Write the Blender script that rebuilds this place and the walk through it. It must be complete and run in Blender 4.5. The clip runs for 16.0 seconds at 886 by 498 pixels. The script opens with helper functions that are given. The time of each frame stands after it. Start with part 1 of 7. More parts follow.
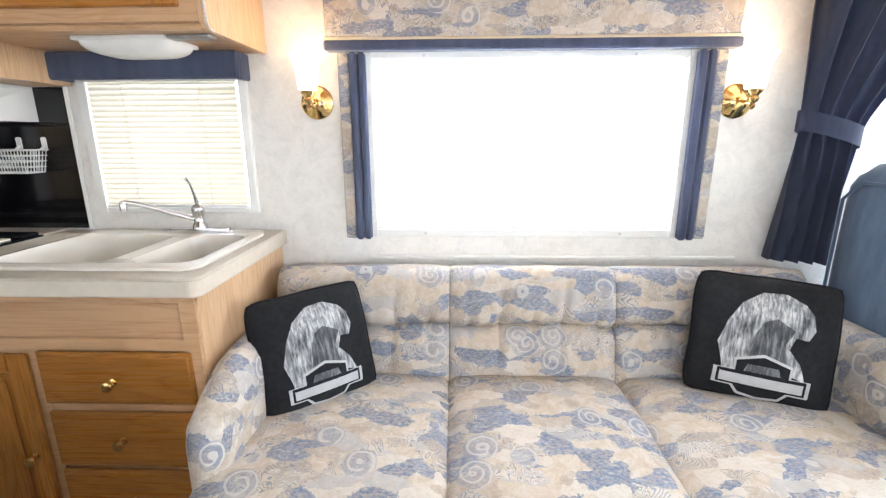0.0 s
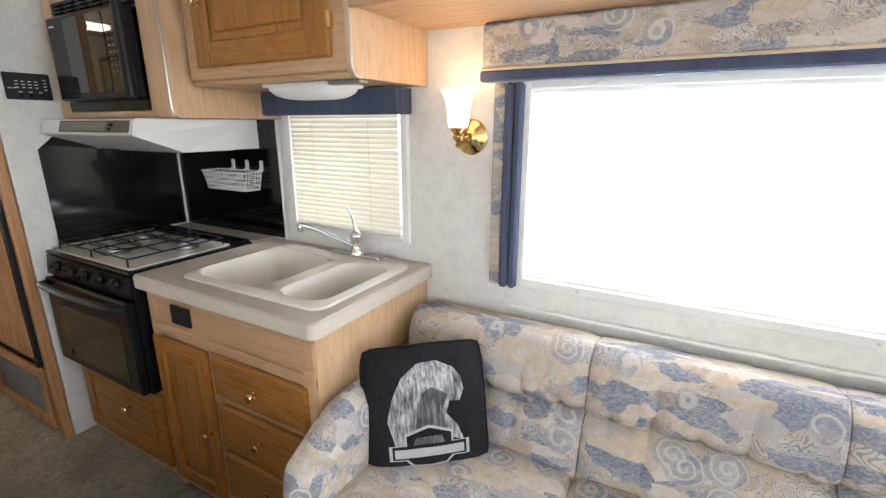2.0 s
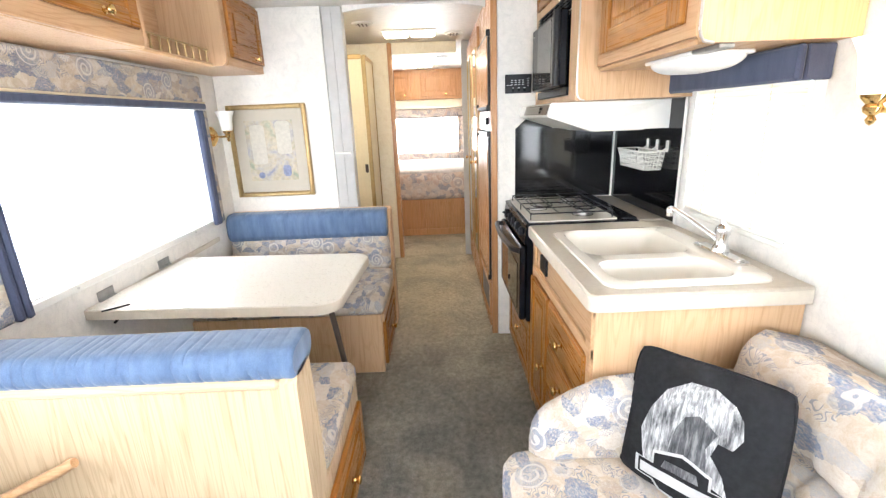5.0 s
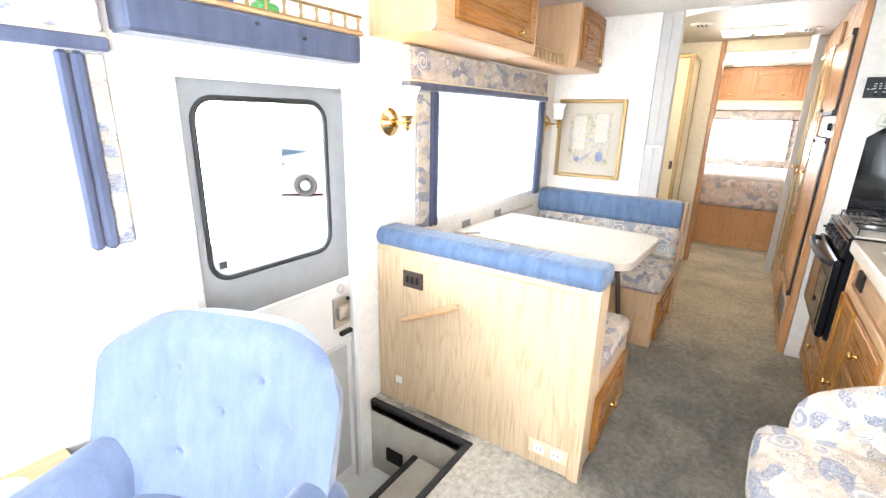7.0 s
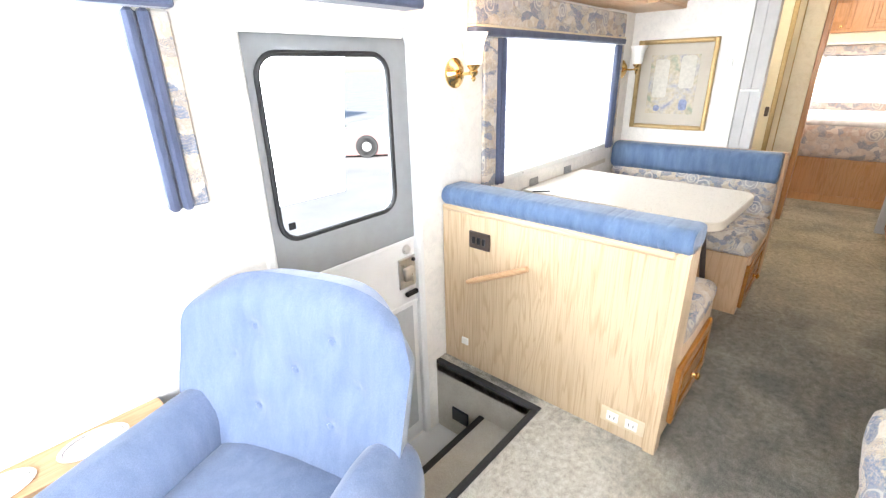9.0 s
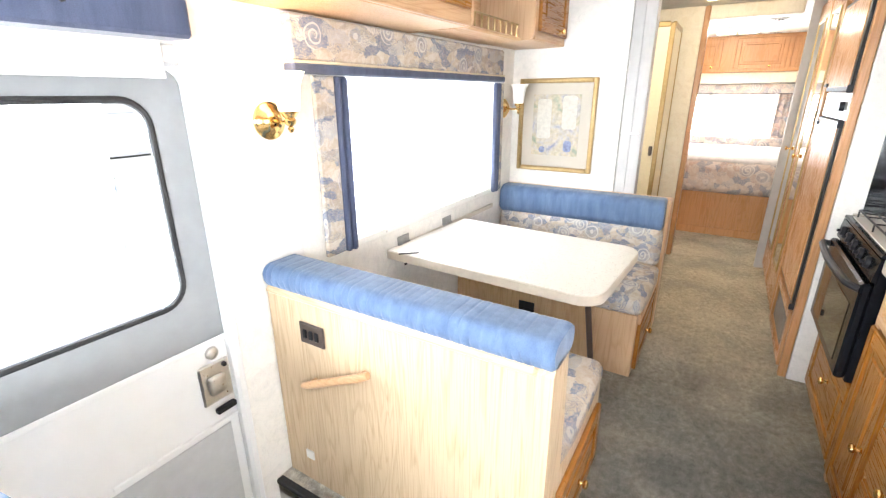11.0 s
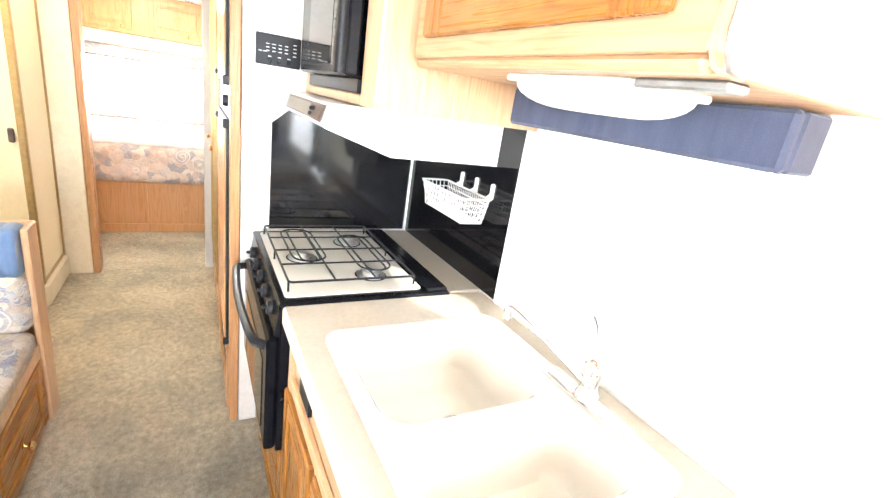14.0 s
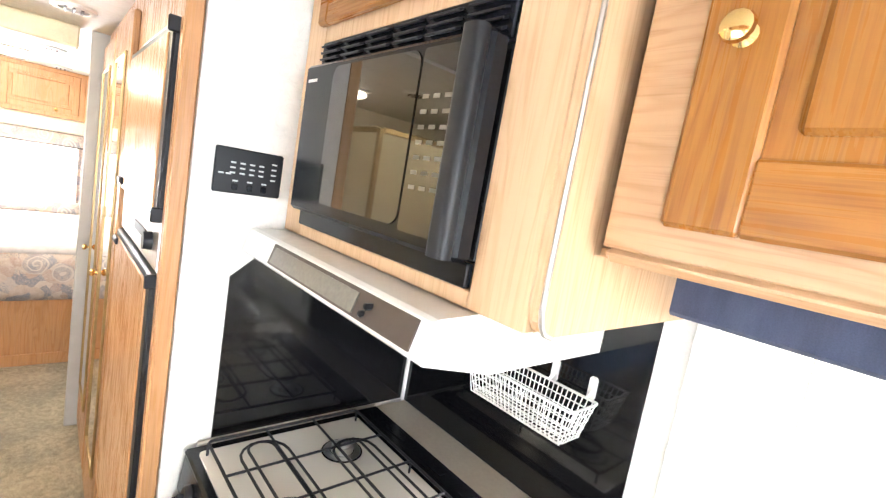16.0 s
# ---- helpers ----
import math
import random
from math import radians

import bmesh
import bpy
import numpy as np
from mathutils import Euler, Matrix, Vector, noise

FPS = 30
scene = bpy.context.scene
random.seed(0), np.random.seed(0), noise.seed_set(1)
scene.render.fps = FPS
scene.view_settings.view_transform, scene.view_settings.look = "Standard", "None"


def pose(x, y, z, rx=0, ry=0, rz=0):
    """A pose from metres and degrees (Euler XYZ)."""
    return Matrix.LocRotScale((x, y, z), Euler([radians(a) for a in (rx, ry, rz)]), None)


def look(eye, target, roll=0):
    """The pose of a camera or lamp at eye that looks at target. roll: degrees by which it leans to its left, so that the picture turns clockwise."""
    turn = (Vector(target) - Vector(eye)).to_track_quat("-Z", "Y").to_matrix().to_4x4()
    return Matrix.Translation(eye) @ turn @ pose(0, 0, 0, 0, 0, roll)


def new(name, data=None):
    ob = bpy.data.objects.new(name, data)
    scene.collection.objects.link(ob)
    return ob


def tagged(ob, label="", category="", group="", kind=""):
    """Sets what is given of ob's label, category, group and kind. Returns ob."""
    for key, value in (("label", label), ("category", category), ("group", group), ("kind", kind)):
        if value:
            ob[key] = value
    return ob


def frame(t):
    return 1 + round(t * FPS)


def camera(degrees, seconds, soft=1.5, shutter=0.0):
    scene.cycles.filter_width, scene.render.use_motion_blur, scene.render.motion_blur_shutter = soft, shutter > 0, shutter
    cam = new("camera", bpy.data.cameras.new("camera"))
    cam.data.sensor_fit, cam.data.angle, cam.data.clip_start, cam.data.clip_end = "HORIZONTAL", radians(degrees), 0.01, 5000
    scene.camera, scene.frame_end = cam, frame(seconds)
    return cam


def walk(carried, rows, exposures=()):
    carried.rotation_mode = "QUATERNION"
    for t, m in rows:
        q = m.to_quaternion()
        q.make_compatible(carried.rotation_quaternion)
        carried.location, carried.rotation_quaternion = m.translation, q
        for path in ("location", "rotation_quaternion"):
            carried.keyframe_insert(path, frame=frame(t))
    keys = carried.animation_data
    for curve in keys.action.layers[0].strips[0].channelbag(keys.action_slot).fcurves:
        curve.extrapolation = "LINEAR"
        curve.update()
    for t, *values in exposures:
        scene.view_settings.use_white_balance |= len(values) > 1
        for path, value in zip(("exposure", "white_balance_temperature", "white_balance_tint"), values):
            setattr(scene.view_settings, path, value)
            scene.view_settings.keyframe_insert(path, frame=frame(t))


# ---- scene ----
cam = camera(88.8, 16.0, soft=1.3)
PATH = [
    (0, (0.761, 0.679, 1.209), (0.7, 2.618, 0.724), -0.2),
    (0.5, (0.763, 0.747, 1.271), (0.475, 2.668, 0.794), -0.2),
    (1, (0.762, 0.814, 1.342), (0.284, 2.691, 0.843), -0.2),
    (1.5, (0.836, 0.877, 1.366), (0.131, 2.678, 0.856), -0.3),
    (2, (0.929, 0.964, 1.364), (-0.008, 2.649, 0.835), 0.1),
    (2.5, (1.008, 1.045, 1.366), (-0.115, 2.608, 0.823), 1.6),
    (3, (1.074, 1.169, 1.379), (-0.293, 2.52, 0.828), 1.8),
    (3.5, (1.107, 1.303, 1.384), (-0.512, 2.345, 0.844), 1.5),
    (3.7, (1.138, 1.373, 1.402), (-0.583, 2.229, 0.849), 0.8),
    (5.8, (1.449, 1.259, 1.313), (-0.46, 1.006, 0.772), 1.3),
    (6, (1.561, 1.239, 1.349), (-0.335, 0.913, 0.804), 2.9),
    (6.5, (1.67, 1.299, 1.357), (-0.103, 0.576, 0.781), 2.7),
    (7, (1.769, 1.327, 1.33), (0.172, 0.266, 0.761), 1.3),
    (7.5, (1.807, 1.334, 1.343), (0.358, 0.08, 0.77), 0.0),
    (8, (1.806, 1.339, 1.317), (0.422, 0.018, 0.736), -0.7),
    (8.2, (1.797, 1.335, 1.305), (0.439, 0.008, 0.677), -1.1),
    (10.3, (1.448, 1.145, 1.343), (-0.01, 0.033, 0.544), -2.5),
    (10.5, (1.373, 1.154, 1.358), (-0.144, 0.078, 0.622), -1.3),
    (11, (1.187, 1.238, 1.371), (-0.426, 0.247, 0.724), -0.3),
    (11.5, (1.034, 1.268, 1.361), (-0.702, 0.463, 0.775), 0.6),
    (12, (0.900, 1.293, 1.374), (-0.948, 0.797, 0.790), 0.2),
    (12.5, (0.772, 1.313, 1.381), (-1.144, 1.252, 0.812), 0.8),
    (13, (0.633, 1.408, 1.383), (-1.233, 1.736, 0.742), 2.4),
    (13.5, (0.511, 1.511, 1.402), (-1.246, 2.202, 0.743), 6.2),
    (14, (0.373, 1.548, 1.425), (-1.274, 2.503, 0.812), 8.9),
    (14.5, (0.232, 1.519, 1.423), (-1.317, 2.664, 0.884), 8.6),
    (15, (0.067, 1.517, 1.452), (-1.454, 2.739, 1.012), 7.9),
    (15.5, (-0.145, 1.491, 1.502), (-1.651, 2.77, 1.195), 9.5),
    (16, (-0.324, 1.466, 1.535), (-1.799, 2.794, 1.291), 9.9),
]

EXPOSURES = [(0.0, 0.24, 6020, 10), (0.7, 0.05, 6020, 10), (1.5, -0.14, 6040, 10), (2.5, -0.2, 6150, 10), (3.7, -0.53, 6150, 10), (4.6, 0.35, 6150, 10), (5.6, 1.45, 6150, 10), (6.8, 1.24, 6150, 10), (8.0, 0.95, 6150, 10), (10.5, 1.12, 6150, 10), (11.2, 1.27, 6150, 10), (12.5, 1.48, 6150, 10), (13.5, 1.95, 6150, 10), (14.5, 2.15, 6150, 10), (15.0, 2.0, 6150, 10), (16.0, 1.65, 6150, 10)]
walk(cam, [(t, look(eye, target, roll)) for t, eye, target, roll in PATH], EXPOSURES)

# ---- world and light ----
SUN_ELEV, SUN_AZ = 36.0, 62.0
world = bpy.data.worlds.new("World")
scene.world = world
world.use_nodes = True
wn = world.node_tree
sky = wn.nodes.new("ShaderNodeTexSky")
sky.sky_type = 'NISHITA'
sky.sun_disc = False
sky.sun_elevation = radians(SUN_ELEV)
sky.sun_rotation = radians(SUN_AZ)
wn.nodes["Background"].inputs["Strength"].default_value = 0.15
wn.links.new(sky.outputs[0], wn.nodes["Background"].inputs["Color"])


def sun_lamp(elev, az, strength):
    data = bpy.data.lights.new("sun", "SUN")
    data.energy, data.angle, data.color = strength, radians(0.5), (1.0, 0.95, 0.88)
    ob = new("sun", data)
    d = Vector((math.cos(radians(elev)) * math.sin(radians(az)), math.cos(radians(elev)) * math.cos(radians(az)), math.sin(radians(elev))))
    ob.matrix_world = look(d * 30, (0, 0, 0))
    return ob


def window_lamp(place, target, w, h, watts, color=(1, 1, 1)):
    data = bpy.data.lights.new("window_light", "AREA")
    data.shape, data.size, data.size_y, data.energy, data.color = 'RECTANGLE', w, h, watts, color
    ob = new("window_light", data)
    ob.matrix_world = look(place, target)
    return ob


sun_lamp(SUN_ELEV, SUN_AZ, 4.0)
SCONCE_W = 0.6
DAY = (0.96, 0.98, 1.0)
window_lamp((1.02, 2.56, 1.16), (1.02, 1.0, 1.16), 1.25, 0.72, 42.0, DAY)      # sofa window
window_lamp((-0.29, 2.56, 1.19), (-0.29, 1.0, 1.19), 0.6, 0.5, 3.2, DAY)       # kitchen window
window_lamp((-0.70, -0.22, 1.1), (-0.70, 1.0, 1.1), 1.3, 0.75, 25.5, DAY)       # dinette window
window_lamp((1.60, -0.22, 1.22), (1.60, 1.0, 1.22), 0.55, 0.55, 16.2, DAY)      # front side window
window_lamp((0.81, -0.30, 1.1), (0.81, 1.0, 0.9), 0.5, 0.55, 9.0, DAY)         # entry door window
window_lamp((3.75, 1.18, 1.40), (1.5, 1.18, 1.0), 1.9, 0.8, 56.0, (0.90, 0.95, 1.0))          # windscreen
window_lamp((2.75, 2.56, 1.18), (1.9, 1.4, 0.5), 0.78, 0.55, 52.0, DAY)           # cab side window
window_lamp((-6.15, 1.18, 1.1), (-4.0, 1.18, 1.0), 1.1, 0.6, 75.0, DAY)         # bedroom window

# ---- mesh helpers ----
BASE = {}


def thing(name, base, label, category, group="", kind=""):
    ob = new(name)
    ob.empty_display_size = 0.05
    ob.location = base
    BASE[ob.name] = Vector(base)
    return tagged(ob, label, category, group, kind)


def mesh_of(name, bm, material, shift=(0, 0, 0), smooth=False):
    bmesh.ops.recalc_face_normals(bm, faces=bm.faces)
    me = bpy.data.meshes.new(name)
    if shift != (0, 0, 0):
        bmesh.ops.translate(bm, verts=bm.verts, vec=-Vector(shift))
    bm.to_mesh(me)
    bm.free()
    if smooth:
        me.polygons.foreach_set("use_smooth", [True] * len(me.polygons))
        me.set_sharp_from_angle(angle=radians(40))
    me.materials.append(material)
    return me


def part(name, bm, material, parent, label="", smooth=False):
    """One mesh object under a thing or a part; bm is in world coordinates."""
    base = BASE[parent.name]
    ob = new(name, mesh_of(name, bm, material, tuple(base), smooth))
    ob.parent = parent
    BASE[ob.name] = base
    return tagged(ob, label)


def shared(name, me, parent, m, label=""):
    """A part that shares its mesh with others, at the world pose m."""
    ob = new(name, me)
    ob.parent = parent
    ob.matrix_basis = Matrix.Translation(-BASE[parent.name]) @ m
    BASE[ob.name] = BASE[parent.name]
    return tagged(ob, label)


def solo(name, bm, material, base, label, category="", kind="", smooth=False, group=""):
    """A thing that is one mesh."""
    ob = new(name, mesh_of(name, bm, material, tuple(base), smooth))
    ob.location = base
    BASE[ob.name] = Vector(base)
    return tagged(ob, label, category, group, kind)


def B():
    return bmesh.new()


def cbox(bm, x0, x1, y0, y1, z0, z1, c=0.003):
    """A box with chamfered edges."""
    lo = [min(x0, x1), min(y0, y1), min(z0, z1)]
    hi = [max(x0, x1), max(y0, y1), max(z0, z1)]
    c = min(c, *[(hi[k] - lo[k]) * 0.45 for k in range(3)])
    v = {}
    for sx in (0, 1):
        for sy in (0, 1):
            for sz in (0, 1):
                s = (sx, sy, sz)
                for a in range(3):
                    co = [(hi[k] if s[k] else lo[k]) if k == a else (hi[k] - c if s[k] else lo[k] + c) for k in range(3)]
                    v[s, a] = bm.verts.new(co)
    for a in range(3):
        b, d = (a + 1) % 3, (a + 2) % 3
        for s in (0, 1):
            ring = []
            for q, r in ((0, 0), (1, 0), (1, 1), (0, 1)):
                t = [0, 0, 0]
                t[a], t[b], t[d] = s, q, r
                ring.append(v[tuple(t), a])
            bm.faces.new(ring)
    for a in range(3):
        b, d = (a + 1) % 3, (a + 2) % 3
        for q in (0, 1):
            for r in (0, 1):
                e = []
                for s in (0, 1):
                    t = [0, 0, 0]
                    t[a], t[b], t[d] = s, q, r
                    e.append(tuple(t))
                bm.faces.new((v[e[0], b], v[e[1], b], v[e[1], d], v[e[0], d]))
    for s in {k[0] for k in v}:
        bm.faces.new([v[s, a] for a in range(3)])
    return bm


def rbox(bm, x0, x1, y0, y1, z0, z1, r=0.03, n=7, puff=0.0, wob=0.0):
    """A soft block: rounded edges, faces that bulge by puff and waver by wob."""
    lo, hi = Vector((x0, y0, z0)), Vector((x1, y1, z1))
    c, h = (lo + hi) / 2, (hi - lo) / 2
    r = min(r, *h)
    grid = {}

    def vert(i, j, k):
        if (i, j, k) in grid:
            return grid[i, j, k]
        u = []
        for q, a in zip((i, j, k), range(3)):
            f = q / n
            e = r / (2 * h[a]) * 0.7
            f = f if n < 3 else (0 if q == 0 else 1 if q == n else e + (1 - 2 * e) * (q - 1) / (n - 2))
            u.append((2 * f - 1) * h[a])
        p = Vector(u)
        core = Vector([max(-(h[a] - r), min(h[a] - r, p[a])) for a in range(3)])
        d = p - core
        if d.length > 1e-9:
            p = core + d.normalized() * r
        s = [1 - (p[a] / h[a]) ** 2 for a in range(3)]
        for a in range(3):
            b, e2 = (a + 1) % 3, (a + 2) % 3
            p[a] += puff * (p[a] / h[a]) ** 5 * max(0, s[b]) ** 0.6 * max(0, s[e2]) ** 0.6
        p = p + c
        if wob:
            p = p + wob * Vector(noise.noise_vector(p * 9))
        grid[i, j, k] = bm.verts.new(p)
        return grid[i, j, k]

    for a in range(3):
        for side in (0, n):
            for i in range(n):
                for j in range(n):
                    q = []
                    for di, dj in ((0, 0), (1, 0), (1, 1), (0, 1)):
                        t = [0, 0, 0]
                        t[a], t[(a + 1) % 3], t[(a + 2) % 3] = side, i + di, j + dj
                        q.append(vert(*t))
                    bm.faces.new(q)
    return bm


def tube(bm, pts, r, seg=6, closed=False):
    pts = [Vector(p) for p in pts]
    n = len(pts)
    rings = []
    up = None
    for i, p in enumerate(pts):
        a = pts[(i - 1) % n] if (closed or i > 0) else p
        b = pts[(i + 1) % n] if (closed or i < n - 1) else p
        d = (b - a).normalized()
        if up is None or abs(up.dot(d)) > 0.95:
            up = Vector((0, 0, 1)) if abs(d.z) < 0.9 else Vector((1, 0, 0))
        s = d.cross(up).normalized()
        up = s.cross(d).normalized()
        rr = r[i] if isinstance(r, (list, tuple)) else r
        rings.append([bm.verts.new(p + rr * (math.cos(k * math.tau / seg) * s + math.sin(k * math.tau / seg) * up)) for k in range(seg)])
    for i in range(n if closed else n - 1):
        A, C = rings[i], rings[(i + 1) % n]
        for k in range(seg):
            bm.faces.new((A[k], A[(k + 1) % seg], C[(k + 1) % seg], C[k]))
    if not closed:
        bm.faces.new(rings[0])
        bm.faces.new(rings[-1][::-1])
    return bm


def lathe(bm, profile, m, seg=20):
    """A turned shape: profile of (radius, height) along local z, at the pose m."""
    rings = []
    for r, z in profile:
        if r < 1e-6:
            rings.append([bm.verts.new(m @ Vector((0, 0, z)))])
        else:
            rings.append([bm.verts.new(m @ Vector((r * math.cos(k * math.tau / seg), r * math.sin(k * math.tau / seg), z))) for k in range(seg)])
    for A, C in zip(rings, rings[1:]):
        for k in range(seg):
            q = [A[k % len(A)], A[(k + 1) % len(A)], C[(k + 1) % len(C)], C[k % len(C)]]
            q = list(dict.fromkeys(q))
            if len(q) > 2:
                bm.faces.new(q)
    for R, flip in ((rings[0], 1), (rings[-1], 0)):
        if len(R) > 2:
            bm.faces.new(R[::-1] if flip else R)
    return bm


def prism(bm, outline, axis, a, b, c=0.0):
    """An outline of 2D points drawn out along an axis from a to b. axis y: points are (x, z); x: (y, z); z: (x, y)."""
    def at(p, s):
        return {"x": (s, p[0], p[1]), "y": (p[0], s, p[1]), "z": (p[0], p[1], s)}[axis]
    A = [bm.verts.new(at(p, a)) for p in outline]
    C = [bm.verts.new(at(p, b)) for p in outline]
    bm.faces.new(A[::-1])
    bm.faces.new(C)
    n = len(A)
    for k in range(n):
        bm.faces.new((A[k], A[(k + 1) % n], C[(k + 1) % n], C[k]))
    return bm


def round_rect(x0, x1, y0, y1, r, seg=6):
    r4 = r if isinstance(r, (list, tuple)) else (r, r, r, r)
    out = []
    for (cx, cy, sx, sy, a0), rr in zip(((x1, y1, -1, -1, 0), (x0, y1, 1, -1, 90), (x0, y0, 1, 1, 180), (x1, y0, -1, 1, 270)), r4):
        for k in range(seg + 1):
            a = radians(a0 + 90 * k / seg)
            out.append((cx + sx * rr + rr * math.cos(a), cy + sy * rr + rr * math.sin(a)))
    return out


def ring_loft(bm, loops):
    """Joins closed loops of equal length, one after another."""
    R = [[bm.verts.new(p) for p in L] for L in loops]
    for A, C in zip(R, R[1:]):
        n = len(A)
        for k in range(n):
            bm.faces.new((A[k], A[(k + 1) % n], C[(k + 1) % n], C[k]))
    return R


def wall_cells(bm, axis, a, b, u0, u1, z0, z1, holes):
    """A wall slab between a and b along its axis, with rectangular openings (u0, u1, z0, z1)."""
    us = sorted({u0, u1, *[h[0] for h in holes], *[h[1] for h in holes]})
    zs = sorted({z0, z1, *[h[2] for h in holes], *[h[3] for h in holes]})
    for i in range(len(us) - 1):
        j = 0
        while j < len(zs) - 1:
            def solid(q):
                mu, mz = (us[i] + us[i + 1]) / 2, (zs[q] + zs[q + 1]) / 2
                return not any(h[0] < mu < h[1] and h[2] < mz < h[3] for h in holes)
            if not solid(j):
                j += 1
                continue
            k = j
            while k + 1 < len(zs) - 1 and solid(k + 1):
                k += 1
            lo, hi = zs[j], zs[k + 1]
            if axis == "y":
                cbox(bm, us[i], us[i + 1], a, b, lo, hi, 0)
            else:
                cbox(bm, a, b, us[i], us[i + 1], lo, hi, 0)
            j = k + 1
    bmesh.ops.remove_doubles(bm, verts=bm.verts, dist=1e-5)
    return bm


class Face:
    """A flat face of a cabinet: u runs along it, v is height, d stands out from it."""

    def __init__(self, way, at):
        self.way, self.at = way, at

    def box(self, bm, u0, u1, v0, v1, d0, d1, c=0.003):
        s, w = self.at, self.way
        if w == "-y":
            return cbox(bm, u0, u1, s - d1, s - d0, v0, v1, c)
        if w == "+y":
            return cbox(bm, u0, u1, s + d0, s + d1, v0, v1, c)
        if w == "+x":
            return cbox(bm, s + d0, s + d1, u0, u1, v0, v1, c)
        return cbox(bm, s - d1, s - d0, u0, u1, v0, v1, c)

    def point(self, u, v, d):
        s, w = self.at, self.way
        return {"-y": (u, s - d, v), "+y": (u, s + d, v), "+x": (s + d, u, v), "-x": (s - d, u, v)}[w]

    def out(self, u, v, d):
        """A pose whose z stands out from the face."""
        turn = {"-y": (90, 0, 0), "+y": (-90, 0, 0), "+x": (0, 90, 0), "-x": (0, -90, 0)}[self.way]
        return pose(*self.point(u, v, d), *turn)

# ---- materials ----
class Nodes:
    def __init__(self, name, rough=0.5, metal=0.0, spec=0.5):
        self.m = bpy.data.materials.new(name)
        self.m.use_nodes = True
        self.t = self.m.node_tree
        self.p = self.t.nodes["Principled BSDF"]
        self.p.inputs["Roughness"].default_value = rough
        self.p.inputs["Metallic"].default_value = metal
        self.p.inputs["Specular IOR Level"].default_value = spec
        self.tc = self.t.nodes.new("ShaderNodeTexCoord").outputs["Object"]

    def put(self, sock, v):
        if isinstance(v, bpy.types.NodeSocket):
            self.t.links.new(v, sock)
        elif isinstance(v, tuple) and len(v) == 3 and len(sock.default_value) == 4:
            sock.default_value = (*v, 1)
        else:
            sock.default_value = v

    def scaled(self, s, turn=(0, 0, 0)):
        n = self.t.nodes.new("ShaderNodeMapping")
        n.inputs["Scale"].default_value = s if isinstance(s, tuple) else (s, s, s)
        n.inputs["Rotation"].default_value = [radians(a) for a in turn]
        self.t.links.new(self.tc, n.inputs["Vector"])
        return n.outputs[0]

    def noise(self, vec, scale=5.0, detail=4.0, rough=0.55, dist=0.0, color=False):
        n = self.t.nodes.new("ShaderNodeTexNoise")
        self.t.links.new(vec, n.inputs["Vector"])
        for k, v in (("Scale", scale), ("Detail", detail), ("Roughness", rough), ("Distortion", dist)):
            n.inputs[k].default_value = v
        return n.outputs["Color" if color else "Fac"]

    def voronoi(self, vec, scale, out="Distance", feature="F1", rand=1.0):
        n = self.t.nodes.new("ShaderNodeTexVoronoi")
        n.feature = feature
        self.t.links.new(vec, n.inputs["Vector"])
        n.inputs["Scale"].default_value = scale
        n.inputs["Randomness"].default_value = rand
        return n.outputs[out]

    def ramp(self, fac, stops, smooth=False):
        n = self.t.nodes.new("ShaderNodeValToRGB")
        if smooth:
            n.color_ramp.interpolation = 'EASE'
        el = n.color_ramp.elements
        while len(el) < len(stops):
            el.new(0.5)
        for e, (pos, c) in zip(el, stops):
            e.position = pos
            e.color = (*c, 1) if isinstance(c, tuple) else (c, c, c, 1)
        self.t.links.new(fac, n.inputs["Fac"])
        return n.outputs["Color"]

    def mix(self, fac, a, b, kind="MIX"):
        n = self.t.nodes.new("ShaderNodeMix")
        n.data_type, n.blend_type = 'RGBA', kind
        self.put(n.inputs[0], fac)
        self.put(n.inputs[6], a)
        self.put(n.inputs[7], b)
        return n.outputs[2]

    def math(self, op, a, b=0.0):
        n = self.t.nodes.new("ShaderNodeMath")
        n.operation = op
        self.put(n.inputs[0], a)
        self.put(n.inputs[1], b)
        return n.outputs[0]

    def add(self, a, b, k=1.0):
        n = self.t.nodes.new("ShaderNodeVectorMath")
        n.operation = 'MULTIPLY_ADD'
        self.t.links.new(b, n.inputs[0])
        n.inputs[1].default_value = (k, k, k)
        self.t.links.new(a, n.inputs[2])
        return n.outputs[0]

    def random(self):
        return self.t.nodes.new("ShaderNodeObjectInfo").outputs["Random"]

    def color(self, v):
        self.put(self.p.inputs["Base Color"], v)
        return self

    def rough(self, v):
        self.put(self.p.inputs["Roughness"], v)
        return self

    def bump(self, h, strength=0.3, dist=0.002):
        n = self.t.nodes.new("ShaderNodeBump")
        n.inputs["Strength"].default_value, n.inputs["Distance"].default_value = strength, dist
        self.t.links.new(h, n.inputs["Height"])
        self.t.links.new(n.outputs[0], self.p.inputs["Normal"])
        return self


def plain(name, col, rough=0.5, metal=0.0, vary=0.08, scale=14.0, bump=0.0, spec=0.5):
    n = Nodes(name, rough, metal, spec)
    f = n.noise(n.tc, scale, 5)
    dark = tuple(c * (1 - vary) for c in col)
    lite = tuple(min(1, c * (1 + vary)) for c in col)
    n.color(n.ramp(f, [(0.3, dark), (0.7, lite)]))
    if max(col) > 0.05:
        n.rough(n.ramp(n.noise(n.tc, scale * 3, 3), [(0.3, max(0.02, rough * 0.85)), (0.7, min(1, rough * 1.15))]))
    if bump:
        n.bump(n.noise(n.tc, scale * 25, 3), bump, 0.001)
    return n.m


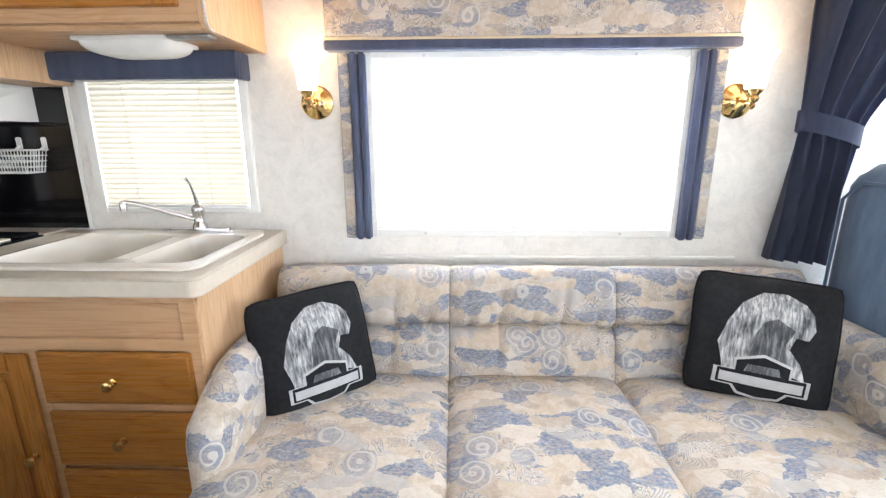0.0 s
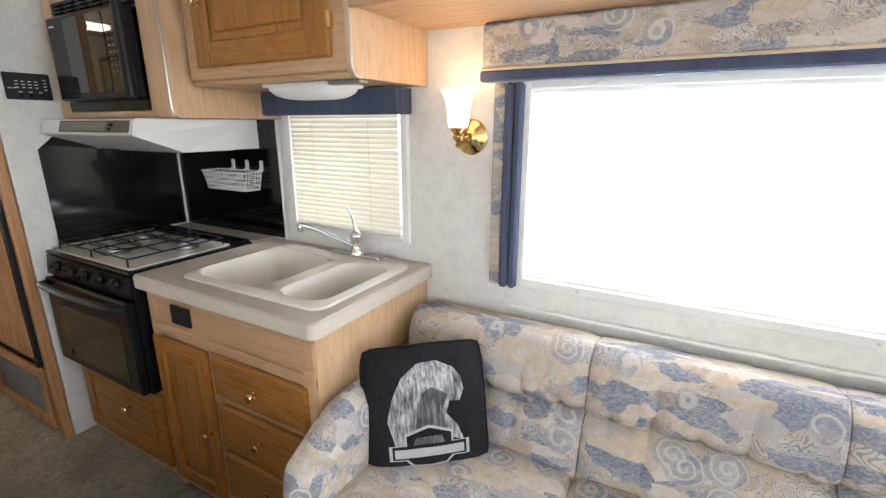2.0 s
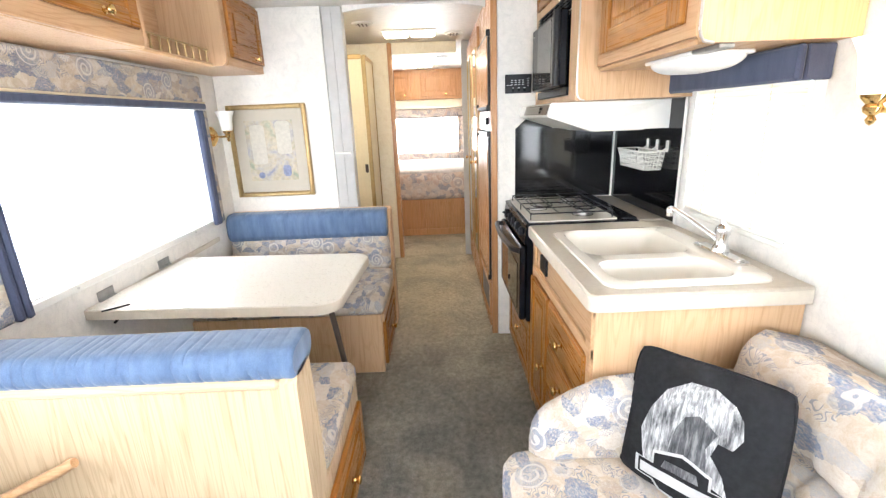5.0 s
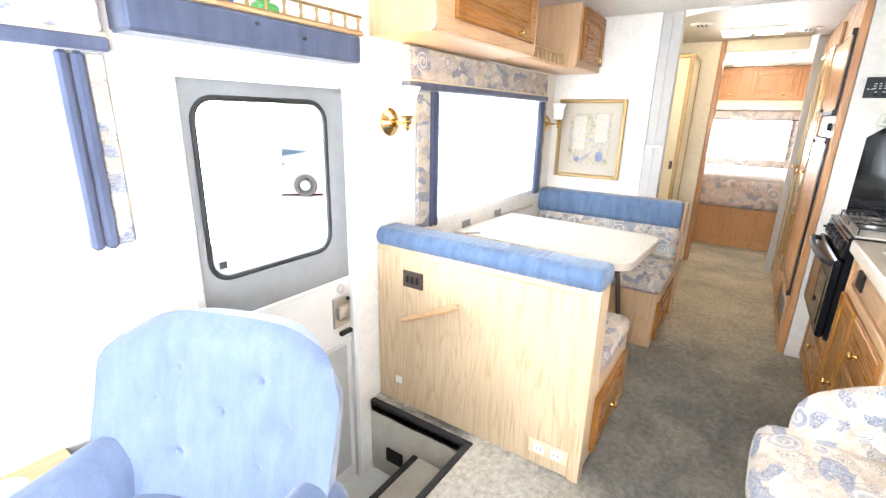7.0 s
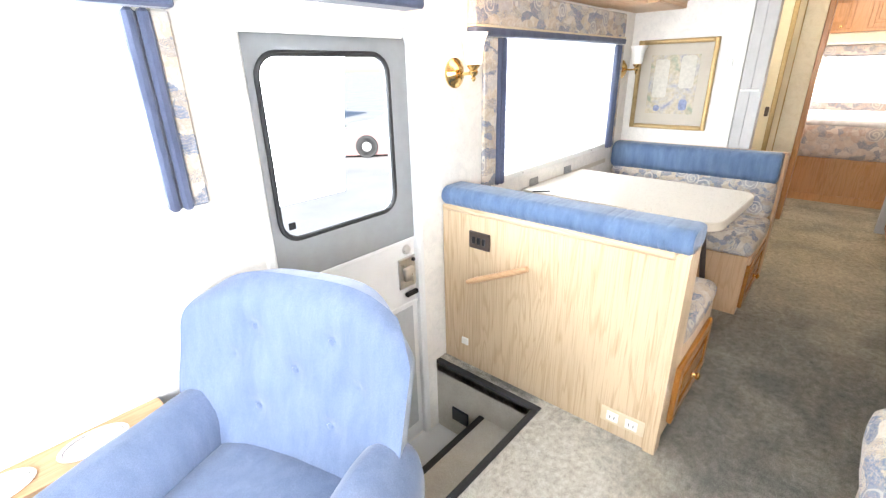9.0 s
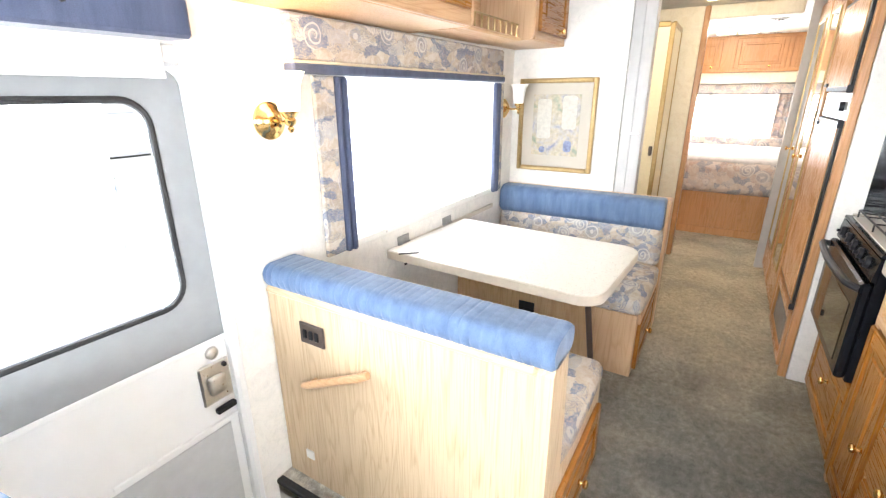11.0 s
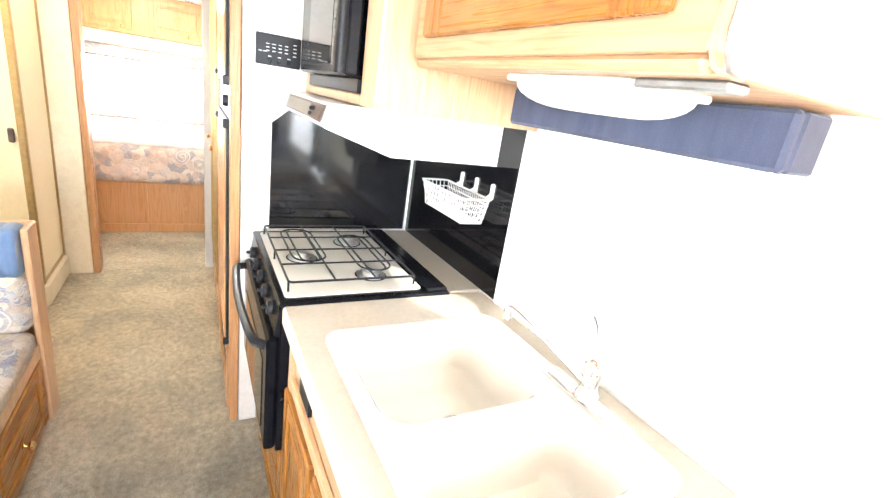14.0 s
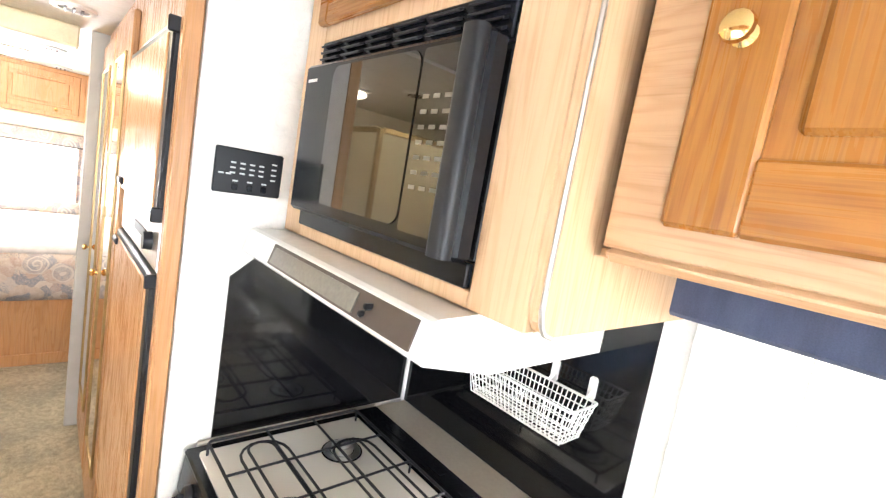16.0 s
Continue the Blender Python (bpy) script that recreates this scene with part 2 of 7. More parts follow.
def wood(name, light, mid, dark, grain="z", rough=0.38, figure=1.0):
    """Oak: long fibres along the grain, cathedral figure and pores."""
    n = Nodes(name, rough, 0, 0.32)
    s = {"x": (0.10, 1, 1), "y": (1, 0.10, 1), "z": (1, 1, 0.10)}[grain]
    v = n.scaled(s)
    warp = n.noise(v, 2.6, 3, color=True)
    w = n.add(v, warp, 0.35 * figure)
    rings = n.noise(w, 13, 2, 0.5, 0.6)
    bands = n.math('FRACT', n.math('MULTIPLY', rings, 7.0))
    fibre = n.noise(n.scaled(tuple(a if a < 1 else 1.0 for a in (k * (0.25 if k < 1 else 1) for k in s))), 190, 3, 0.6)
    col = n.ramp(bands, [(0.0, mid), (0.35, light), (0.8, light), (1.0, mid)], True)
    pores = n.ramp(fibre, [(0.34, dark), (0.5, light), (0.75, light)])
    col = n.mix(0.32, col, pores, 'MIX')
    tone = n.ramp(n.noise(n.tc, 1.7, 2), [(0.3, 0.90), (0.7, 1.05)])
    col = n.mix(1.0, col, tone, 'MULTIPLY')
    piece = n.ramp(n.random(), [(0.0, 0.93), (1.0, 1.04)])
    n.color(n.mix(1.0, col, piece, 'MULTIPLY'))
    n.rough(n.ramp(fibre, [(0.3, rough + 0.15), (0.6, rough - 0.05)]))
    return n.bump(fibre, 0.12, 0.0006).m


def floral(name, base, blue, tan, brown, white, scale=1.0, curls=0.8):
    """Printed upholstery: brushed patches of colour, spirals and scribbled lines on a sandy ground."""
    n = Nodes(name, 0.85, 0, 0.2)
    v = n.scaled(scale)

    def axes(vec):
        x = n.t.nodes.new("ShaderNodeSeparateXYZ")
        n.t.links.new(vec, x.inputs[0])
        return x.outputs

    def steps(fac, stops):
        c = n.ramp(fac, stops)
        c.node.color_ramp.interpolation = 'CONSTANT'
        return c

    lean = n.scaled((0.50 * scale, 1.0 * scale, 1.15 * scale), (0, 38, 42))
    torn = n.add(n.add(lean, n.noise(v, 5, 2, 0.5, color=True), 0.10), n.noise(v, 45, 4, 0.75, color=True), 0.03)
    cell = axes(n.voronoi(torn, 19.0, "Color"))
    wash = n.noise(v, 22, 6, 0.7, 0.8)
    ground = n.ramp(wash, [(0.30, tan), (0.48, base), (0.68, white)])
    dry = n.ramp(n.noise(lean, 130, 4, 0.75), [(0.36, 0.25), (0.60, 1.0)])
    deep, pale_blue = tuple(c * 0.85 for c in blue), tuple(0.45 * c + 0.55 * d for c, d in zip(blue, white))
    ink = steps(cell[0], [(0.0, deep), (0.13, base), (0.34, brown), (0.46, white), (0.60, pale_blue), (0.68, base), (0.88, blue)])
    hold = steps(cell[0], [(0.0, 0.95), (0.13, 0.2), (0.34, 0.6), (0.46, 0.75), (0.60, 0.8), (0.68, 0.15), (0.88, 0.95)])
    col = n.mix(n.math('MULTIPLY', hold, dry), ground, ink)
    # short hatched bars inside some patches
    lines = n.math('SINE', n.math('MULTIPLY', n.noise(v, 11, 2, 0.5, 0.5), 170.0))
    scrib = n.math('MULTIPLY', n.math('GREATER_THAN', lines, 0.55), n.math('MULTIPLY', n.math('GREATER_THAN', cell[1], 0.62), 0.6))
    col = n.mix(scrib, col, deep)
    # spirals
    vo = n.t.nodes.new("ShaderNodeTexVoronoi")
    bent = n.add(v, n.noise(v, 16, 2, color=True), 0.02)
    n.t.links.new(bent, vo.inputs["Vector"])
    vo.inputs["Scale"].default_value = 5.8
    sub = n.t.nodes.new("ShaderNodeVectorMath")
    sub.operation = 'SUBTRACT'
    n.t.links.new(bent, sub.inputs[0])
    n.t.links.new(vo.outputs["Position"], sub.inputs[1])
    d, far = axes(sub.outputs[0]), vo.outputs["Distance"]
    turn = n.math('ARCTAN2', n.math('ADD', d[2], d[1]), n.math('ADD', d[0], n.math('MULTIPLY', d[1], 0.6)))
    rings = n.math('SINE', n.math('ADD', n.math('MULTIPLY', far, 44.0), turn))
    pick = n.math('GREATER_THAN', axes(vo.outputs["Color"])[0], 0.28)
    disc = n.math('MULTIPLY', n.ramp(far, [(0.34, 1.0), (0.37, 0.0)]), pick)
    col = n.mix(n.math('MULTIPLY', n.math('MULTIPLY', disc, dry), 0.75), col, n.mix(wash, deep, pale_blue))
    curl = n.math('MULTIPLY', n.math('MULTIPLY', n.ramp(rings, [(0.45, 0.0), (0.62, 1.0)]), disc), curls)
    col = n.mix(curl, col, white)
    weave = n.noise(n.tc, 700, 2)
    col = n.mix(0.14, col, n.ramp(weave, [(0.3, 0.1), (0.7, 0.9)]), 'OVERLAY')
    n.color(col)
    return n.bump(weave, 0.25, 0.0008).m


def velvet(name, col, lite):
    n = Nodes(name, 0.9, 0, 0.15)
    streak = n.noise(n.scaled((1, 1, 0.22)), 22, 5, 0.65)
    fine = n.noise(n.tc, 420, 2)
    c = n.ramp(streak, [(0.3, col), (0.72, lite)])
    n.color(n.mix(0.2, c, n.ramp(fine, [(0.3, 0.25), (0.7, 0.75)]), 'OVERLAY'))
    n.p.inputs["Sheen Weight"].default_value = 0.35
    n.p.inputs["Sheen Roughness"].default_value = 0.4
    return n.bump(n.noise(n.tc, 260, 3), 0.35, 0.001).m


def carpet_material():
    """Beige pile: clean beside the entry steps, greyed along the walked strip, yellower in the hallway, whose brighter
    light is painted in.
    """
    n = Nodes("carpet", 0.97, 0, 0.05)
    pile = n.noise(n.tc, 300, 4, 0.7)
    big = n.noise(n.tc, 3.2, 4, 0.6, 0.6)
    mid = n.noise(n.tc, 38, 6, 0.75)
    xyz = n.t.nodes.new("ShaderNodeSeparateXYZ")
    n.t.links.new(n.tc, xyz.inputs[0])
    wob = n.math('MULTIPLY', n.math('SUBTRACT', n.noise(n.tc, 4, 5, 0.65), 0.5), 0.9)
    px, py = n.math('ADD', xyz.outputs[0], wob), n.math('ADD', xyz.outputs[1], wob)
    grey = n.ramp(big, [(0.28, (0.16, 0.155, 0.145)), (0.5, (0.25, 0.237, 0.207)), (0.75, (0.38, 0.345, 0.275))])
    amber_lit = n.ramp(big, [(0.28, (0.34, 0.31, 0.25)), (0.5, (0.50, 0.435, 0.32)), (0.75, (0.63, 0.555, 0.42))])
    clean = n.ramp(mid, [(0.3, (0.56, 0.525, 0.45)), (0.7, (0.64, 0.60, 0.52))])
    # paints the hallway's brighter light into the pile, rising beyond x -0.6
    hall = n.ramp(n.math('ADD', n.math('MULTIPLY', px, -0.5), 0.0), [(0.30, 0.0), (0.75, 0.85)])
    col = n.mix(hall, grey, amber_lit)
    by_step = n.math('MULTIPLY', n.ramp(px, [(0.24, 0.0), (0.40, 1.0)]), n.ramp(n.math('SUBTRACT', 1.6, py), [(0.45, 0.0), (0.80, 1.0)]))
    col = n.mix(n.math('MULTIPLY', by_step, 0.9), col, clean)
    col = n.mix(0.7, col, n.ramp(mid, [(0.32, 0.30), (0.68, 0.76)]), 'OVERLAY')
    col = n.mix(0.65, col, n.ramp(pile, [(0.30, 0.10), (0.70, 0.88)]), 'OVERLAY')
    n.color(col)
    return n.bump(pile, 1.0, 0.008).m


def light_carpet_material():
    n = Nodes("light_carpet", 0.97, 0, 0.05)
    pile = n.noise(n.tc, 300, 4, 0.7)
    col = n.ramp(n.noise(n.tc, 7, 4), [(0.3, (0.56, 0.52, 0.45)), (0.7, (0.68, 0.64, 0.56))])
    n.color(n.mix(0.6, col, n.ramp(pile, [(0.25, 0.2), (0.75, 0.8)]), 'OVERLAY'))
    return n.bump(pile, 0.9, 0.005).m


def vinyl_wall(name, a, b):
    """Printed vinyl: cloudy marbling with faint veins, slightly yellowed in places."""
    n = Nodes(name, 0.55, 0, 0.35)
    swirl = n.noise(n.tc, 11, 6, 0.65, 1.6)
    col = n.ramp(swirl, [(0.34, a), (0.56, b)])
    vein = n.ramp(n.math('ABSOLUTE', n.math('SUBTRACT', n.noise(n.tc, 17, 4, 0.6, 2.0), 0.5)), [(0.0, 0.90), (0.035, 1.0)])
    col = n.mix(0.7, col, vein, 'MULTIPLY')
    stain = n.ramp(n.noise(n.tc, 1.3, 3), [(0.3, (0.95, 0.94, 0.91)), (0.7, (1.0, 1.0, 1.0))])
    n.color(n.mix(1.0, col, stain, 'MULTIPLY'))
    return n.bump(n.noise(n.tc, 140, 3), 0.12, 0.001).m


def shade_material(name, col, amount):
    """Thin cloth or paper that lets daylight through."""
    m = bpy.data.materials.new(name)
    m.use_nodes = True
    t = m.node_tree
    p = t.nodes["Principled BSDF"]
    p.inputs["Base Color"].default_value = (*col, 1)
    p.inputs["Roughness"].default_value = 0.8
    tr = t.nodes.new("ShaderNodeBsdfTranslucent")
    tr.inputs["Color"].default_value = (*col, 1)
    mx = t.nodes.new("ShaderNodeMixShader")
    nz = t.nodes.new("ShaderNodeTexNoise")
    nz.inputs["Scale"].default_value = 60
    rp = t.nodes.new("ShaderNodeMapRange")
    rp.inputs["To Min"].default_value, rp.inputs["To Max"].default_value = amount - 0.04, amount + 0.04
    t.links.new(nz.outputs["Fac"], rp.inputs["Value"])
    t.links.new(rp.outputs[0], mx.inputs[0])
    t.links.new(p.outputs[0], mx.inputs[1])
    t.links.new(tr.outputs[0], mx.inputs[2])
    t.links.new(mx.outputs[0], t.nodes["Material Output"].inputs["Surface"])
    return m


def glow(name, col, strength, base=(0.9, 0.88, 0.84)):
    n = Nodes(name, 0.4)
    n.color(base)
    n.p.inputs["Emission Color"].default_value = (*col, 1)
    n.p.inputs["Emission Strength"].default_value = strength
    return n.m


def glass_material(name, tint=(1, 1, 1), rough=0.0):
    n = Nodes(name, rough)
    n.color(tint)
    n.p.inputs["Transmission Weight"].default_value = 1.0
    n.p.inputs["IOR"].default_value = 1.05
    return n.m


OAK_L, OAK_M, OAK_D = (0.60, 0.37, 0.165), (0.47, 0.26, 0.10), (0.30, 0.15, 0.055)
M_OAK = wood("oak_side", (0.62, 0.415, 0.245), (0.54, 0.345, 0.19), (0.42, 0.25, 0.125), "z")
M_OAKX = wood("oak_rail", (0.58, 0.365, 0.20), (0.50, 0.295, 0.145), (0.36, 0.19, 0.085), "x")
M_OAKY = wood("oak_under", (0.58, 0.365, 0.20), (0.50, 0.295, 0.145), (0.36, 0.19, 0.085), "y")
M_DOOR = wood("oak_door", (0.36, 0.152, 0.032), (0.285, 0.112, 0.021), (0.16, 0.058, 0.010), "z", 0.3)
M_DOORX = wood("oak_drawer", (0.36, 0.152, 0.032), (0.285, 0.112, 0.021), (0.16, 0.058, 0.010), "x", 0.3)
M_ASH = wood("pale_oak_panel", (0.60, 0.46, 0.30), (0.49, 0.355, 0.215), (0.31, 0.20, 0.105), "z", 0.42)
M_ASHY = wood("pale_oak_edge", (0.62, 0.47, 0.31), (0.52, 0.375, 0.225), (0.38, 0.25, 0.13), "y", 0.42)
M_HALL = wood("oak_tall", (0.52, 0.275, 0.125), (0.44, 0.215, 0.085), (0.29, 0.13, 0.045), "z", 0.28)
M_WALL = vinyl_wall("vinyl_wall", (0.73, 0.712, 0.68), (0.81, 0.785, 0.745))
M_CREAM = vinyl_wall("cream_wall", (0.74, 0.66, 0.50), (0.80, 0.73, 0.58))
M_CEIL = vinyl_wall("ceiling_vinyl", (0.74, 0.71, 0.66), (0.80, 0.77, 0.72))
M_GREYWALL = plain("grey_laminate", (0.47, 0.46, 0.445), 0.5, 0, 0.05)
M_CARPET = carpet_material()
M_LCARPET = light_carpet_material()
M_NAVY = velvet("navy_cloth", (0.056, 0.067, 0.112), (0.088, 0.103, 0.165))
M_BLUE = velvet("blue_velvet", (0.078, 0.122, 0.215), (0.13, 0.192, 0.31))
M_DRIVER = velvet("slate_blue_cloth", (0.075, 0.112, 0.175), (0.12, 0.165, 0.24))
M_FLORAL = floral("floral_upholstery", (0.50, 0.42, 0.33), (0.15, 0.20, 0.30), (0.42, 0.34, 0.26), (0.33, 0.265, 0.225), (0.58, 0.535, 0.48), 1.25, 0.6)
M_FLORALB = floral("floral_cotton", (0.50, 0.43, 0.345), (0.155, 0.20, 0.30), (0.42, 0.345, 0.265), (0.31, 0.255, 0.22), (0.62, 0.58, 0.53), 1.35)
M_BEDFLORAL = floral("bedspread_print", (0.55, 0.45, 0.38), (0.26, 0.28, 0.33), (0.48, 0.37, 0.30), (0.42, 0.27, 0.22), (0.66, 0.58, 0.52), 0.9)
M_PIPING = plain("cream_piping", (0.62, 0.52, 0.36), 0.8)
M_WHITE = plain("white_enamel", (0.80, 0.79, 0.76), 0.22, 0, 0.02)
M_PLASTIC = plain("white_plastic", (0.78, 0.77, 0.73), 0.4, 0, 0.03)
M_SINK = plain("white_porcelain", (0.70, 0.66, 0.585), 0.12, 0, 0.02, 5)
M_COUNTER = plain("beige_laminate", (0.50, 0.445, 0.365), 0.35, 0, 0.06, 90)
M_TABLE = plain("cream_laminate", (0.66, 0.62, 0.55), 0.30, 0, 0.03, 60)
M_TEDGE = plain("cream_edge", (0.58, 0.52, 0.43), 0.45, 0, 0.05, 40)
M_CHROME = plain("chrome", (0.78, 0.78, 0.79), 0.10, 1.0, 0.02)
M_STEEL = plain("brushed_steel", (0.62, 0.61, 0.59), 0.32, 1.0, 0.06, 40)
M_BRASS = plain("polished_brass", (0.83, 0.58, 0.24), 0.14, 1.0, 0.05)
M_DULL = plain("dull_steel", (0.30, 0.30, 0.29), 0.45, 0.6, 0.15, 40)
M_GOLD = plain("gold_moulding", (0.43, 0.31, 0.145), 0.32, 0.85, 0.12, 60)
M_GLOSSBLACK = plain("black_gloss", (0.006, 0.006, 0.007), 0.08, 0, 0.1)
M_BLACK = plain("black_enamel", (0.008, 0.009, 0.012), 0.22, 0, 0.15, spec=0.28)
M_BLACKP = plain("black_plastic", (0.014, 0.0145, 0.017), 0.42, 0, 0.15, spec=0.3)
M_RUBBER = plain("black_rubber", (0.02, 0.02, 0.021), 0.7, 0, 0.2, 80, 0.4)
M_DARKGLASS = plain("dark_glass", (0.030, 0.022, 0.012), 0.03, 0, 0.05, spec=0.9)
M_BROWNP = plain("brown_plastic", (0.07, 0.05, 0.04), 0.4, 0, 0.1)
M_DOORGREY = plain("grey_door_panel", (0.26, 0.27, 0.28), 0.45, 0, 0.05, 20, 0.1)
M_DOORWHITE = plain("white_door_skin", (0.74, 0.74, 0.73), 0.35, 0, 0.04, 6)
M_PILLOW = plain("black_cotton", (0.014, 0.014, 0.016), 0.85, 0, 0.25, 60, 0.3, 0.2)
M_BLIND = shade_material("blind_slat", (0.78, 0.73, 0.60), 0.14)
M_SHADE = shade_material("pleated_shade", (0.90, 0.90, 0.90), 0.62)
M_SHEER = shade_material("sheer_curtain", (0.80, 0.76, 0.72), 0.30)
M_GLASS = glass_material("window_glass")
M_MIRROR = plain("mirror", (0.86, 0.87, 0.87), 0.02, 1.0, 0.01)
M_PAPER = plain("mat_board", (0.46, 0.42, 0.35), 0.8, 0, 0.03)
M_LAMPGLASS = glow("lit_lamp_glass", (1.0, 0.74, 0.45), 2.2)
M_LAMPOFF = plain("frosted_glass", (0.80, 0.79, 0.76), 0.35, 0, 0.03)
M_TUBE = glow("lit_diffuser", (1.0, 0.86, 0.64), 23.0)
M_TUBEDIM = glow("dim_diffuser", (1.0, 0.84, 0.60), 11.0)
M_TUBEOFF = plain("cream_diffuser", (0.78, 0.70, 0.50), 0.45, 0, 0.03)
M_SHOWER = plain("obscured_cream", (0.74, 0.66, 0.47), 0.35, 0, 0.03, 50, 0.1)


def ground_material():
    n = Nodes("concrete", 0.9)
    c = n.ramp(n.noise(n.tc, 0.6, 5), [(0.3, (0.40, 0.39, 0.37)), (0.7, (0.52, 0.51, 0.48))])
    n.color(n.mix(0.3, c, n.ramp(n.noise(n.tc, 40, 4), [(0.3, 0.3), (0.7, 0.75)]), 'OVERLAY'))
    return n.bump(n.noise(n.tc, 60, 3), 0.3, 0.01).m


M_GROUND = ground_material()

# ---- structure ----
X0, X1, W, TOP = -5.9, 3.6, 2.36, 2.0
N_HOLES = [(0.44, 1.575, 0.845, 1.49), (-0.56, -0.02, 0.95, 1.42), (2.3, 3.2, 0.85, 1.5)]
S_HOLES = [(0.46, 1.10, -0.40, 1.48), (-1.43, -0.10, 0.785, 1.46), (1.34, 1.80, 1.0, 1.47)]
R_HOLE = (0.62, 1.76, 0.82, 1.35)
F_HOLE = (0.25, 2.1, 0.95, 1.75)
SETTING = "structure"

solo("wall_north", wall_cells(B(), "y", W, W + 0.10, X0, X1, -0.1, TOP, N_HOLES), M_WALL, (0, W, 0), "off-white swirled vinyl wall with windows", "wall", SETTING)
solo("wall_south", wall_cells(B(), "y", -0.10, 0.0, X0, X1, -0.55, TOP, S_HOLES), M_WALL, (0, 0, 0), "off-white vinyl wall with entry door and windows", "wall", SETTING)
solo("wall_rear", wall_cells(B(), "x", X0 - 0.1, X0, 0.0, W, -0.1, TOP, [R_HOLE]), M_WALL, (X0, 0, 0), "off-white bedroom end wall with a window", "wall", SETTING)
solo("wall_front", wall_cells(B(), "x", X1, X1 + 0.1, 0.0, W, -0.1, TOP, [F_HOLE]), M_WALL, (X1, 0, 0), "grey-white wall around the windscreen", "wall", SETTING)
bm = B()
cbox(bm, X0 - 0.1, X1 + 0.1, -0.1, W + 0.1, TOP, TOP + 0.06, 0)
solo("ceiling", bm, M_CEIL, (0, 0, TOP), "off-white padded vinyl ceiling", "ceiling", SETTING)
bm = B()
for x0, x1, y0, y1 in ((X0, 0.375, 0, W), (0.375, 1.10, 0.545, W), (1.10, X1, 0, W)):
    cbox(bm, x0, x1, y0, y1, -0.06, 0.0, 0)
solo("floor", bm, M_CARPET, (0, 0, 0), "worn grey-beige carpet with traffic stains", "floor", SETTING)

# ---- shared pieces ----
def knob_mesh():
    bm = B()
    lathe(bm, [(0.011, 0), (0.012, 0.002), (0.006, 0.005), (0.005, 0.013), (0.012, 0.017), (0.0155, 0.023), (0.014, 0.028), (0.008, 0.031), (0, 0.032)], Matrix.Identity(4), 14)
    return mesh_of("knob", bm, M_BRASS, smooth=True)


KNOB = knob_mesh()
RAIL_WOOD = {M_DOOR.name: M_DOORX}


def panel_door(parent, face, u0, u1, v0, v1, mat_frame, knob=None, name="door", label="", hinge=None, rail=0.055, d=0.0, arch=False, mat_panel=None):
    """A framed door: stiles and rails, a raised field, a brass knob."""
    bm = B()
    t = 0.019
    face.box(bm, u0 + 0.003, u1 - 0.003, v0 + 0.003, v1 - 0.003, d, d + 0.009, 0.001)
    door = part(name, bm, mat_frame, parent, label)
    across = RAIL_WOOD.get(mat_frame.name, mat_frame)
    for a, b in ((u0, u0 + rail), (u1 - rail, u1)):
        bm = B()
        face.box(bm, a, b, v0, v1, d + 0.001, d + t, 0.005)
        part("stile", bm, mat_frame, door)
    for a, b in ((v0, v0 + rail), (v1 - rail, v1)):
        bm = B()
        face.box(bm, u0 + rail - 0.003, u1 - rail + 0.003, a, b, d + 0.001, d + t - 0.0008, 0.004)
        part("rail", bm, across, door)
    bm = B()
    g = 0.022
    face.box(bm, u0 + rail + g, u1 - rail - g, v0 + rail + g, v1 - rail - g, d + 0.004, d + 0.0165, 0.008)
    if arch:
        um, w = (u0 + u1) / 2, (u1 - u0) / 2 - rail
        for k in range(-4, 4):
            a, b = um + w * k / 4, um + w * (k + 1) / 4
            h = 0.030 * (max(abs(k), abs(k + 1)) / 4) ** 2
            if h > 0.002:
                face.box(bm, a, b, v1 - rail - h, v1 - rail + 0.003, d + 0.004, d + t - 0.002, 0.002)
    part("panel", bm, mat_panel or mat_frame, door)
    if knob:
        shared("knob", KNOB, door, face.out(knob[0], knob[1], d + t), "polished brass knob")
    if hinge:
        for hv in hinge[1:]:
            bm = B()
            face.box(bm, hinge[0] - 0.006, hinge[0] + 0.006, hv - 0.022, hv + 0.022, d + 0.004, d + t + 0.004, 0.002)
            part("hinge", bm, M_BRASS, door, "antique brass hinge")
    return door


def drawer_front(parent, face, u0, u1, v0, v1, mat, knob):
    bm = B()
    face.box(bm, u0, u1, v0, v1, 0.0, 0.014, 0.003)
    face.box(bm, u0 + 0.006, u1 - 0.006, v0 + 0.006, v1 - 0.006, 0.01, 0.020, 0.007)
    dr = part("drawer", bm, mat, parent)
    shared("knob", KNOB, dr, face.out(knob[0], knob[1], 0.020), "polished brass knob")
    return dr


# ---- kitchen ----
KX0, KX1, KY = -0.715, 0.088, 1.765
cab = thing("sink_cabinet", (-0.31, 2.06, 0), "light oak sink base cabinet with door and drawers", "cabinet")
bm = B()
cbox(bm, KX1 - 0.018, KX1, KY, W - 0.004, 0.0, 0.812, 0.003)
part("end_panel", bm, M_OAK, cab, "pale oak laminate end panel")
bm = B()
cbox(bm, KX0, KX0 + 0.018, KY, W - 0.004, 0.0, 0.812, 0.002)
part("side_panel", bm, M_OAK, cab)
bm = B()
cbox(bm, KX0 + 0.018, KX1 - 0.018, W - 0.02, W - 0.006, 0.0, 0.80, 0.001)
part("back_panel", bm, M_OAK, cab)
bm = B()
f = Face("-y", KY)
f.box(bm, KX0 + 0.018, KX1 - 0.018, 0.004, 0.812, -0.018, -0.004, 0.001)
f.box(bm, KX0 + 0.018, KX1 - 0.001, 0.79, 0.812, -0.004, 0.0095, 0.003)
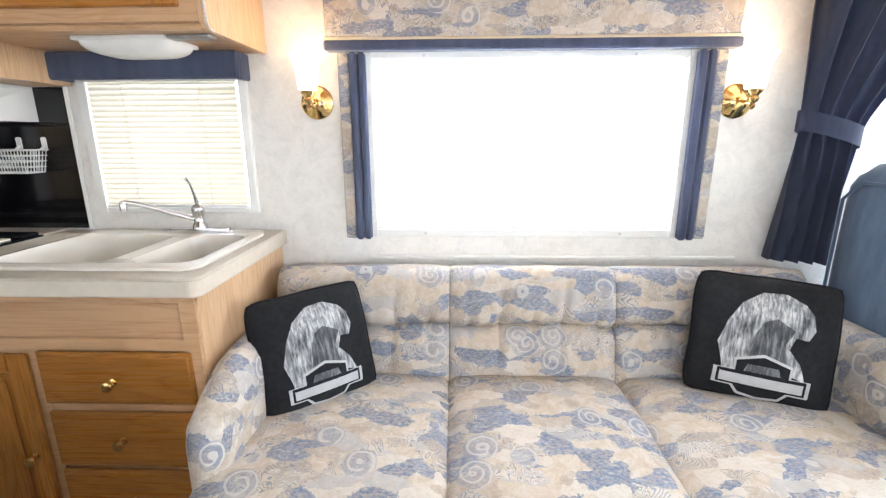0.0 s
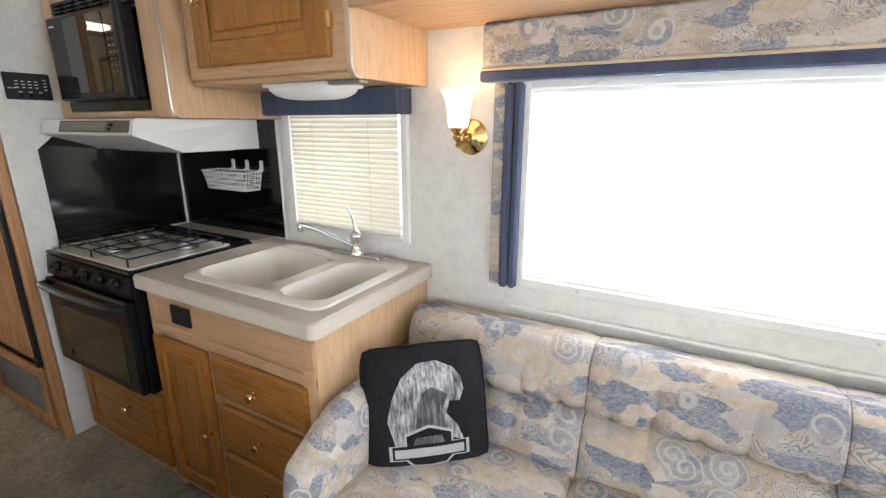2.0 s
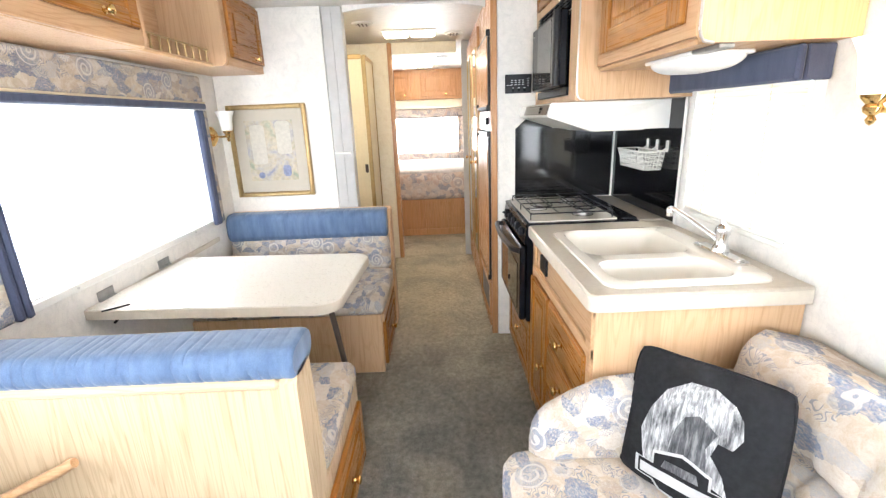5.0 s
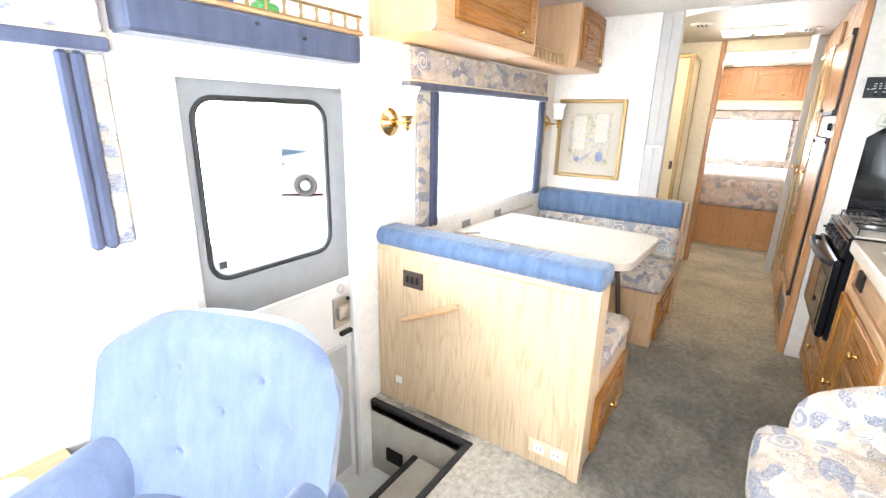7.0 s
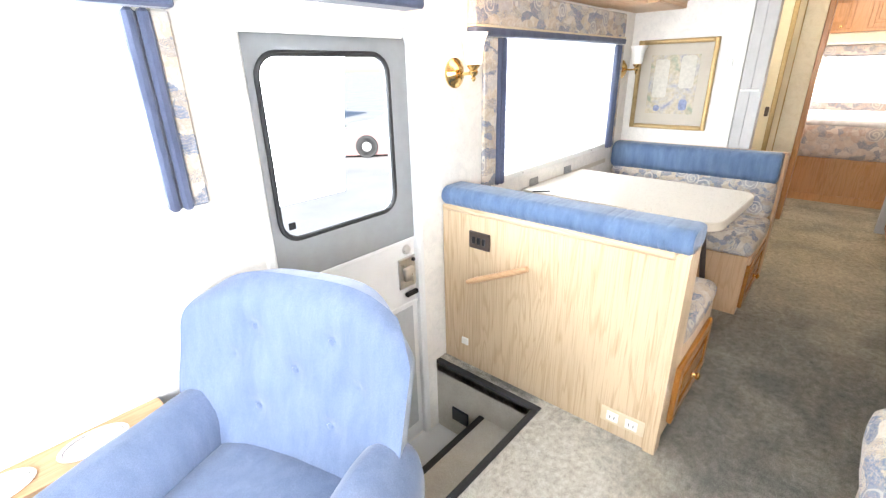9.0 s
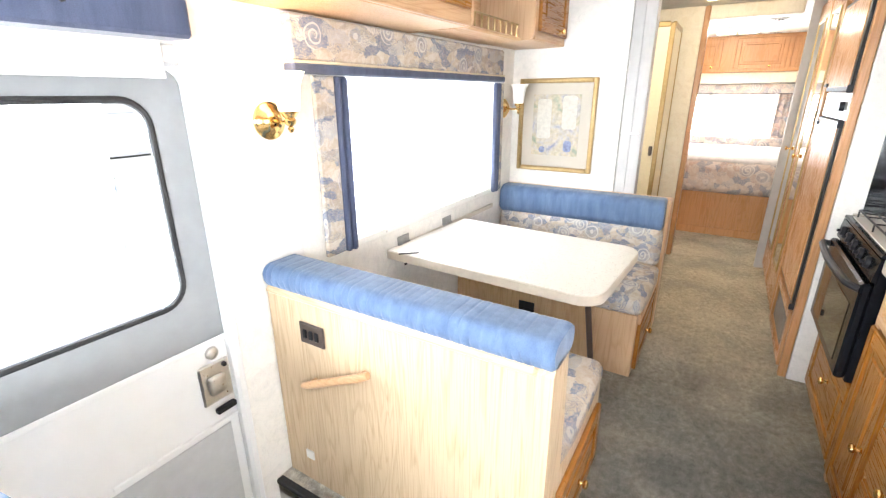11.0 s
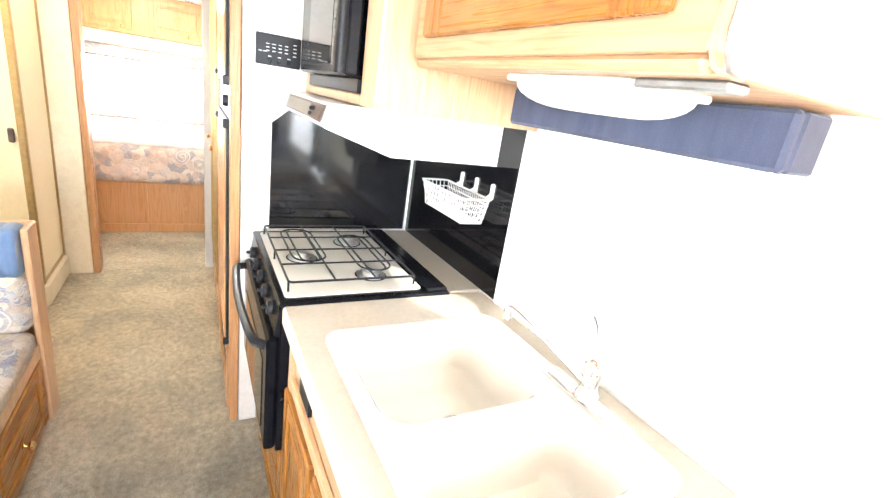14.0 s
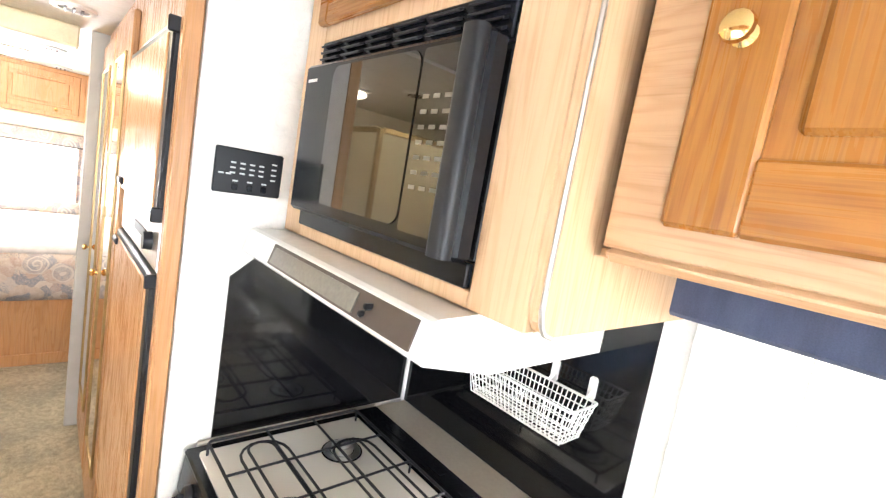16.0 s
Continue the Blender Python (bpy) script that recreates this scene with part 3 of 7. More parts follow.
f.box(bm, KX0 + 0.018, KX1 - 0.001, 0.655, 0.69, -0.004, 0.0095, 0.003)
f.box(bm, KX0 + 0.018, -0.66, 0.004, 0.812, -0.004, 0.009, 0.003)
f.box(bm, 0.04, KX1 - 0.001, 0.004, 0.812, -0.004, 0.009, 0.003)
f.box(bm, -0.40, -0.365, 0.004, 0.655, -0.004, 0.002, 0.001)
part("face_frame", bm, M_OAKX, cab)
panel_door(cab, f, -0.692, -0.395, 0.05, 0.645, M_DOOR, (-0.426, 0.331), label="honey oak framed door")
for v0, v1, kz in ((0.497, 0.652, 0.568), (0.298, 0.47, 0.388), (0.095, 0.282, 0.19)):
    drawer_front(cab, f, -0.368, 0.058, v0, v1, M_DOORX, (-0.163, kz))
bm = B()
f.box(bm, -0.575, -0.475, 0.708, 0.775, -0.006, 0.005, 0.002)
vent = part("switch_plate", bm, M_BLACKP, cab, "black plastic blank plate")

# worktop with a cut-out for the sink
SX0, SX1, SY0, SY1 = -0.575, 0.068, 1.803, 2.29
bm = B()
loops = []
for z, x0, x1, y0, y1, r in ((0.812, -0.735, 0.108, 1.742, W - 0.003, 0.028), (0.857, -0.735, 0.108, 1.742, W - 0.003, 0.028), (0.862, -0.732, 0.104, 1.746, W - 0.004, 0.026)):
    loops.append([(p[0], p[1], z) for p in round_rect(x0, x1, y0, y1, (0.003, 0.003, 0.003, r))])
for z in (0.862, 0.812):
    loops.append([(p[0], p[1], z) for p in round_rect(SX0 + 0.02, SX1 - 0.02, SY0 + 0.02, SY1 - 0.02, 0.03)])
R = ring_loft(bm, loops)
for k in range(len(R[0])):
    n = (k + 1) % len(R[0])
    bm.faces.new((R[-1][k], R[-1][n], R[0][n], R[0][k]))
wt = thing("worktop", (-0.31, 2.05, 0.812), "beige laminate worktop with rounded corner", "worktop")
part("deck", bm, M_COUNTER, wt, "smooth beige laminate deck")
bm = B()
band = []
for z, g in ((0.815, -0.002), (0.8155, 0.0012), (0.853, 0.0012), (0.854, -0.002)):
    band.append([(p[0], p[1], z) for p in round_rect(-0.735 - g, 0.108 + g, 1.742 - g, W - 0.004, (0.003, 0.003, 0.003, 0.028 + g))])
ring_loft(bm, band)
part("edge_band", bm, M_TEDGE, wt, "beige laminate edge band")


def sink():
    s = thing("kitchen_sink", (-0.26, 2.05, 0.862), "white double-bowl drop-in sink, glossy and clean", "sink")
    bm = B()
    outer = [(p[0], p[1]) for p in round_rect(SX0, SX1, SY0, SY1, 0.05)]
    inner = [(p[0], p[1]) for p in round_rect(SX0 + 0.012, SX1 - 0.012, SY0 + 0.012, SY1 - 0.012, 0.045)]
    zt = 0.877
    R0 = [bm.verts.new((*p, 0.8635)) for p in outer]
    R1 = [bm.verts.new((*p, 0.872)) for p in outer]
    R2 = [bm.verts.new((*p, zt)) for p in inner]
    n = len(outer)
    for A, C in ((R0, R1), (R1, R2)):
        for k in range(n):
            bm.faces.new((A[k], A[(k + 1) % n], C[(k + 1) % n], C[k]))
    bowls = [(-0.552, -0.205, 1.832, 2.205, 0.07, 0.155), (-0.150, 0.042, 1.835, 2.20, 0.06, 0.135)]
    rims = []
    for x0, x1, y0, y1, r, depth in bowls:
        steps = [(0, 0.0), (0.006, 0.006), (0.012, 0.03), (0.022, depth - 0.03), (0.045, depth - 0.006), (0.075, depth)]
        loops = []
        snug = min(1.0, (x1 - x0) / 0.30)
        for ins, dz in steps:
            ins *= snug
            loops.append([bm.verts.new((p[0], p[1], zt - dz)) for p in round_rect(x0 + ins, x1 - ins, y0 + ins, y1 - ins, max(0.012, r - ins * 0.5))])
        for A, C in zip(loops, loops[1:]):
            m = len(A)
            for k in range(m):
                bm.faces.new((A[k], A[(k + 1) % m], C[(k + 1) % m], C[k]))
        bm.faces.new(loops[-1])
        rims.append(loops[0])
    edges = []
    for L in (R2, *rims):
        for k in range(len(L)):
            e = bm.edges.get((L[k], L[(k + 1) % len(L)]))
            edges.append(e)
    bmesh.ops.triangle_fill(bm, edges=edges, use_beauty=True)
    part("basin", bm, M_SINK, s, smooth=True)
    for x, y, z in ((-0.33, 2.065, zt - 0.155), (-0.052, 2.07, zt - 0.135)):
        bm = B()
        lathe(bm, [(0.042, 0.0), (0.042, 0.003), (0.034, 0.004), (0.030, 0.001), (0, 0.001)], pose(x, y, z + 0.001), 20)
        dr = part("drain", bm, M_CHROME, s, "steel drain ring")
        bm = B()
        lathe(bm, [(0.028, 0), (0.02, 0.004), (0, 0.004)], pose(x, y, z + 0.0025), 16)
        part("strainer", bm, M_BROWNP, dr)
    return s


sink()


def faucet():
    x, y, z = -0.165, 2.256, 0.8785
    fa = thing("kitchen_faucet", (x, y, z), "chrome single-lever kitchen faucet with long swivel spout", "faucet")
    bm = B()
    prism(bm, round_rect(x - 0.125, x + 0.125, y - 0.024, y + 0.022, 0.02), "z", z, z + 0.007)
    prism(bm, round_rect(x - 0.11, x + 0.11, y - 0.018, y + 0.016, 0.014), "z", z + 0.007, z + 0.012)
    part("base_plate", bm, M_CHROME, fa, smooth=True)
    bm = B()
    lathe(bm, [(0.026, 0), (0.025, 0.012), (0.018, 0.022), (0.018, 0.05), (0.022, 0.056), (0.023, 0.072), (0.019, 0.082), (0.009, 0.09), (0, 0.091)], pose(x, y, z + 0.011), 20)
    part("body", bm, M_CHROME, fa, smooth=True)
    bm = B()
    tip = (x - 0.225, y - 0.062, z + 0.108)
    tube(bm, [(x - 0.012, y - 0.004, z + 0.045), (x - 0.06, y - 0.017, z + 0.062), (x - 0.14, y - 0.039, z + 0.092), (x - 0.195, y - 0.054, z + 0.109), (x - 0.217, y - 0.060, z + 0.113), tip], [0.011, 0.009, 0.008, 0.008, 0.009, 0.010], 10)
    part("spout", bm, M_CHROME, fa, smooth=True)
    bm = B()
    lathe(bm, [(0.0105, 0), (0.0115, 0.004), (0.0115, 0.026), (0.009, 0.032), (0, 0.033)], pose(tip[0], tip[1], tip[2] - 0.026), 12)
    part("aerator", bm, M_CHROME, fa, smooth=True)
    bm = B()
    tube(bm, [(x, y, z + 0.095), (x - 0.003, y - 0.004, z + 0.125), (x - 0.012, y - 0.012, z + 0.172), (x - 0.022, y - 0.018, z + 0.192)], [0.009, 0.0045, 0.0038, 0.0065], 8)
    part("lever", bm, M_CHROME, fa, smooth=True)


faucet()


# stove
def stove():
    x0, x1, y0, y1, zt = -1.366, -0.741, 1.738, 2.245, 0.866
    st = thing("gas_stove", (-1.05, 2.0, 0.385), "black drop-in gas range with white three-burner cooktop", "stove")
    bm = B()
    cbox(bm, x0, x1, y0, y1, 0.385, 0.852, 0.004)
    part("body", bm, M_BLACK, st)
    bm = B()
    cbox(bm, x0 - 0.002, x1 + 0.002, y0 - 0.006, y1, 0.852, zt, 0.005)
    part("top_frame", bm, M_BLACK, st)
    bm = B()
    prism(bm, round_rect(x0 + 0.03, x1 - 0.035, y0 + 0.015, y1 - 0.085, 0.012), "z", zt, zt + 0.004)
    top = part("cooktop", bm, M_SINK, st, "white enamel cooktop")
    bm = B()
    cbox(bm, x0 + 0.01, x1 - 0.01, y1 - 0.078, y1 - 0.006, zt, zt + 0.012, 0.004)
    for k in range(3):
        cbox(bm, x0 + 0.10 + 0.16 * k, x0 + 0.20 + 0.16 * k, y1 - 0.05, y1 - 0.03, zt + 0.012, zt + 0.0145, 0.001)
    part("vent_rail", bm, M_BLACK, st)
    burn = mesh_of("burner", lathe(lathe(B(), [(0.046, 0), (0.046, 0.002), (0.030, 0.003), (0.028, 0.0)], Matrix.Identity(4), 20), [(0.027, 0.001), (0.027, 0.014), (0.024, 0.017), (0.019, 0.017), (0.018, 0.022), (0.014, 0.024), (0, 0.024)], Matrix.Identity(4), 20), M_STEEL, smooth=True)
    bowl = mesh_of("burner_bowl", lathe(B(), [(0.050, 0), (0.050, 0.0012), (0.044, 0.0022), (0, 0.0022)], Matrix.Identity(4), 20), M_GLOSSBLACK)
    for bx, by in ((-1.061, 1.852), (-1.205, 2.044), (-0.893, 2.033)):
        b = shared("burner", burn, st, pose(bx, by, zt + 0.0045), "steel gas burner")
        shared("burner_bowl", bowl, st, pose(bx, by, zt + 0.0042))
    # wire grate
    gz, r = zt + 0.034, 0.0031
    gx0, gx1, gy0, gy1 = x0 + 0.045, x1 - 0.06, y0 + 0.028, y1 - 0.10

    def wire(pts, closed=False):
        part("wire", tube(B(), pts, r, 5, closed), M_BLACKP, gr)

    gr = part("grate", tube(B(), [(p[0], p[1], gz) for p in round_rect(gx0, gx1, gy0, gy1, 0.012, 3)], r * 1.15, 6, True), M_BLACKP, st, "black wire pan grate")
    for fr in (0.26, 0.5, 0.74):
        xx = gx0 + (gx1 - gx0) * fr
        wire([(xx, gy0, gz), (xx, gy1, gz)])
    for fr in (0.34, 0.66):
        yy = gy0 + (gy1 - gy0) * fr
        wire([(gx0, yy, gz), (gx1, yy, gz)])
    gw, gh = gx1 - gx0, gy1 - gy0
    for cx, cy, ln in ((gx0 + 0.40 * gw, gy0 + 0.25 * gh, 0.62 * gw), (gx0 + 0.56 * gw, gy0 + 0.74 * gh, 0.66 * gw)):
        for w in (0.052, 0.030):
            pts = [(cx - ln / 2 + w + w * math.cos(a), cy + w * math.sin(a), gz + 0.001) for a in [radians(90 + 180 * k / 8) for k in range(9)]]
            pts += [(cx + ln / 2 - w + w * math.cos(a), cy + w * math.sin(a), gz + 0.001) for a in [radians(-90 + 180 * k / 8) for k in range(9)]]
            wire(pts, True)
    for fx in (gx0 + 0.006, (gx0 + gx1) / 2, gx1 - 0.006):
        for fy in (gy0, gy1):
            wire([(fx, fy, gz), (fx, fy, zt + 0.004)])
    # control front and oven door
    bm = B()
    prism(bm, [(y0 + 0.0, 0.768), (y0 - 0.014, 0.772), (y0 - 0.004, 0.850), (y0 + 0.0, 0.850)], "x", x0, x1)
    part("control_panel", bm, M_BLACK, st)
    kn = mesh_of("stove_knob", lathe(lathe(B(), [(0.021, 0), (0.020, 0.010), (0.017, 0.013), (0, 0.013)], Matrix.Identity(4), 16), [(0.006, 0.012), (0.006, 0.024), (0.003, 0.026), (0, 0.026)], Matrix.Identity(4), 8), M_BLACKP, smooth=True)
    for k in range(5):
        shared("burner_knob", kn, st, pose(x0 + 0.09 + 0.11 * k, y0 - 0.010, 0.812, 83, 0, 0), "black burner knob")
    bm = B()
    cbox(bm, x0 + 0.004, x1 - 0.004, y0 - 0.032, y0 - 0.001, 0.392, 0.760, 0.008)
    door = part("oven_door", bm, M_BLACK, st, "black oven door with dark glass")
    bm = B()
    cbox(bm, x0 + 0.07, x1 - 0.07, y0 - 0.0345, y0 - 0.030, 0.43, 0.66, 0.002)
    part("window", bm, M_DARKGLASS, door, "dark oven glass")
    bm = B()
    hx0, hx1 = x0 + 0.02, x1 - 0.02
    tube(bm, [(hx0, y0 - 0.03, 0.735), (hx0 + 0.02, y0 - 0.06, 0.742)] + [(hx0 + 0.05 + (hx1 - hx0 - 0.1) * k / 8, y0 - 0.066 - 0.012 * math.sin(math.pi * k / 8), 0.745) for k in range(9)] + [(hx1 - 0.02, y0 - 0.06, 0.742), (hx1, y0 - 0.03, 0.735)], 0.013, 8)
    part("handle", bm, M_BLACKP, door, "black bowed bar handle", smooth=True)


stove()

low = thing("stove_base_cabinet", (-1.05, 2.06, 0), "honey oak cabinet under the stove with one door", "cabinet")
bm = B()
cbox(bm, -1.372, -0.718, 1.772, W - 0.006, 0.0, 0.381, 0.002)
part("carcass", bm, M_OAKX, low)
panel_door(low, Face("-y", 1.772), -1.34, -0.735, 0.045, 0.372, M_DOORX, (-0.975, 0.248))
bm = B()
cbox(bm, -1.37, -0.742, 2.247, W - 0.004, 0.80, 0.868, 0.003)
cbox(bm, -1.379, -1.368, 1.76, 2.247, 0.80, 0.872, 0.002)
solo("stove_ledge", bm, M_COUNTER, (-1.05, 2.3, 0.80), "beige laminate ledge behind the stove", "worktop")

# black splash panels with a white corner strip
bm = B()
prism(bm, [(1.79, 0.872), (2.352, 0.872), (2.352, 1.262), (2.0, 1.262), (1.90, 1.383), (1.85, 1.318), (1.79, 1.266)], "x", -1.3835, -1.379)
solo("splash_panel", bm, M_GLOSSBLACK, (-1.38, 2.0, 0.872), "glossy black splashback beside the stove", "splashback", "structure")
bm = B()
cbox(bm, -1.372, -0.657, 2.3525, 2.3570, 0.869, 1.384, 0.001)
solo("splash_panel", bm, M_GLOSSBLACK, (-1.03, 2.355, 0.869), "glossy black splashback behind the stove", "splashback", "structure")
bm = B()
cbox(bm, -1.378, -1.366, 2.342, 2.352, 0.869, 1.262, 0.002)
cbox(bm, -0.657, -0.641, 2.350, 2.3575, 0.863, 1.384, 0.002)
solo("splash_trim", bm, M_PLASTIC, (-1.37, 2.35, 0.869), "white plastic edge strips of the splashback", "trim", "structure")


def basket():
    bx0, bx1, by0, by1, z0, z1 = -1.03, -0.738, 2.235, 2.335, 1.085, 1.165
    b = thing("wire_basket", (-0.93, 2.34, 1.085), "white plastic-coated wire basket hanging on hooks", "basket")
    r = 0.0017

    def ringat(z, k):
        ins = 0.02 * (1 - k)
        return [(p[0], p[1], z) for p in round_rect(bx0 + ins, bx1 - ins, by0 + ins, by1 - ins * 0.3, 0.008, 2)]

    part("rim", tube(B(), ringat(z1, 1), 0.003, 6, True), M_PLASTIC, b)
    for k in (0.0, 0.25, 0.5, 0.75):
        part("ring_wire", tube(B(), ringat(z0 + (z1 - z0) * k, k), r, 4, True), M_PLASTIC, b)
    for k in range(23):
        x = bx0 + 0.012 + (bx1 - bx0 - 0.024) * k / 22
        xi = bx0 + 0.026 + (bx1 - bx0 - 0.052) * k / 22
        part("cross_wire", tube(B(), [(x, by0, z1), (xi, by0 + 0.02, z0), (xi, by1 - 0.006, z0), (x, by1, z1)], r, 4), M_PLASTIC, b)
    for k in range(6):
        y = by0 + 0.012 + (by1 - by0 - 0.024) * k / 5
        part("long_wire", tube(B(), [(bx0, y, z1), (bx0 + 0.02, y * 0.9 + 0.1 * (by0 + by1) / 2, z0), (bx1 - 0.02, y * 0.9 + 0.1 * (by0 + by1) / 2, z0), (bx1, y, z1)], r, 4), M_PLASTIC, b)
    for x in (-0.955, -0.86, -0.765):
        bm = B()
        prism(bm, round_rect(x - 0.009, x + 0.009, z1 - 0.005, z1 + 0.045, 0.007, 3), "y", 2.347, 2.352)
        tube(bm, [(x, 2.348, z1 + 0.012), (x, 2.338, z1 + 0.006), (x, 2.332, z1 + 0.002)], 0.004, 6)
        part("hook", bm, M_PLASTIC, b, "white adhesive hook")


basket()


# range hood
def hood():
    x0, x1 = -1.372, -0.768
    h = thing("range_hood", (-1.07, 2.1, 1.262), "white enamel range hood with dark control strip", "range hood")
    bm = B()
    prism(bm, [(2.351, 1.263), (2.007, 1.263), (1.815, 1.325), (1.808, 1.332), (1.822, 1.380), (1.83, 1.3835), (2.351, 1.3835)], "x", x0, x1)
    for v in bm.verts:
        if v.co.x > -1.0 and v.co.y < 1.9:
            v.co.x += 0.055
    part("shell", bm, M_WHITE, h)
    bm = B()
    prism(bm, [(1.806, 1.337), (1.819, 1.377), (1.830, 1.374), (1.818, 1.334)], "x", -1.215, -0.735)
    strip = part("control_strip", bm, M_BROWNP, h, "dark grey vent and control strip")
    bm = B()
    prism(bm, [(1.8045, 1.342), (1.815, 1.372), (1.822, 1.370), (1.812, 1.340)], "x", -1.200, -0.875)
    part("vent", bm, plain("hood_vent", (0.20, 0.19, 0.165), 0.4, 0.3, 0.1, 120), strip)
    for k in range(2):
        bm = B()
        cbox(bm, -0.855 + 0.012 * k, -0.845 + 0.012 * k, 1.802, 1.822, 1.343 + 0.014 * k, 1.353 + 0.014 * k, 0.003)
        part("switch", bm, M_BLACKP, strip)
    bm = B()
    cbox(bm, -1.30, -0.85, 2.05, 2.28, 1.255, 1.2625, 0.002)
    part("filter", bm, M_STEEL, h)


hood()


# microwave cabinet
MY = 1.90
mc = thing("microwave_cabinet", (-1.0, 2.13, 1.385), "light oak wall cabinet housing the microwave", "cabinet")
bm = B()
prof = [(W - 0.004, 1.386), (W - 0.004, TOP - 0.003), (MY, TOP - 0.003), (MY, 1.42), (MY + 0.004, 1.405), (MY + 0.012, 1.393), (MY + 0.03, 1.386)]
prism(bm, prof, "x", -0.638, -0.620)
part("side_panel", bm, M_OAK, mc, "pale oak side with rounded corner")
bm = B()
tube(bm, [(-0.6195, MY - 0.001, TOP - 0.01), (-0.6195, MY - 0.001, 1.42), (-0.6195, MY + 0.003, 1.404), (-0.6195, MY + 0.011, 1.392), (-0.6195, MY + 0.03, 1.385)], 0.0035, 6)
part("edge_trim", bm, M_STEEL, mc, "bright metal edge moulding", smooth=True)
bm = B()
f = Face("-y", MY)
f.box(bm, -1.379, -1.290, 1.386, TOP - 0.003, -0.02, 0.0, 0.002)
f.box(bm, -0.740, -0.639, 1.386, TOP - 0.003, -0.02, 0.0, 0.002)
f.box(bm, -1.29, -0.74, 1.386, 1.411, -0.02, 0.0, 0.002)
f.box(bm, -1.29, -0.74, 1.805, TOP - 0.003, -0.02, 0.0, 0.002)
part("face_frame", bm, M_OAK, mc)
bm = B()
cbox(bm, -1.379, -0.639, MY + 0.02, W - 0.005, 1.386, 1.398, 0.001)
part("bottom", bm, M_OAKX, mc)
panel_door(mc, f, -1.30, -0.735, 1.835, 1.985, M_DOORX, (-0.80, 1.86), rail=0.04)


def microwave():
    mw = thing("microwave_oven", (-1.015, 2.0, 1.412), "black built-in microwave oven with mirrored glass door", "microwave")
    f = Face("-y", MY)
    bm = B()
    f.box(bm, -1.287, -0.743, 1.413, 1.447, -0.004, 0.008, 0.002)
    part("lower_trim", bm, M_BLACK, mw, "black glossy lower trim")
    bm = B()
    f.box(bm, -1.287, -0.743, 1.742, 1.803, -0.004, 0.004, 0.002)
    fr = part("louvre_trim", bm, M_BLACK, mw, "black louvred upper trim")
    slat = mesh_of("louvre", cbox(B(), -0.036, 0.036, -0.006, 0.006, -0.0022, 0.0022, 0.001), M_BLACKP)
    for i in range(6):
        for j in range(4):
            shared("louvre", slat, fr, pose(-1.24 + 0.09 * i, MY - 0.008, 1.753 + 0.013 * j, 25, 0, 0))
    bm = B()
    cbox(bm, -1.285, -0.745, MY + 0.006, MY + 0.35, 1.4475, 1.7415, 0.003)
    part("body", bm, M_BLACK, mw)
    bm = B()
    f.box(bm, -1.262, -0.735, 1.449, 1.742, 0.009, 0.044, 0.007)
    door = part("door", bm, M_BLACK, mw)
    bm = B()
    prism(bm, round_rect(-1.135, -0.868, 1.475, 1.728, 0.022), "y", MY - 0.0462, MY - 0.0437)
    part("window", bm, M_DARKGLASS, door, "bronze mirrored door glass")
    bm = B()
    prism(bm, round_rect(-0.862, -0.775, 1.47, 1.728, 0.006), "y", MY - 0.0462, MY - 0.0437)
    cp = part("control_panel", bm, M_DARKGLASS, door, "dark glass keypad panel")
    key = mesh_of("key", cbox(B(), -0.007, 0.007, -0.0006, 0.0006, -0.003, 0.003, 0.0003), plain("key_print", (0.16, 0.15, 0.12), 0.5))
    for i in range(3):
        for j in range(7):
            shared("key", key, cp, pose(-0.843 + 0.024 * i, MY - 0.0468, 1.535 + 0.021 * j))
    bm = B()
    prism(bm, round_rect(-0.772, -0.737, MY - 0.066, MY - 0.04, 0.011, 4), "z", 1.452, 1.74)
    part("handle", bm, M_BLACKP, door, "black full-height handle", smooth=True)
    bm = B()
    f.box(bm, -1.245, -1.205, 1.706, 1.712, 0.044, 0.0446, 0.0001)
    part("badge", bm, M_STEEL, door)


microwave()

# wall cabinet over the sink
UY = 1.968
uc = thing("wall_cabinet", (-0.26, 2.16, 1.488), "oak wall cabinet over the kitchen sink", "cabinet")
bm = B()
prof = [(W - 0.004, 1.488), (W - 0.004, TOP - 0.003), (UY, TOP - 0.003), (UY, 1.52), (UY + 0.004, 1.505), (UY + 0.012, 1.493), (UY + 0.03, 1.488)]
prism(bm, prof, "x", 0.075, 0.094)
part("side_panel", bm, M_OAK, uc, "pale oak side with rounded corner")
bm = B()
tube(bm, [(0.0945, UY - 0.001, 1.66), (0.0945, UY - 0.001, 1.52), (0.0945, UY + 0.003, 1.504), (0.0945, UY + 0.011, 1.492), (0.0945, UY + 0.035, 1.487)], 0.004, 6)
part("edge_trim", bm, M_STEEL, uc, "bright metal edge moulding", smooth=True)
bm = B()
f = Face("-y", UY)
f.box(bm, -0.602, 0.075, 1.505, TOP - 0.003, -0.02, 0.0, 0.002)
f.box(bm, -0.602, 0.075, 1.488, 1.507, -0.035, -0.004, 0.008)
part("face_frame", bm, M_OAKX, uc)
bm = B()
cbox(bm, -0.619, 0.075, UY + 0.03, W - 0.005, 1.490, 1.502, 0.001)
part("bottom", bm, M_OAKX, uc)
panel_door(uc, f, -0.535, 0.030, 1.540, 1.975, M_DOOR, (-0.495, 1.727), hinge=(0.036, 1.63, 1.9), rail=0.075, mat_panel=M_DOOR)


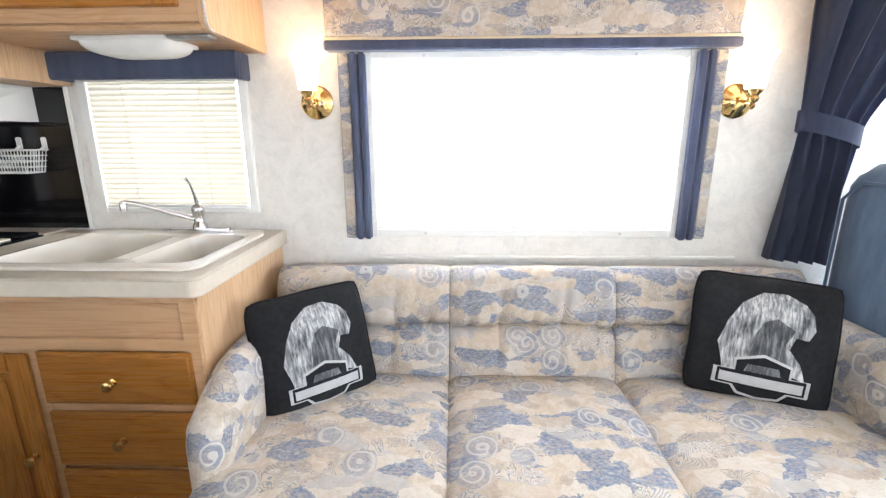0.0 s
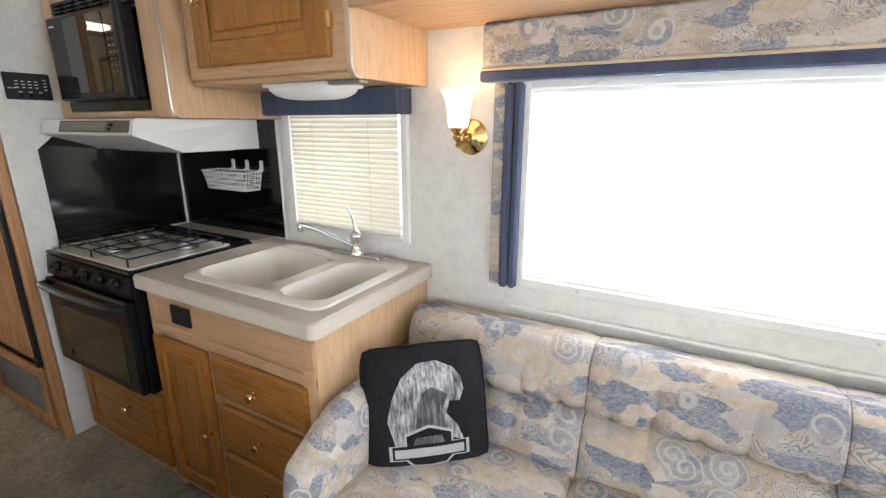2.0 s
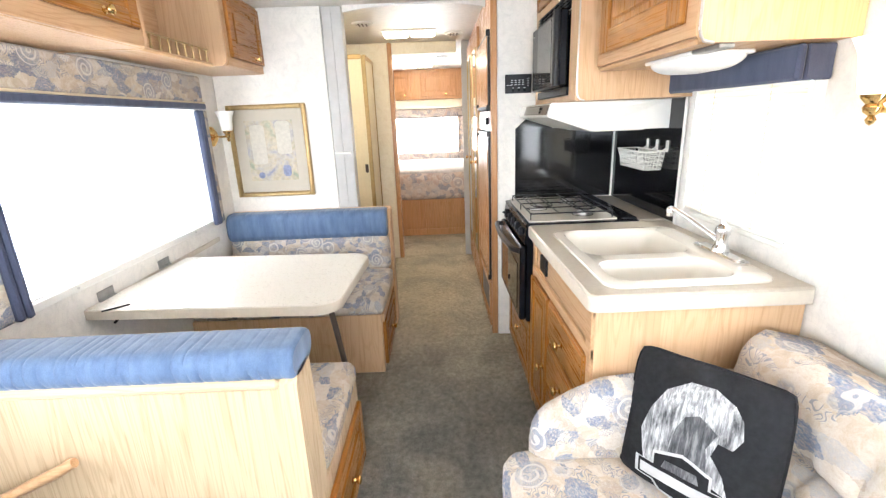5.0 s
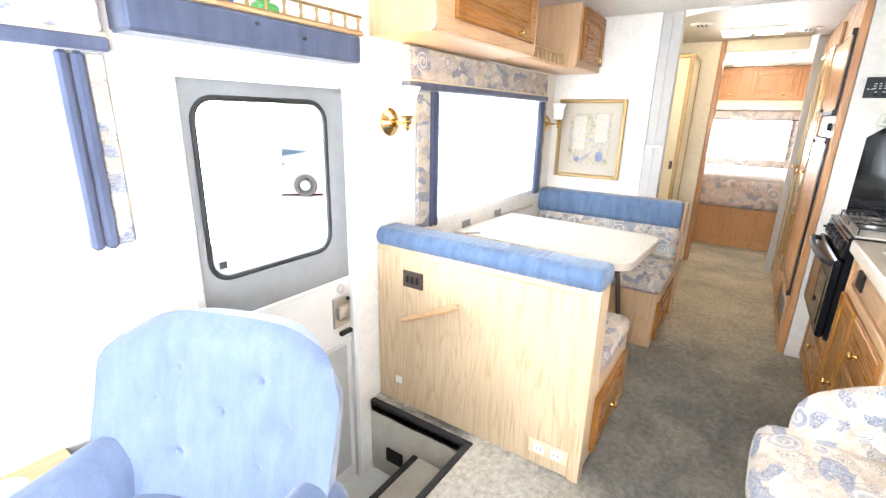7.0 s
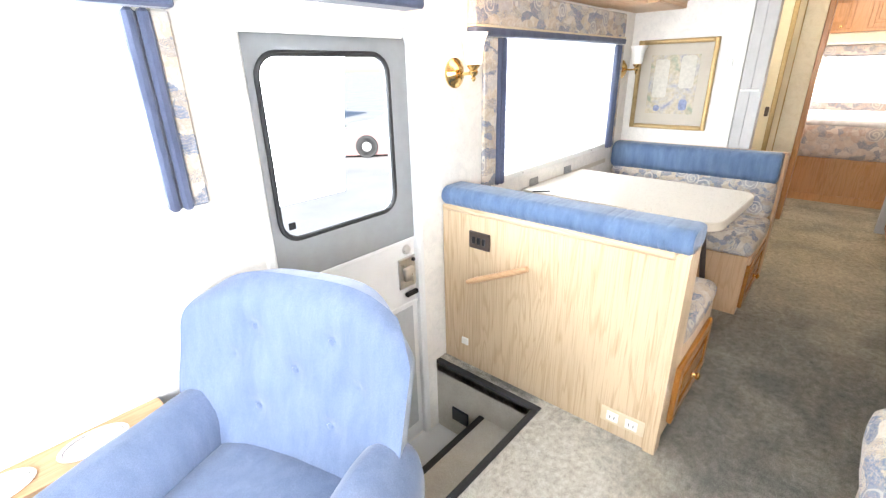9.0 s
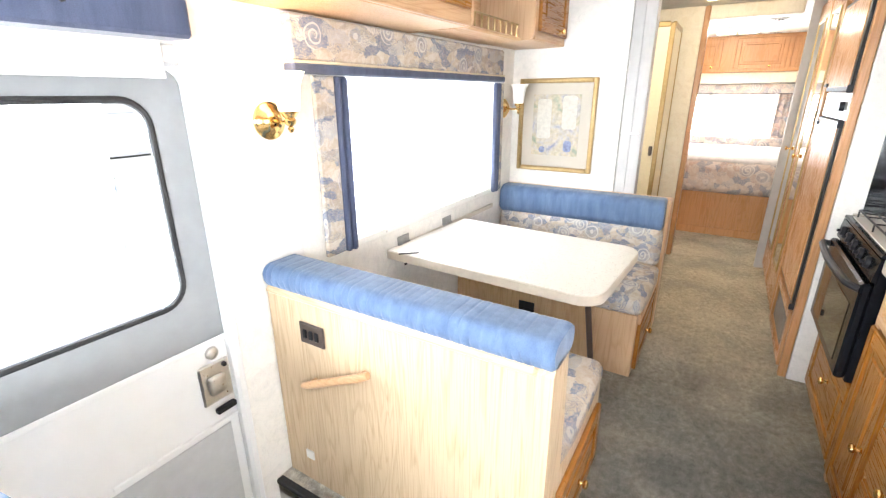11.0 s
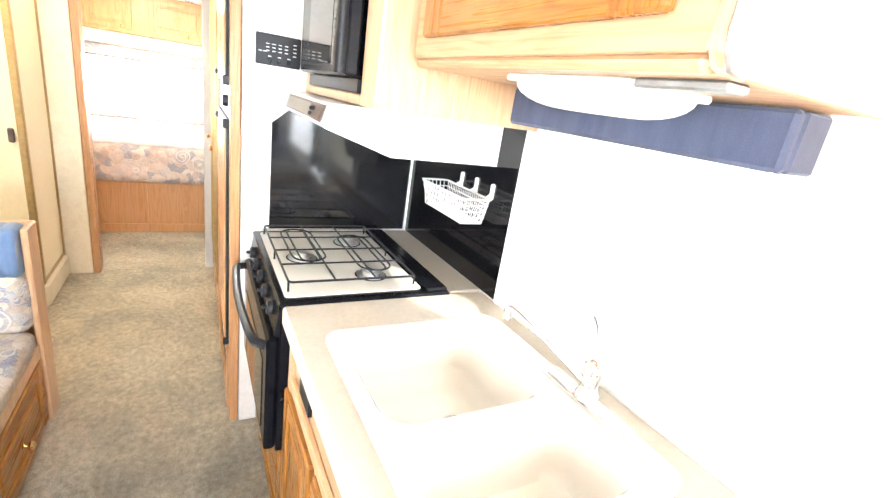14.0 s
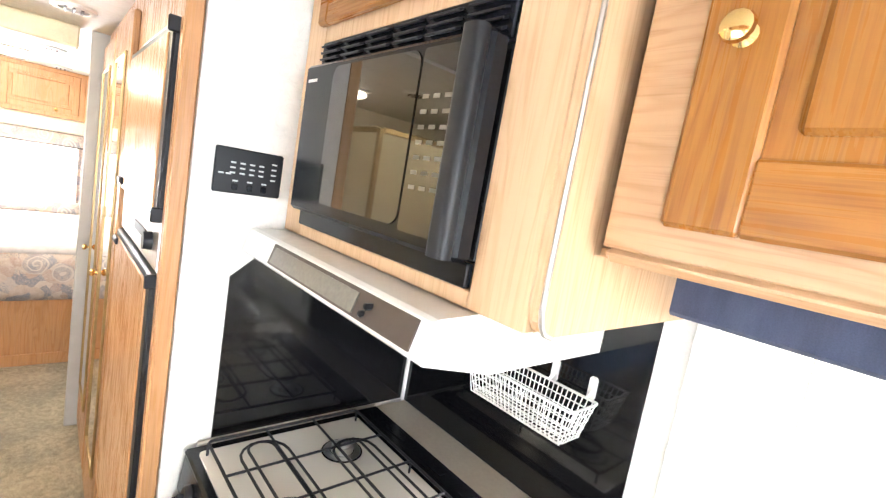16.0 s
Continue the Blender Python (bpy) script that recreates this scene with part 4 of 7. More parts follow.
def under_light():
    u = thing("under_cabinet_light", (-0.24, 2.12, 1.488), "white plastic scoop light under the wall cabinet", "lamp")
    bm = B()
    cbox(bm, -0.340, -0.066, 2.035, 2.215, 1.478, 1.4895, 0.003)
    part("housing", bm, M_PLASTIC, u)
    bm = B()
    loops = []
    for k in range(7):
        a = k / 6 * math.pi / 2
        s = math.cos(a)
        loops.append([(p[0], p[1], 1.479 - 0.036 * math.sin(a)) for p in round_rect(-0.203 - 0.135 * (0.5 + 0.5 * s), -0.203 + 0.135 * (0.5 + 0.5 * s), 2.125 - 0.085 * (0.4 + 0.6 * s), 2.125 + 0.085 * (0.4 + 0.6 * s), 0.035, 5)])
    R = ring_loft(bm, loops)
    bm.faces.new(R[-1])
    part("diffuser", bm, M_LAMPOFF, u, "white ribbed diffuser", smooth=True)
    bm = B()
    cbox(bm, -0.06, 0.065, 2.035, 2.075, 1.478, 1.4895, 0.003)
    part("switch", bm, M_DULL, u, "flat grey switch bar")


under_light()


# kitchen window: frame, blind, navy box valance
def slat_blind():
    bl = thing("venetian_blind", (-0.29, 2.35, 0.95), "cream aluminium mini blind, slats nearly closed", "blind")
    bm = B()
    cbox(bm, -0.57, -0.01, 2.335, 2.36, 1.40, 1.425, 0.003)
    part("head_rail", bm, M_PLASTIC, bl)
    sl = B()
    prof = [(-0.011, -0.004), (-0.004, 0.0012), (0.004, 0.0012), (0.011, -0.004)]
    vs = [[sl.verts.new((x, p[0], p[1])) for p in prof] for x in (-0.268, 0.268)]
    for k in range(3):
        sl.faces.new((vs[0][k], vs[0][k + 1], vs[1][k + 1], vs[1][k]))
    me = mesh_of("slat", sl, M_BLIND)
    n = 24
    for k in range(n):
        shared("slat", me, bl, pose(-0.29, 2.346, 0.972 + (1.398 - 0.972) * k / (n - 1), 58 + random.uniform(-2, 2), random.uniform(-0.25, 0.25), 0))
    bm = B()
    cbox(bm, -0.56, -0.02, 2.337, 2.357, 0.951, 0.963, 0.003)
    part("bottom_rail", bm, M_PLASTIC, bl)
    for x in (-0.43, -0.15):
        part("ladder_cord", tube(B(), [(x, 2.333, 1.40), (x, 2.333, 0.96)], 0.0012, 4), M_PIPING, bl)


slat_blind()
vb = thing("window_valance", (-0.30, 2.3, 1.398), "navy fabric-covered box valance over the blind", "valance")
bm = B()
cbox(bm, -0.63, 0.030, 2.262, 2.285, 1.398, 1.487, 0.007)
part("face_board", bm, M_NAVY, vb)
for x in (-0.63, 0.008):
    bm = B()
    cbox(bm, x, x + 0.022, 2.286, W - 0.003, 1.399, 1.486, 0.004)
    part("end_board", bm, M_NAVY, vb)
bm = B()
for x0, x1, z0, z1 in ((-0.60, -0.565, 0.93, 1.41), (-0.015, 0.015, 0.93, 1.41), (-0.565, -0.015, 0.93, 0.949)):
    cbox(bm, x0, x1, 2.343, W + 0.004, z0, z1, 0.003)
solo("window_1", bm, M_PLASTIC, (-0.29, W, 0.95), "white kitchen window frame with blind", "window", "structure")
bm = B()
cbox(bm, -0.565, -0.015, 2.42, 2.424, 0.945, 1.425, 0)
ob = solo("window_1_glass", bm, M_GLASS, (-0.29, 2.42, 0.95), "clear kitchen window pane", "window", "structure")
ob.visible_shadow = False

# monitor panel on the partition
bm = B()
cbox(bm, -1.3805, -1.372, 1.731, 1.876, 1.455, 1.553, 0.003)
mp = solo("monitor_panel", bm, M_BLACKP, (-1.38, 1.80, 1.455), "black tank and battery monitor panel with buttons", "control panel")
mark = mesh_of("mark", cbox(B(), -0.0006, 0.0006, -0.0055, 0.0055, -0.0018, 0.0018, 0.0002), plain("panel_print", (0.55, 0.55, 0.55), 0.6))
for yy, zz in [(1.768 + 0.02 * i, 1.500 + 0.011 * j) for i in range(4) for j in range(3)] + [(1.856, 1.494 + 0.012 * j) for j in range(4)] + [(1.745, 1.497), (1.76, 1.497), (1.775, 1.483), (1.806, 1.483), (1.837, 1.483)]:
    shared("mark", mark, mp, pose(-1.3716, yy, zz))
rock = mesh_of("rocker_switch", cbox(B(), -0.004, 0.004, -0.006, 0.006, -0.007, 0.007, 0.002), M_BLACK)
for yy in (1.775, 1.806, 1.837):
    shared("rocker_switch", rock, mp, pose(-1.371, yy, 1.470))

# ---- lounge ----
def sofa():
    s = thing("sofa", (1.03, 1.9, 0), "three-seat sofa in blue and sand floral print", "sofa")
    bm = B()
    rbox(bm, 0.125, 1.97, 1.53, 2.34, 0.02, 0.30, 0.03, 5)
    part("base", bm, M_FLORAL, s, smooth=True)
    cuts = [0.135, 0.737, 1.305, 1.945]
    for a, b in zip(cuts, cuts[1:]):
        bm = B()
        rbox(bm, a + 0.002, b - 0.002, 1.50, 2.10, 0.285, 0.415, 0.045, 14, 0.022, 0.006)
        part("seat_cushion", bm, M_FLORAL, s, smooth=True)
    for a, b in zip(cuts, cuts[1:]):
        bm = B()
        n, m = 60, 40
        grid = []
        for i in range(n + 1):
            row = []
            u = i / n
            for j in range(m + 1):
                v = j / m
                line = 0.52 + 0.012 * math.sin(u * 7 + a * 5)
                seam = 0.026 * math.exp(-((v - line) / 0.06) ** 2) + 0.022 * math.exp(-((v - line) / 0.014) ** 2)
                tuck = sum(0.017 * math.exp(-((u - c - 0.05 * (v - line)) / 0.022) ** 2) * math.exp(-((v - line) / w) ** 2) for c, w in ((0.12, 0.12), (0.3, 0.3), (0.5, 0.14), (0.68, 0.32), (0.88, 0.13)))
                edge = 0.022 * abs(2 * u - 1) ** 14 + 0.05 * max(0, 2 * v - 1) ** 8
                wr = 0.006 * noise.noise(Vector((a * 9 + u * 5, v * 7, 1.3))) + 0.004 * noise.noise(Vector((a * 9 + u * 16, v * 5, 4.1)))
                y = 2.06 + 0.085 * v + seam + tuck + edge + wr
                row.append(bm.verts.new((a + 0.001 + (b - a - 0.002) * u, y, 0.36 + 0.405 * v - 0.008 * abs(2 * u - 1) ** 12 * v)))
            grid.append(row)
        back = [[bm.verts.new((r[k].co.x, 2.335, r[k].co.z - (0.03 if k == m else 0))) for k in (0, m)] for r in grid]
        for i in range(n):
            for j in range(m):
                bm.faces.new((grid[i][j], grid[i + 1][j], grid[i + 1][j + 1], grid[i][j + 1]))
            bm.faces.new((grid[i][m], grid[i + 1][m], back[i + 1][1], back[i][1]))
            bm.faces.new((back[i][1], back[i + 1][1], back[i + 1][0], back[i][0]))
        for i in (0, n):
            bm.faces.new([*grid[i], back[i][1], back[i][0]])
        part("back_cushion", bm, M_FLORAL, s, smooth=True)
    for x0, x1, top in ((0.102, 0.205, 0.635), (1.925, 2.06, 0.62)):
        bm = B()
        rbox(bm, x0, x1, 1.58, 2.28, 0.05, top, 0.05, 10, 0.012, 0.006)
        for v in bm.verts:
            if v.co.z > 0.3:
                v.co.z -= 0.19 * max(0, (1.86 - v.co.y) / 0.36) ** 2 * (v.co.z - 0.3) / 0.33
        part("arm", bm, M_FLORALB, s, smooth=True)


sofa()

# thin white box added to imitate the sunlit line of wall above the sofa
bm = B()
cbox(bm, 0.42, 1.80, 2.338, 2.357, 0.757, 0.768, 0.003)
solo("sofa_back_rail", bm, M_PLASTIC, (1.03, 2.35, 0.757), "white strip standing in for sunlit wall behind the sofa", "rail")

def streaked(name, dark, mid, pale, turn):
    """Cloth print of fine brushed streaks."""
    n = Nodes(name, 0.85, 0, 0.2)
    streak = n.noise(n.scaled((1, 0.16, 1), (0, 0, turn)), 130, 4, 0.65, 0.4)
    broad = n.noise(n.tc, 16, 3)
    col = n.ramp(n.math('ADD', n.math('MULTIPLY', streak, 0.65), n.math('MULTIPLY', broad, 0.35)), [(0.36, dark), (0.50, mid), (0.62, pale)])
    n.color(col)
    return n.bump(n.noise(n.tc, 600, 2), 0.25, 0.0008).m


M_PRINT = streaked("grey_white_print", (0.06, 0.062, 0.066), (0.27, 0.273, 0.28), (0.60, 0.60, 0.60), 12)
M_PRINTD = streaked("mid_grey_print", (0.035, 0.036, 0.04), (0.10, 0.103, 0.11), (0.22, 0.223, 0.23), 20)
M_PRINTL = plain("pale_grey_print", (0.45, 0.45, 0.45), 0.85, 0, 0.1, 30)


def cushion_depth(u, v):
    return 0.062 * max(0, 1 - abs(u) ** 2.6) ** 0.55 * max(0, 1 - abs(v) ** 2.6) ** 0.55


def pillow(m, size, label):
    p = new("throw_pillow")
    p.matrix_world = m
    BASE[p.name] = Vector((0, 0, 0))
    tagged(p, label, "pillow", "pillows on the sofa")
    h = size / 2
    n = 30

    def outline(u, v):
        """The square cover, its sides drawn in a little and its corners rounded."""
        round_off = 1 - 0.075 * (abs(u) * abs(v)) ** 5
        ux = 1 - 0.03 * (1 - v * v) * abs(u) ** 6 + 0.008 * math.sin(5 * v + u)
        vy = 1 - 0.03 * (1 - u * u) * abs(v) ** 6 + 0.008 * math.sin(6 * u + v)
        return u * h * ux * round_off, v * h * vy * round_off

    bm = B()
    sheets = []
    for side in (1, -1):
        g = []
        for i in range(n + 1):
            row = []
            for j in range(n + 1):
                u, v = 2 * i / n - 1, 2 * j / n - 1
                d = side * (cushion_depth(u, v) + 0.004 * noise.noise(Vector((u * 4, v * 4, side * 2.0))) * (1 - max(abs(u), abs(v)) ** 4))
                if max(abs(u), abs(v)) > 0.999:
                    d = 0
                row.append(bm.verts.new((*outline(u, v), d)))
            g.append(row)
        for i in range(n):
            for j in range(n):
                bm.faces.new((g[i][j], g[i + 1][j], g[i + 1][j + 1], g[i][j + 1]))
    bmesh.ops.remove_doubles(bm, verts=bm.verts, dist=1e-5)
    part("cover", bm, M_PILLOW, p, smooth=True)
    bm = B()
    side = [2 * k / 14 - 1 for k in range(14)]
    ring = [(*outline(u, v), 0) for u, v in [(q, -1) for q in side] + [(1, q) for q in side] + [(-q, 1) for q in side] + [(-1, -q) for q in side]]
    tube(bm, ring, 0.004, 5, True)
    part("piping", bm, M_PILLOW, p)

    def patch(name, outline, mat, lift, lab=""):
        bm = B()
        vs = [bm.verts.new((x, y, 0)) for x, y in outline]
        bm.faces.new(vs)
        bmesh.ops.triangulate(bm, faces=bm.faces[:])
        for _ in range(3):
            long = [e for e in bm.edges if e.calc_length() > 0.07]
            bmesh.ops.subdivide_edges(bm, edges=long, cuts=1)
            bmesh.ops.triangulate(bm, faces=bm.faces[:])
        for v in bm.verts:
            u, w = v.co.x, v.co.y
            v.co = (u * h, w * h, cushion_depth(u, w) + 0.004 * noise.noise(Vector((u * 4, w * 4, 2.0))) * (1 - max(abs(u), abs(w)) ** 4) + lift)
        part(name, bm, mat, p, lab)

    head = [(-0.55, -0.35), (-0.62, -0.1), (-0.52, 0.25), (-0.36, 0.55), (-0.1, 0.74), (0.2, 0.76), (0.45, 0.64), (0.56, 0.5), (0.6, 0.28), (0.52, 0.12), (0.36, 0.14), (0.3, -0.05), (0.46, -0.25), (0.55, -0.5), (0.3, -0.42), (0, -0.4), (-0.3, -0.45), (-0.5, -0.6)]
    patch("print", head, M_PRINT, 0.0035, "grey and white abstract print")
    patch("print", [(-0.15, 0.1), (-0.2, -0.3), (0.3, -0.36), (0.24, 0.02), (0.34, 0.24), (0.1, 0.38), (-0.06, 0.3)], M_PRINTD, 0.0055, "darker grey print area")
    shield = [(1.25 * q[0], q[1]) for q in ((-0.5, -0.48), (-0.3, -0.48), (-0.3, -0.3), (0, -0.18), (0.3, -0.3), (0.3, -0.48), (0.5, -0.48), (0.5, -0.74), (0.3, -0.74), (0.22, -0.86), (0, -0.9), (-0.22, -0.86), (-0.3, -0.74), (-0.5, -0.74))]
    patch("emblem", shield, M_PRINTL, 0.0075, "pale grey emblem border")
    patch("emblem", [(x * 0.92, -0.56 + (y + 0.56) * 0.88) for x, y in shield], M_PILLOW, 0.0085)
    patch("emblem_bar", [(-0.54, -0.54), (0.54, -0.54), (0.54, -0.69), (-0.54, -0.69)], M_PRINTL, 0.0095, "pale grey bar")
    patch("emblem_bar", [(-0.2, -0.36), (0.2, -0.36), (0.24, -0.48), (-0.24, -0.48)], M_PRINTD, 0.0095, "grey bar")


def stand(x, y, z, yaw, lean, spin=0):
    return pose(x, y, z, 0, 0, yaw) @ pose(0, 0, 0, 90 - lean, 0, 0) @ pose(0, 0, 0, 0, 0, spin)


pillow(stand(0.325, 1.945, 0.578, 36, 16, 3), 0.36, "black square pillow with a grey emblem print")
pillow(stand(1.69, 1.985, 0.60, -20, 16, -3), 0.39, "black square pillow with grey print, slightly creased")


# ---- windows of the lounge and dinette ----
def pleated(name, way, at, u0, u1, v0, v1, label):
    """A pleated shade pulled down, in folds about 2 cm deep."""
    bm = B()
    n = int((v1 - v0) / 0.0145)
    rows = []
    for k in range(n + 1):
        d = 0.010 if k % 2 else -0.010
        v = v0 + (v1 - v0) * k / n
        rows.append([bm.verts.new((u, at + d, v)) for u in (u0, (u0 + u1) / 2, u1)])
    for A, C in zip(rows, rows[1:]):
        for i in range(2):
            bm.faces.new((A[i], A[i + 1], C[i + 1], C[i]))
    s = thing(name, ((u0 + u1) / 2, at, v0), label, "shade")
    part("pleats", bm, M_SHADE, s)
    bm = B()
    cbox(bm, u0, u1, at - 0.009, at + 0.009, v0 - 0.016, v0, 0.003)
    part("bottom_rail", bm, M_PLASTIC, s, "white bottom rail")
    bm = B()
    cbox(bm, u0, u1, at - 0.014, at + 0.014, v1, v1 + 0.02, 0.003)
    part("head_rail", bm, M_PLASTIC, s)
    return s


def window_frame(name, way, at, hole, label):
    u0, u1, v0, v1 = hole
    s = 1 if way == "-y" else -1
    bm = B()
    w = 0.022
    for a, b, c, d in ((u0 - 0.008, u0 + w, v0 - 0.008, v1 + 0.008), (u1 - w, u1 + 0.008, v0 - 0.008, v1 + 0.008), (u0 + w, u1 - w, v0 - 0.008, v0 + w), (u0 + w, u1 - w, v1 - w, v1 + 0.008)):
        cbox(bm, a, b, at - 0.006 * s, at + 0.09 * s, c, d, 0.003)
    fr = solo(name, bm, M_PLASTIC, ((u0 + u1) / 2, at, v0), label, "window", "structure")
    bm = B()
    cbox(bm, u0 + w, u1 - w, at + 0.07 * s, at + 0.074 * s, v0 + w, v1 - w, 0)
    g = part("pane", bm, M_GLASS, fr)
    g.visible_shadow = False
    screw = mesh_of("screw", lathe(B(), [(0.006, 0), (0.005, 0.003), (0, 0.004)], Matrix.Identity(4), 8), M_STEEL)
    for k in (0.18, 0.82):
        shared("screw", screw, fr, Face(way, at).out(u0 + (u1 - u0) * k, v0 + 0.007, 0.006))
        shared("screw", screw, fr, Face(way, at).out(u0 + (u1 - u0) * k, v1 - 0.012, 0.006))
    return fr


def dressing(way, at, u0, u1, z_rail, z_top, sides, z_bot, depth=0.045, label="floral fabric box valance with navy rail"):
    """Valance with a navy rail, and side strips of print and navy. sides: (print u0, u1, navy u0, u1)."""
    f = Face(way, at)
    v = thing("window_valance", f.point((u0 + u1) / 2, z_rail, 0), label, "valance")
    bm = B()
    f.box(bm, u0, u1, z_rail + 0.038, z_top, 0.003, depth, 0.008)
    part("box", bm, M_FLORALB, v)
    bm = B()
    f.box(bm, u0 - 0.002, u1 + 0.002, z_rail + 0.032, z_rail + 0.041, 0.003, depth + 0.007, 0.003)
    part("piping", bm, M_PIPING, v, "cream piping")
    bm = B()
    f.box(bm, u0 - 0.004, u1 + 0.004, z_rail, z_rail + 0.033, 0.003, depth + 0.009, 0.006)
    part("rail", bm, M_NAVY, v, "navy padded rail")
    for a, b, c, d in sides:
        p = thing("window_side_panel", f.point((a + b) / 2, z_bot, 0), "narrow floral strip with navy padded edge", "curtain", "side panels of the windows")
        bm = B()
        f.box(bm, a, b, z_bot, z_rail - 0.002, 0.003, 0.022, 0.005)
        part("print_strip", bm, M_FLORALB, p)
        bm = B()
        w = (d - c) / 2
        f.box(bm, c, c + w - 0.001, z_bot - 0.004, z_rail - 0.002, 0.003, 0.038, 0.008)
        f.box(bm, c + w + 0.001, d, z_bot - 0.004, z_rail - 0.002, 0.003, 0.034, 0.008)
        part("edge", bm, M_NAVY, p, "navy padded edge")


window_frame("window_2", "-y", W, N_HOLES[0], "white window frame over the sofa")
pleated("pleated_shade", "-y", W + 0.022, 0.452, 1.565, 0.877, 1.455, "white pleated shade pulled down, glowing with daylight")
dressing("-y", W, 0.312, 1.695, 1.490, 1.657, [(0.345, 0.385, 0.386, 0.443), (1.634, 1.674, 1.572, 1.633)], 0.836)
window_frame("window_3", "+y", 0.0, S_HOLES[1], "white window frame at the dinette")
pleated("pleated_shade", "+y", -0.022, -1.42, -0.11, 0.815, 1.435, "white pleated shade pulled down, glowing with daylight")
dressing("+y", 0.0, -1.455, 0.135, 1.436, 1.612, [(-0.066, 0.034, -0.122, -0.067), (-1.52, -1.456, -1.455, -1.40)], 0.783)
window_frame("window_4", "+y", 0.0, S_HOLES[2], "white window frame beside the armchair")
pleated("pleated_shade", "+y", -0.022, 1.35, 1.79, 1.03, 1.44, "white pleated shade pulled down, glowing with daylight")
dressing("+y", 0.0, 1.262, 1.93, 1.452, 1.625, [(1.262, 1.304, 1.305, 1.362), (1.832, 1.88, 1.772, 1.831)], 0.992)


# overhead cabinet along the sofa wall
oc = thing("overhead_cabinet", (1.03, 2.16, 1.66), "long oak overhead cabinet above the sofa window", "cabinet")
bm = B()
cbox(bm, 0.0965, 1.97, 1.968, W - 0.004, 1.66, 1.674, 0.002)
part("bottom", bm, M_OAKX, oc, "reddish oak underside")
bm = B()
cbox(bm, 0.0965, 1.97, 1.955, 1.972, 1.652, TOP - 0.003, 0.005)
part("front", bm, M_OAKX, oc)
bm = B()
cbox(bm, 1.955, 1.975, 1.973, W - 0.004, 1.652, TOP - 0.003, 0.003)
part("end_panel", bm, M_OAK, oc)


def sconce(f, u, v, lit, label):
    s = thing("wall_sconce", f.point(u, v, 0), label, "wall lamp", "brass wall sconces")
    bm = B()
    lathe(bm, [(0.058, 0.0), (0.058, 0.006), (0.052, 0.012), (0.046, 0.014), (0.036, 0.024), (0.024, 0.030), (0.014, 0.033), (0, 0.034)], f.out(u, v, 0.001), 28)
    part("back_plate", bm, M_BRASS, s, "polished brass dome plate", smooth=True)
    bm = B()
    P = f.point
    tube(bm, [P(u, v, 0.03), P(u, v - 0.004, 0.055), P(u, v - 0.002, 0.085), P(u, v + 0.008, 0.10)], 0.006, 8)
    x, y, z = P(u, v, 0.10)
    lathe(bm, [(0, -0.034), (0.006, -0.030), (0.010, -0.022), (0.006, -0.014), (0.016, -0.006), (0.018, 0.004), (0.014, 0.010), (0.024, 0.022), (0.026, 0.030), (0.022, 0.032), (0, 0.032)], pose(x, y, z), 18)
    part("arm", bm, M_BRASS, s, "brass arm and cup", smooth=True)
    bm = B()
    prof = [(0.022, 0.028), (0.030, 0.034), (0.034, 0.055), (0.036, 0.085), (0.042, 0.115), (0.055, 0.142), (0.053, 0.142), (0.040, 0.114), (0.033, 0.085), (0.031, 0.055), (0.026, 0.036), (0.018, 0.031)]
    lathe(bm, prof, pose(x, y, z), 24)
    part("shade", bm, M_LAMPGLASS if lit else M_LAMPOFF, s, "lit frosted tulip glass" if lit else "frosted tulip glass, unlit", smooth=True)
    if lit:
        data = bpy.data.lights.new("sconce_bulb", "POINT")
        data.energy, data.color, data.shadow_soft_size = SCONCE_W, (1.0, 0.66, 0.34), 0.03
        b = new("sconce_bulb", data)
        b.location = (x, y, z + 0.155)


N_FACE, S_FACE = Face("-y", W), Face("+y", 0.0)
sconce(N_FACE, 0.262, 1.325, True, "lit brass wall sconce with tulip glass shade")
sconce(N_FACE, 1.725, 1.322, True, "lit brass wall sconce with tulip glass shade")
sconce(S_FACE, 0.215, 1.295, True, "lit brass wall sconce beside the dinette window")
sconce(S_FACE, -1.57, 1.285, False, "unlit brass wall sconce in the dinette corner")


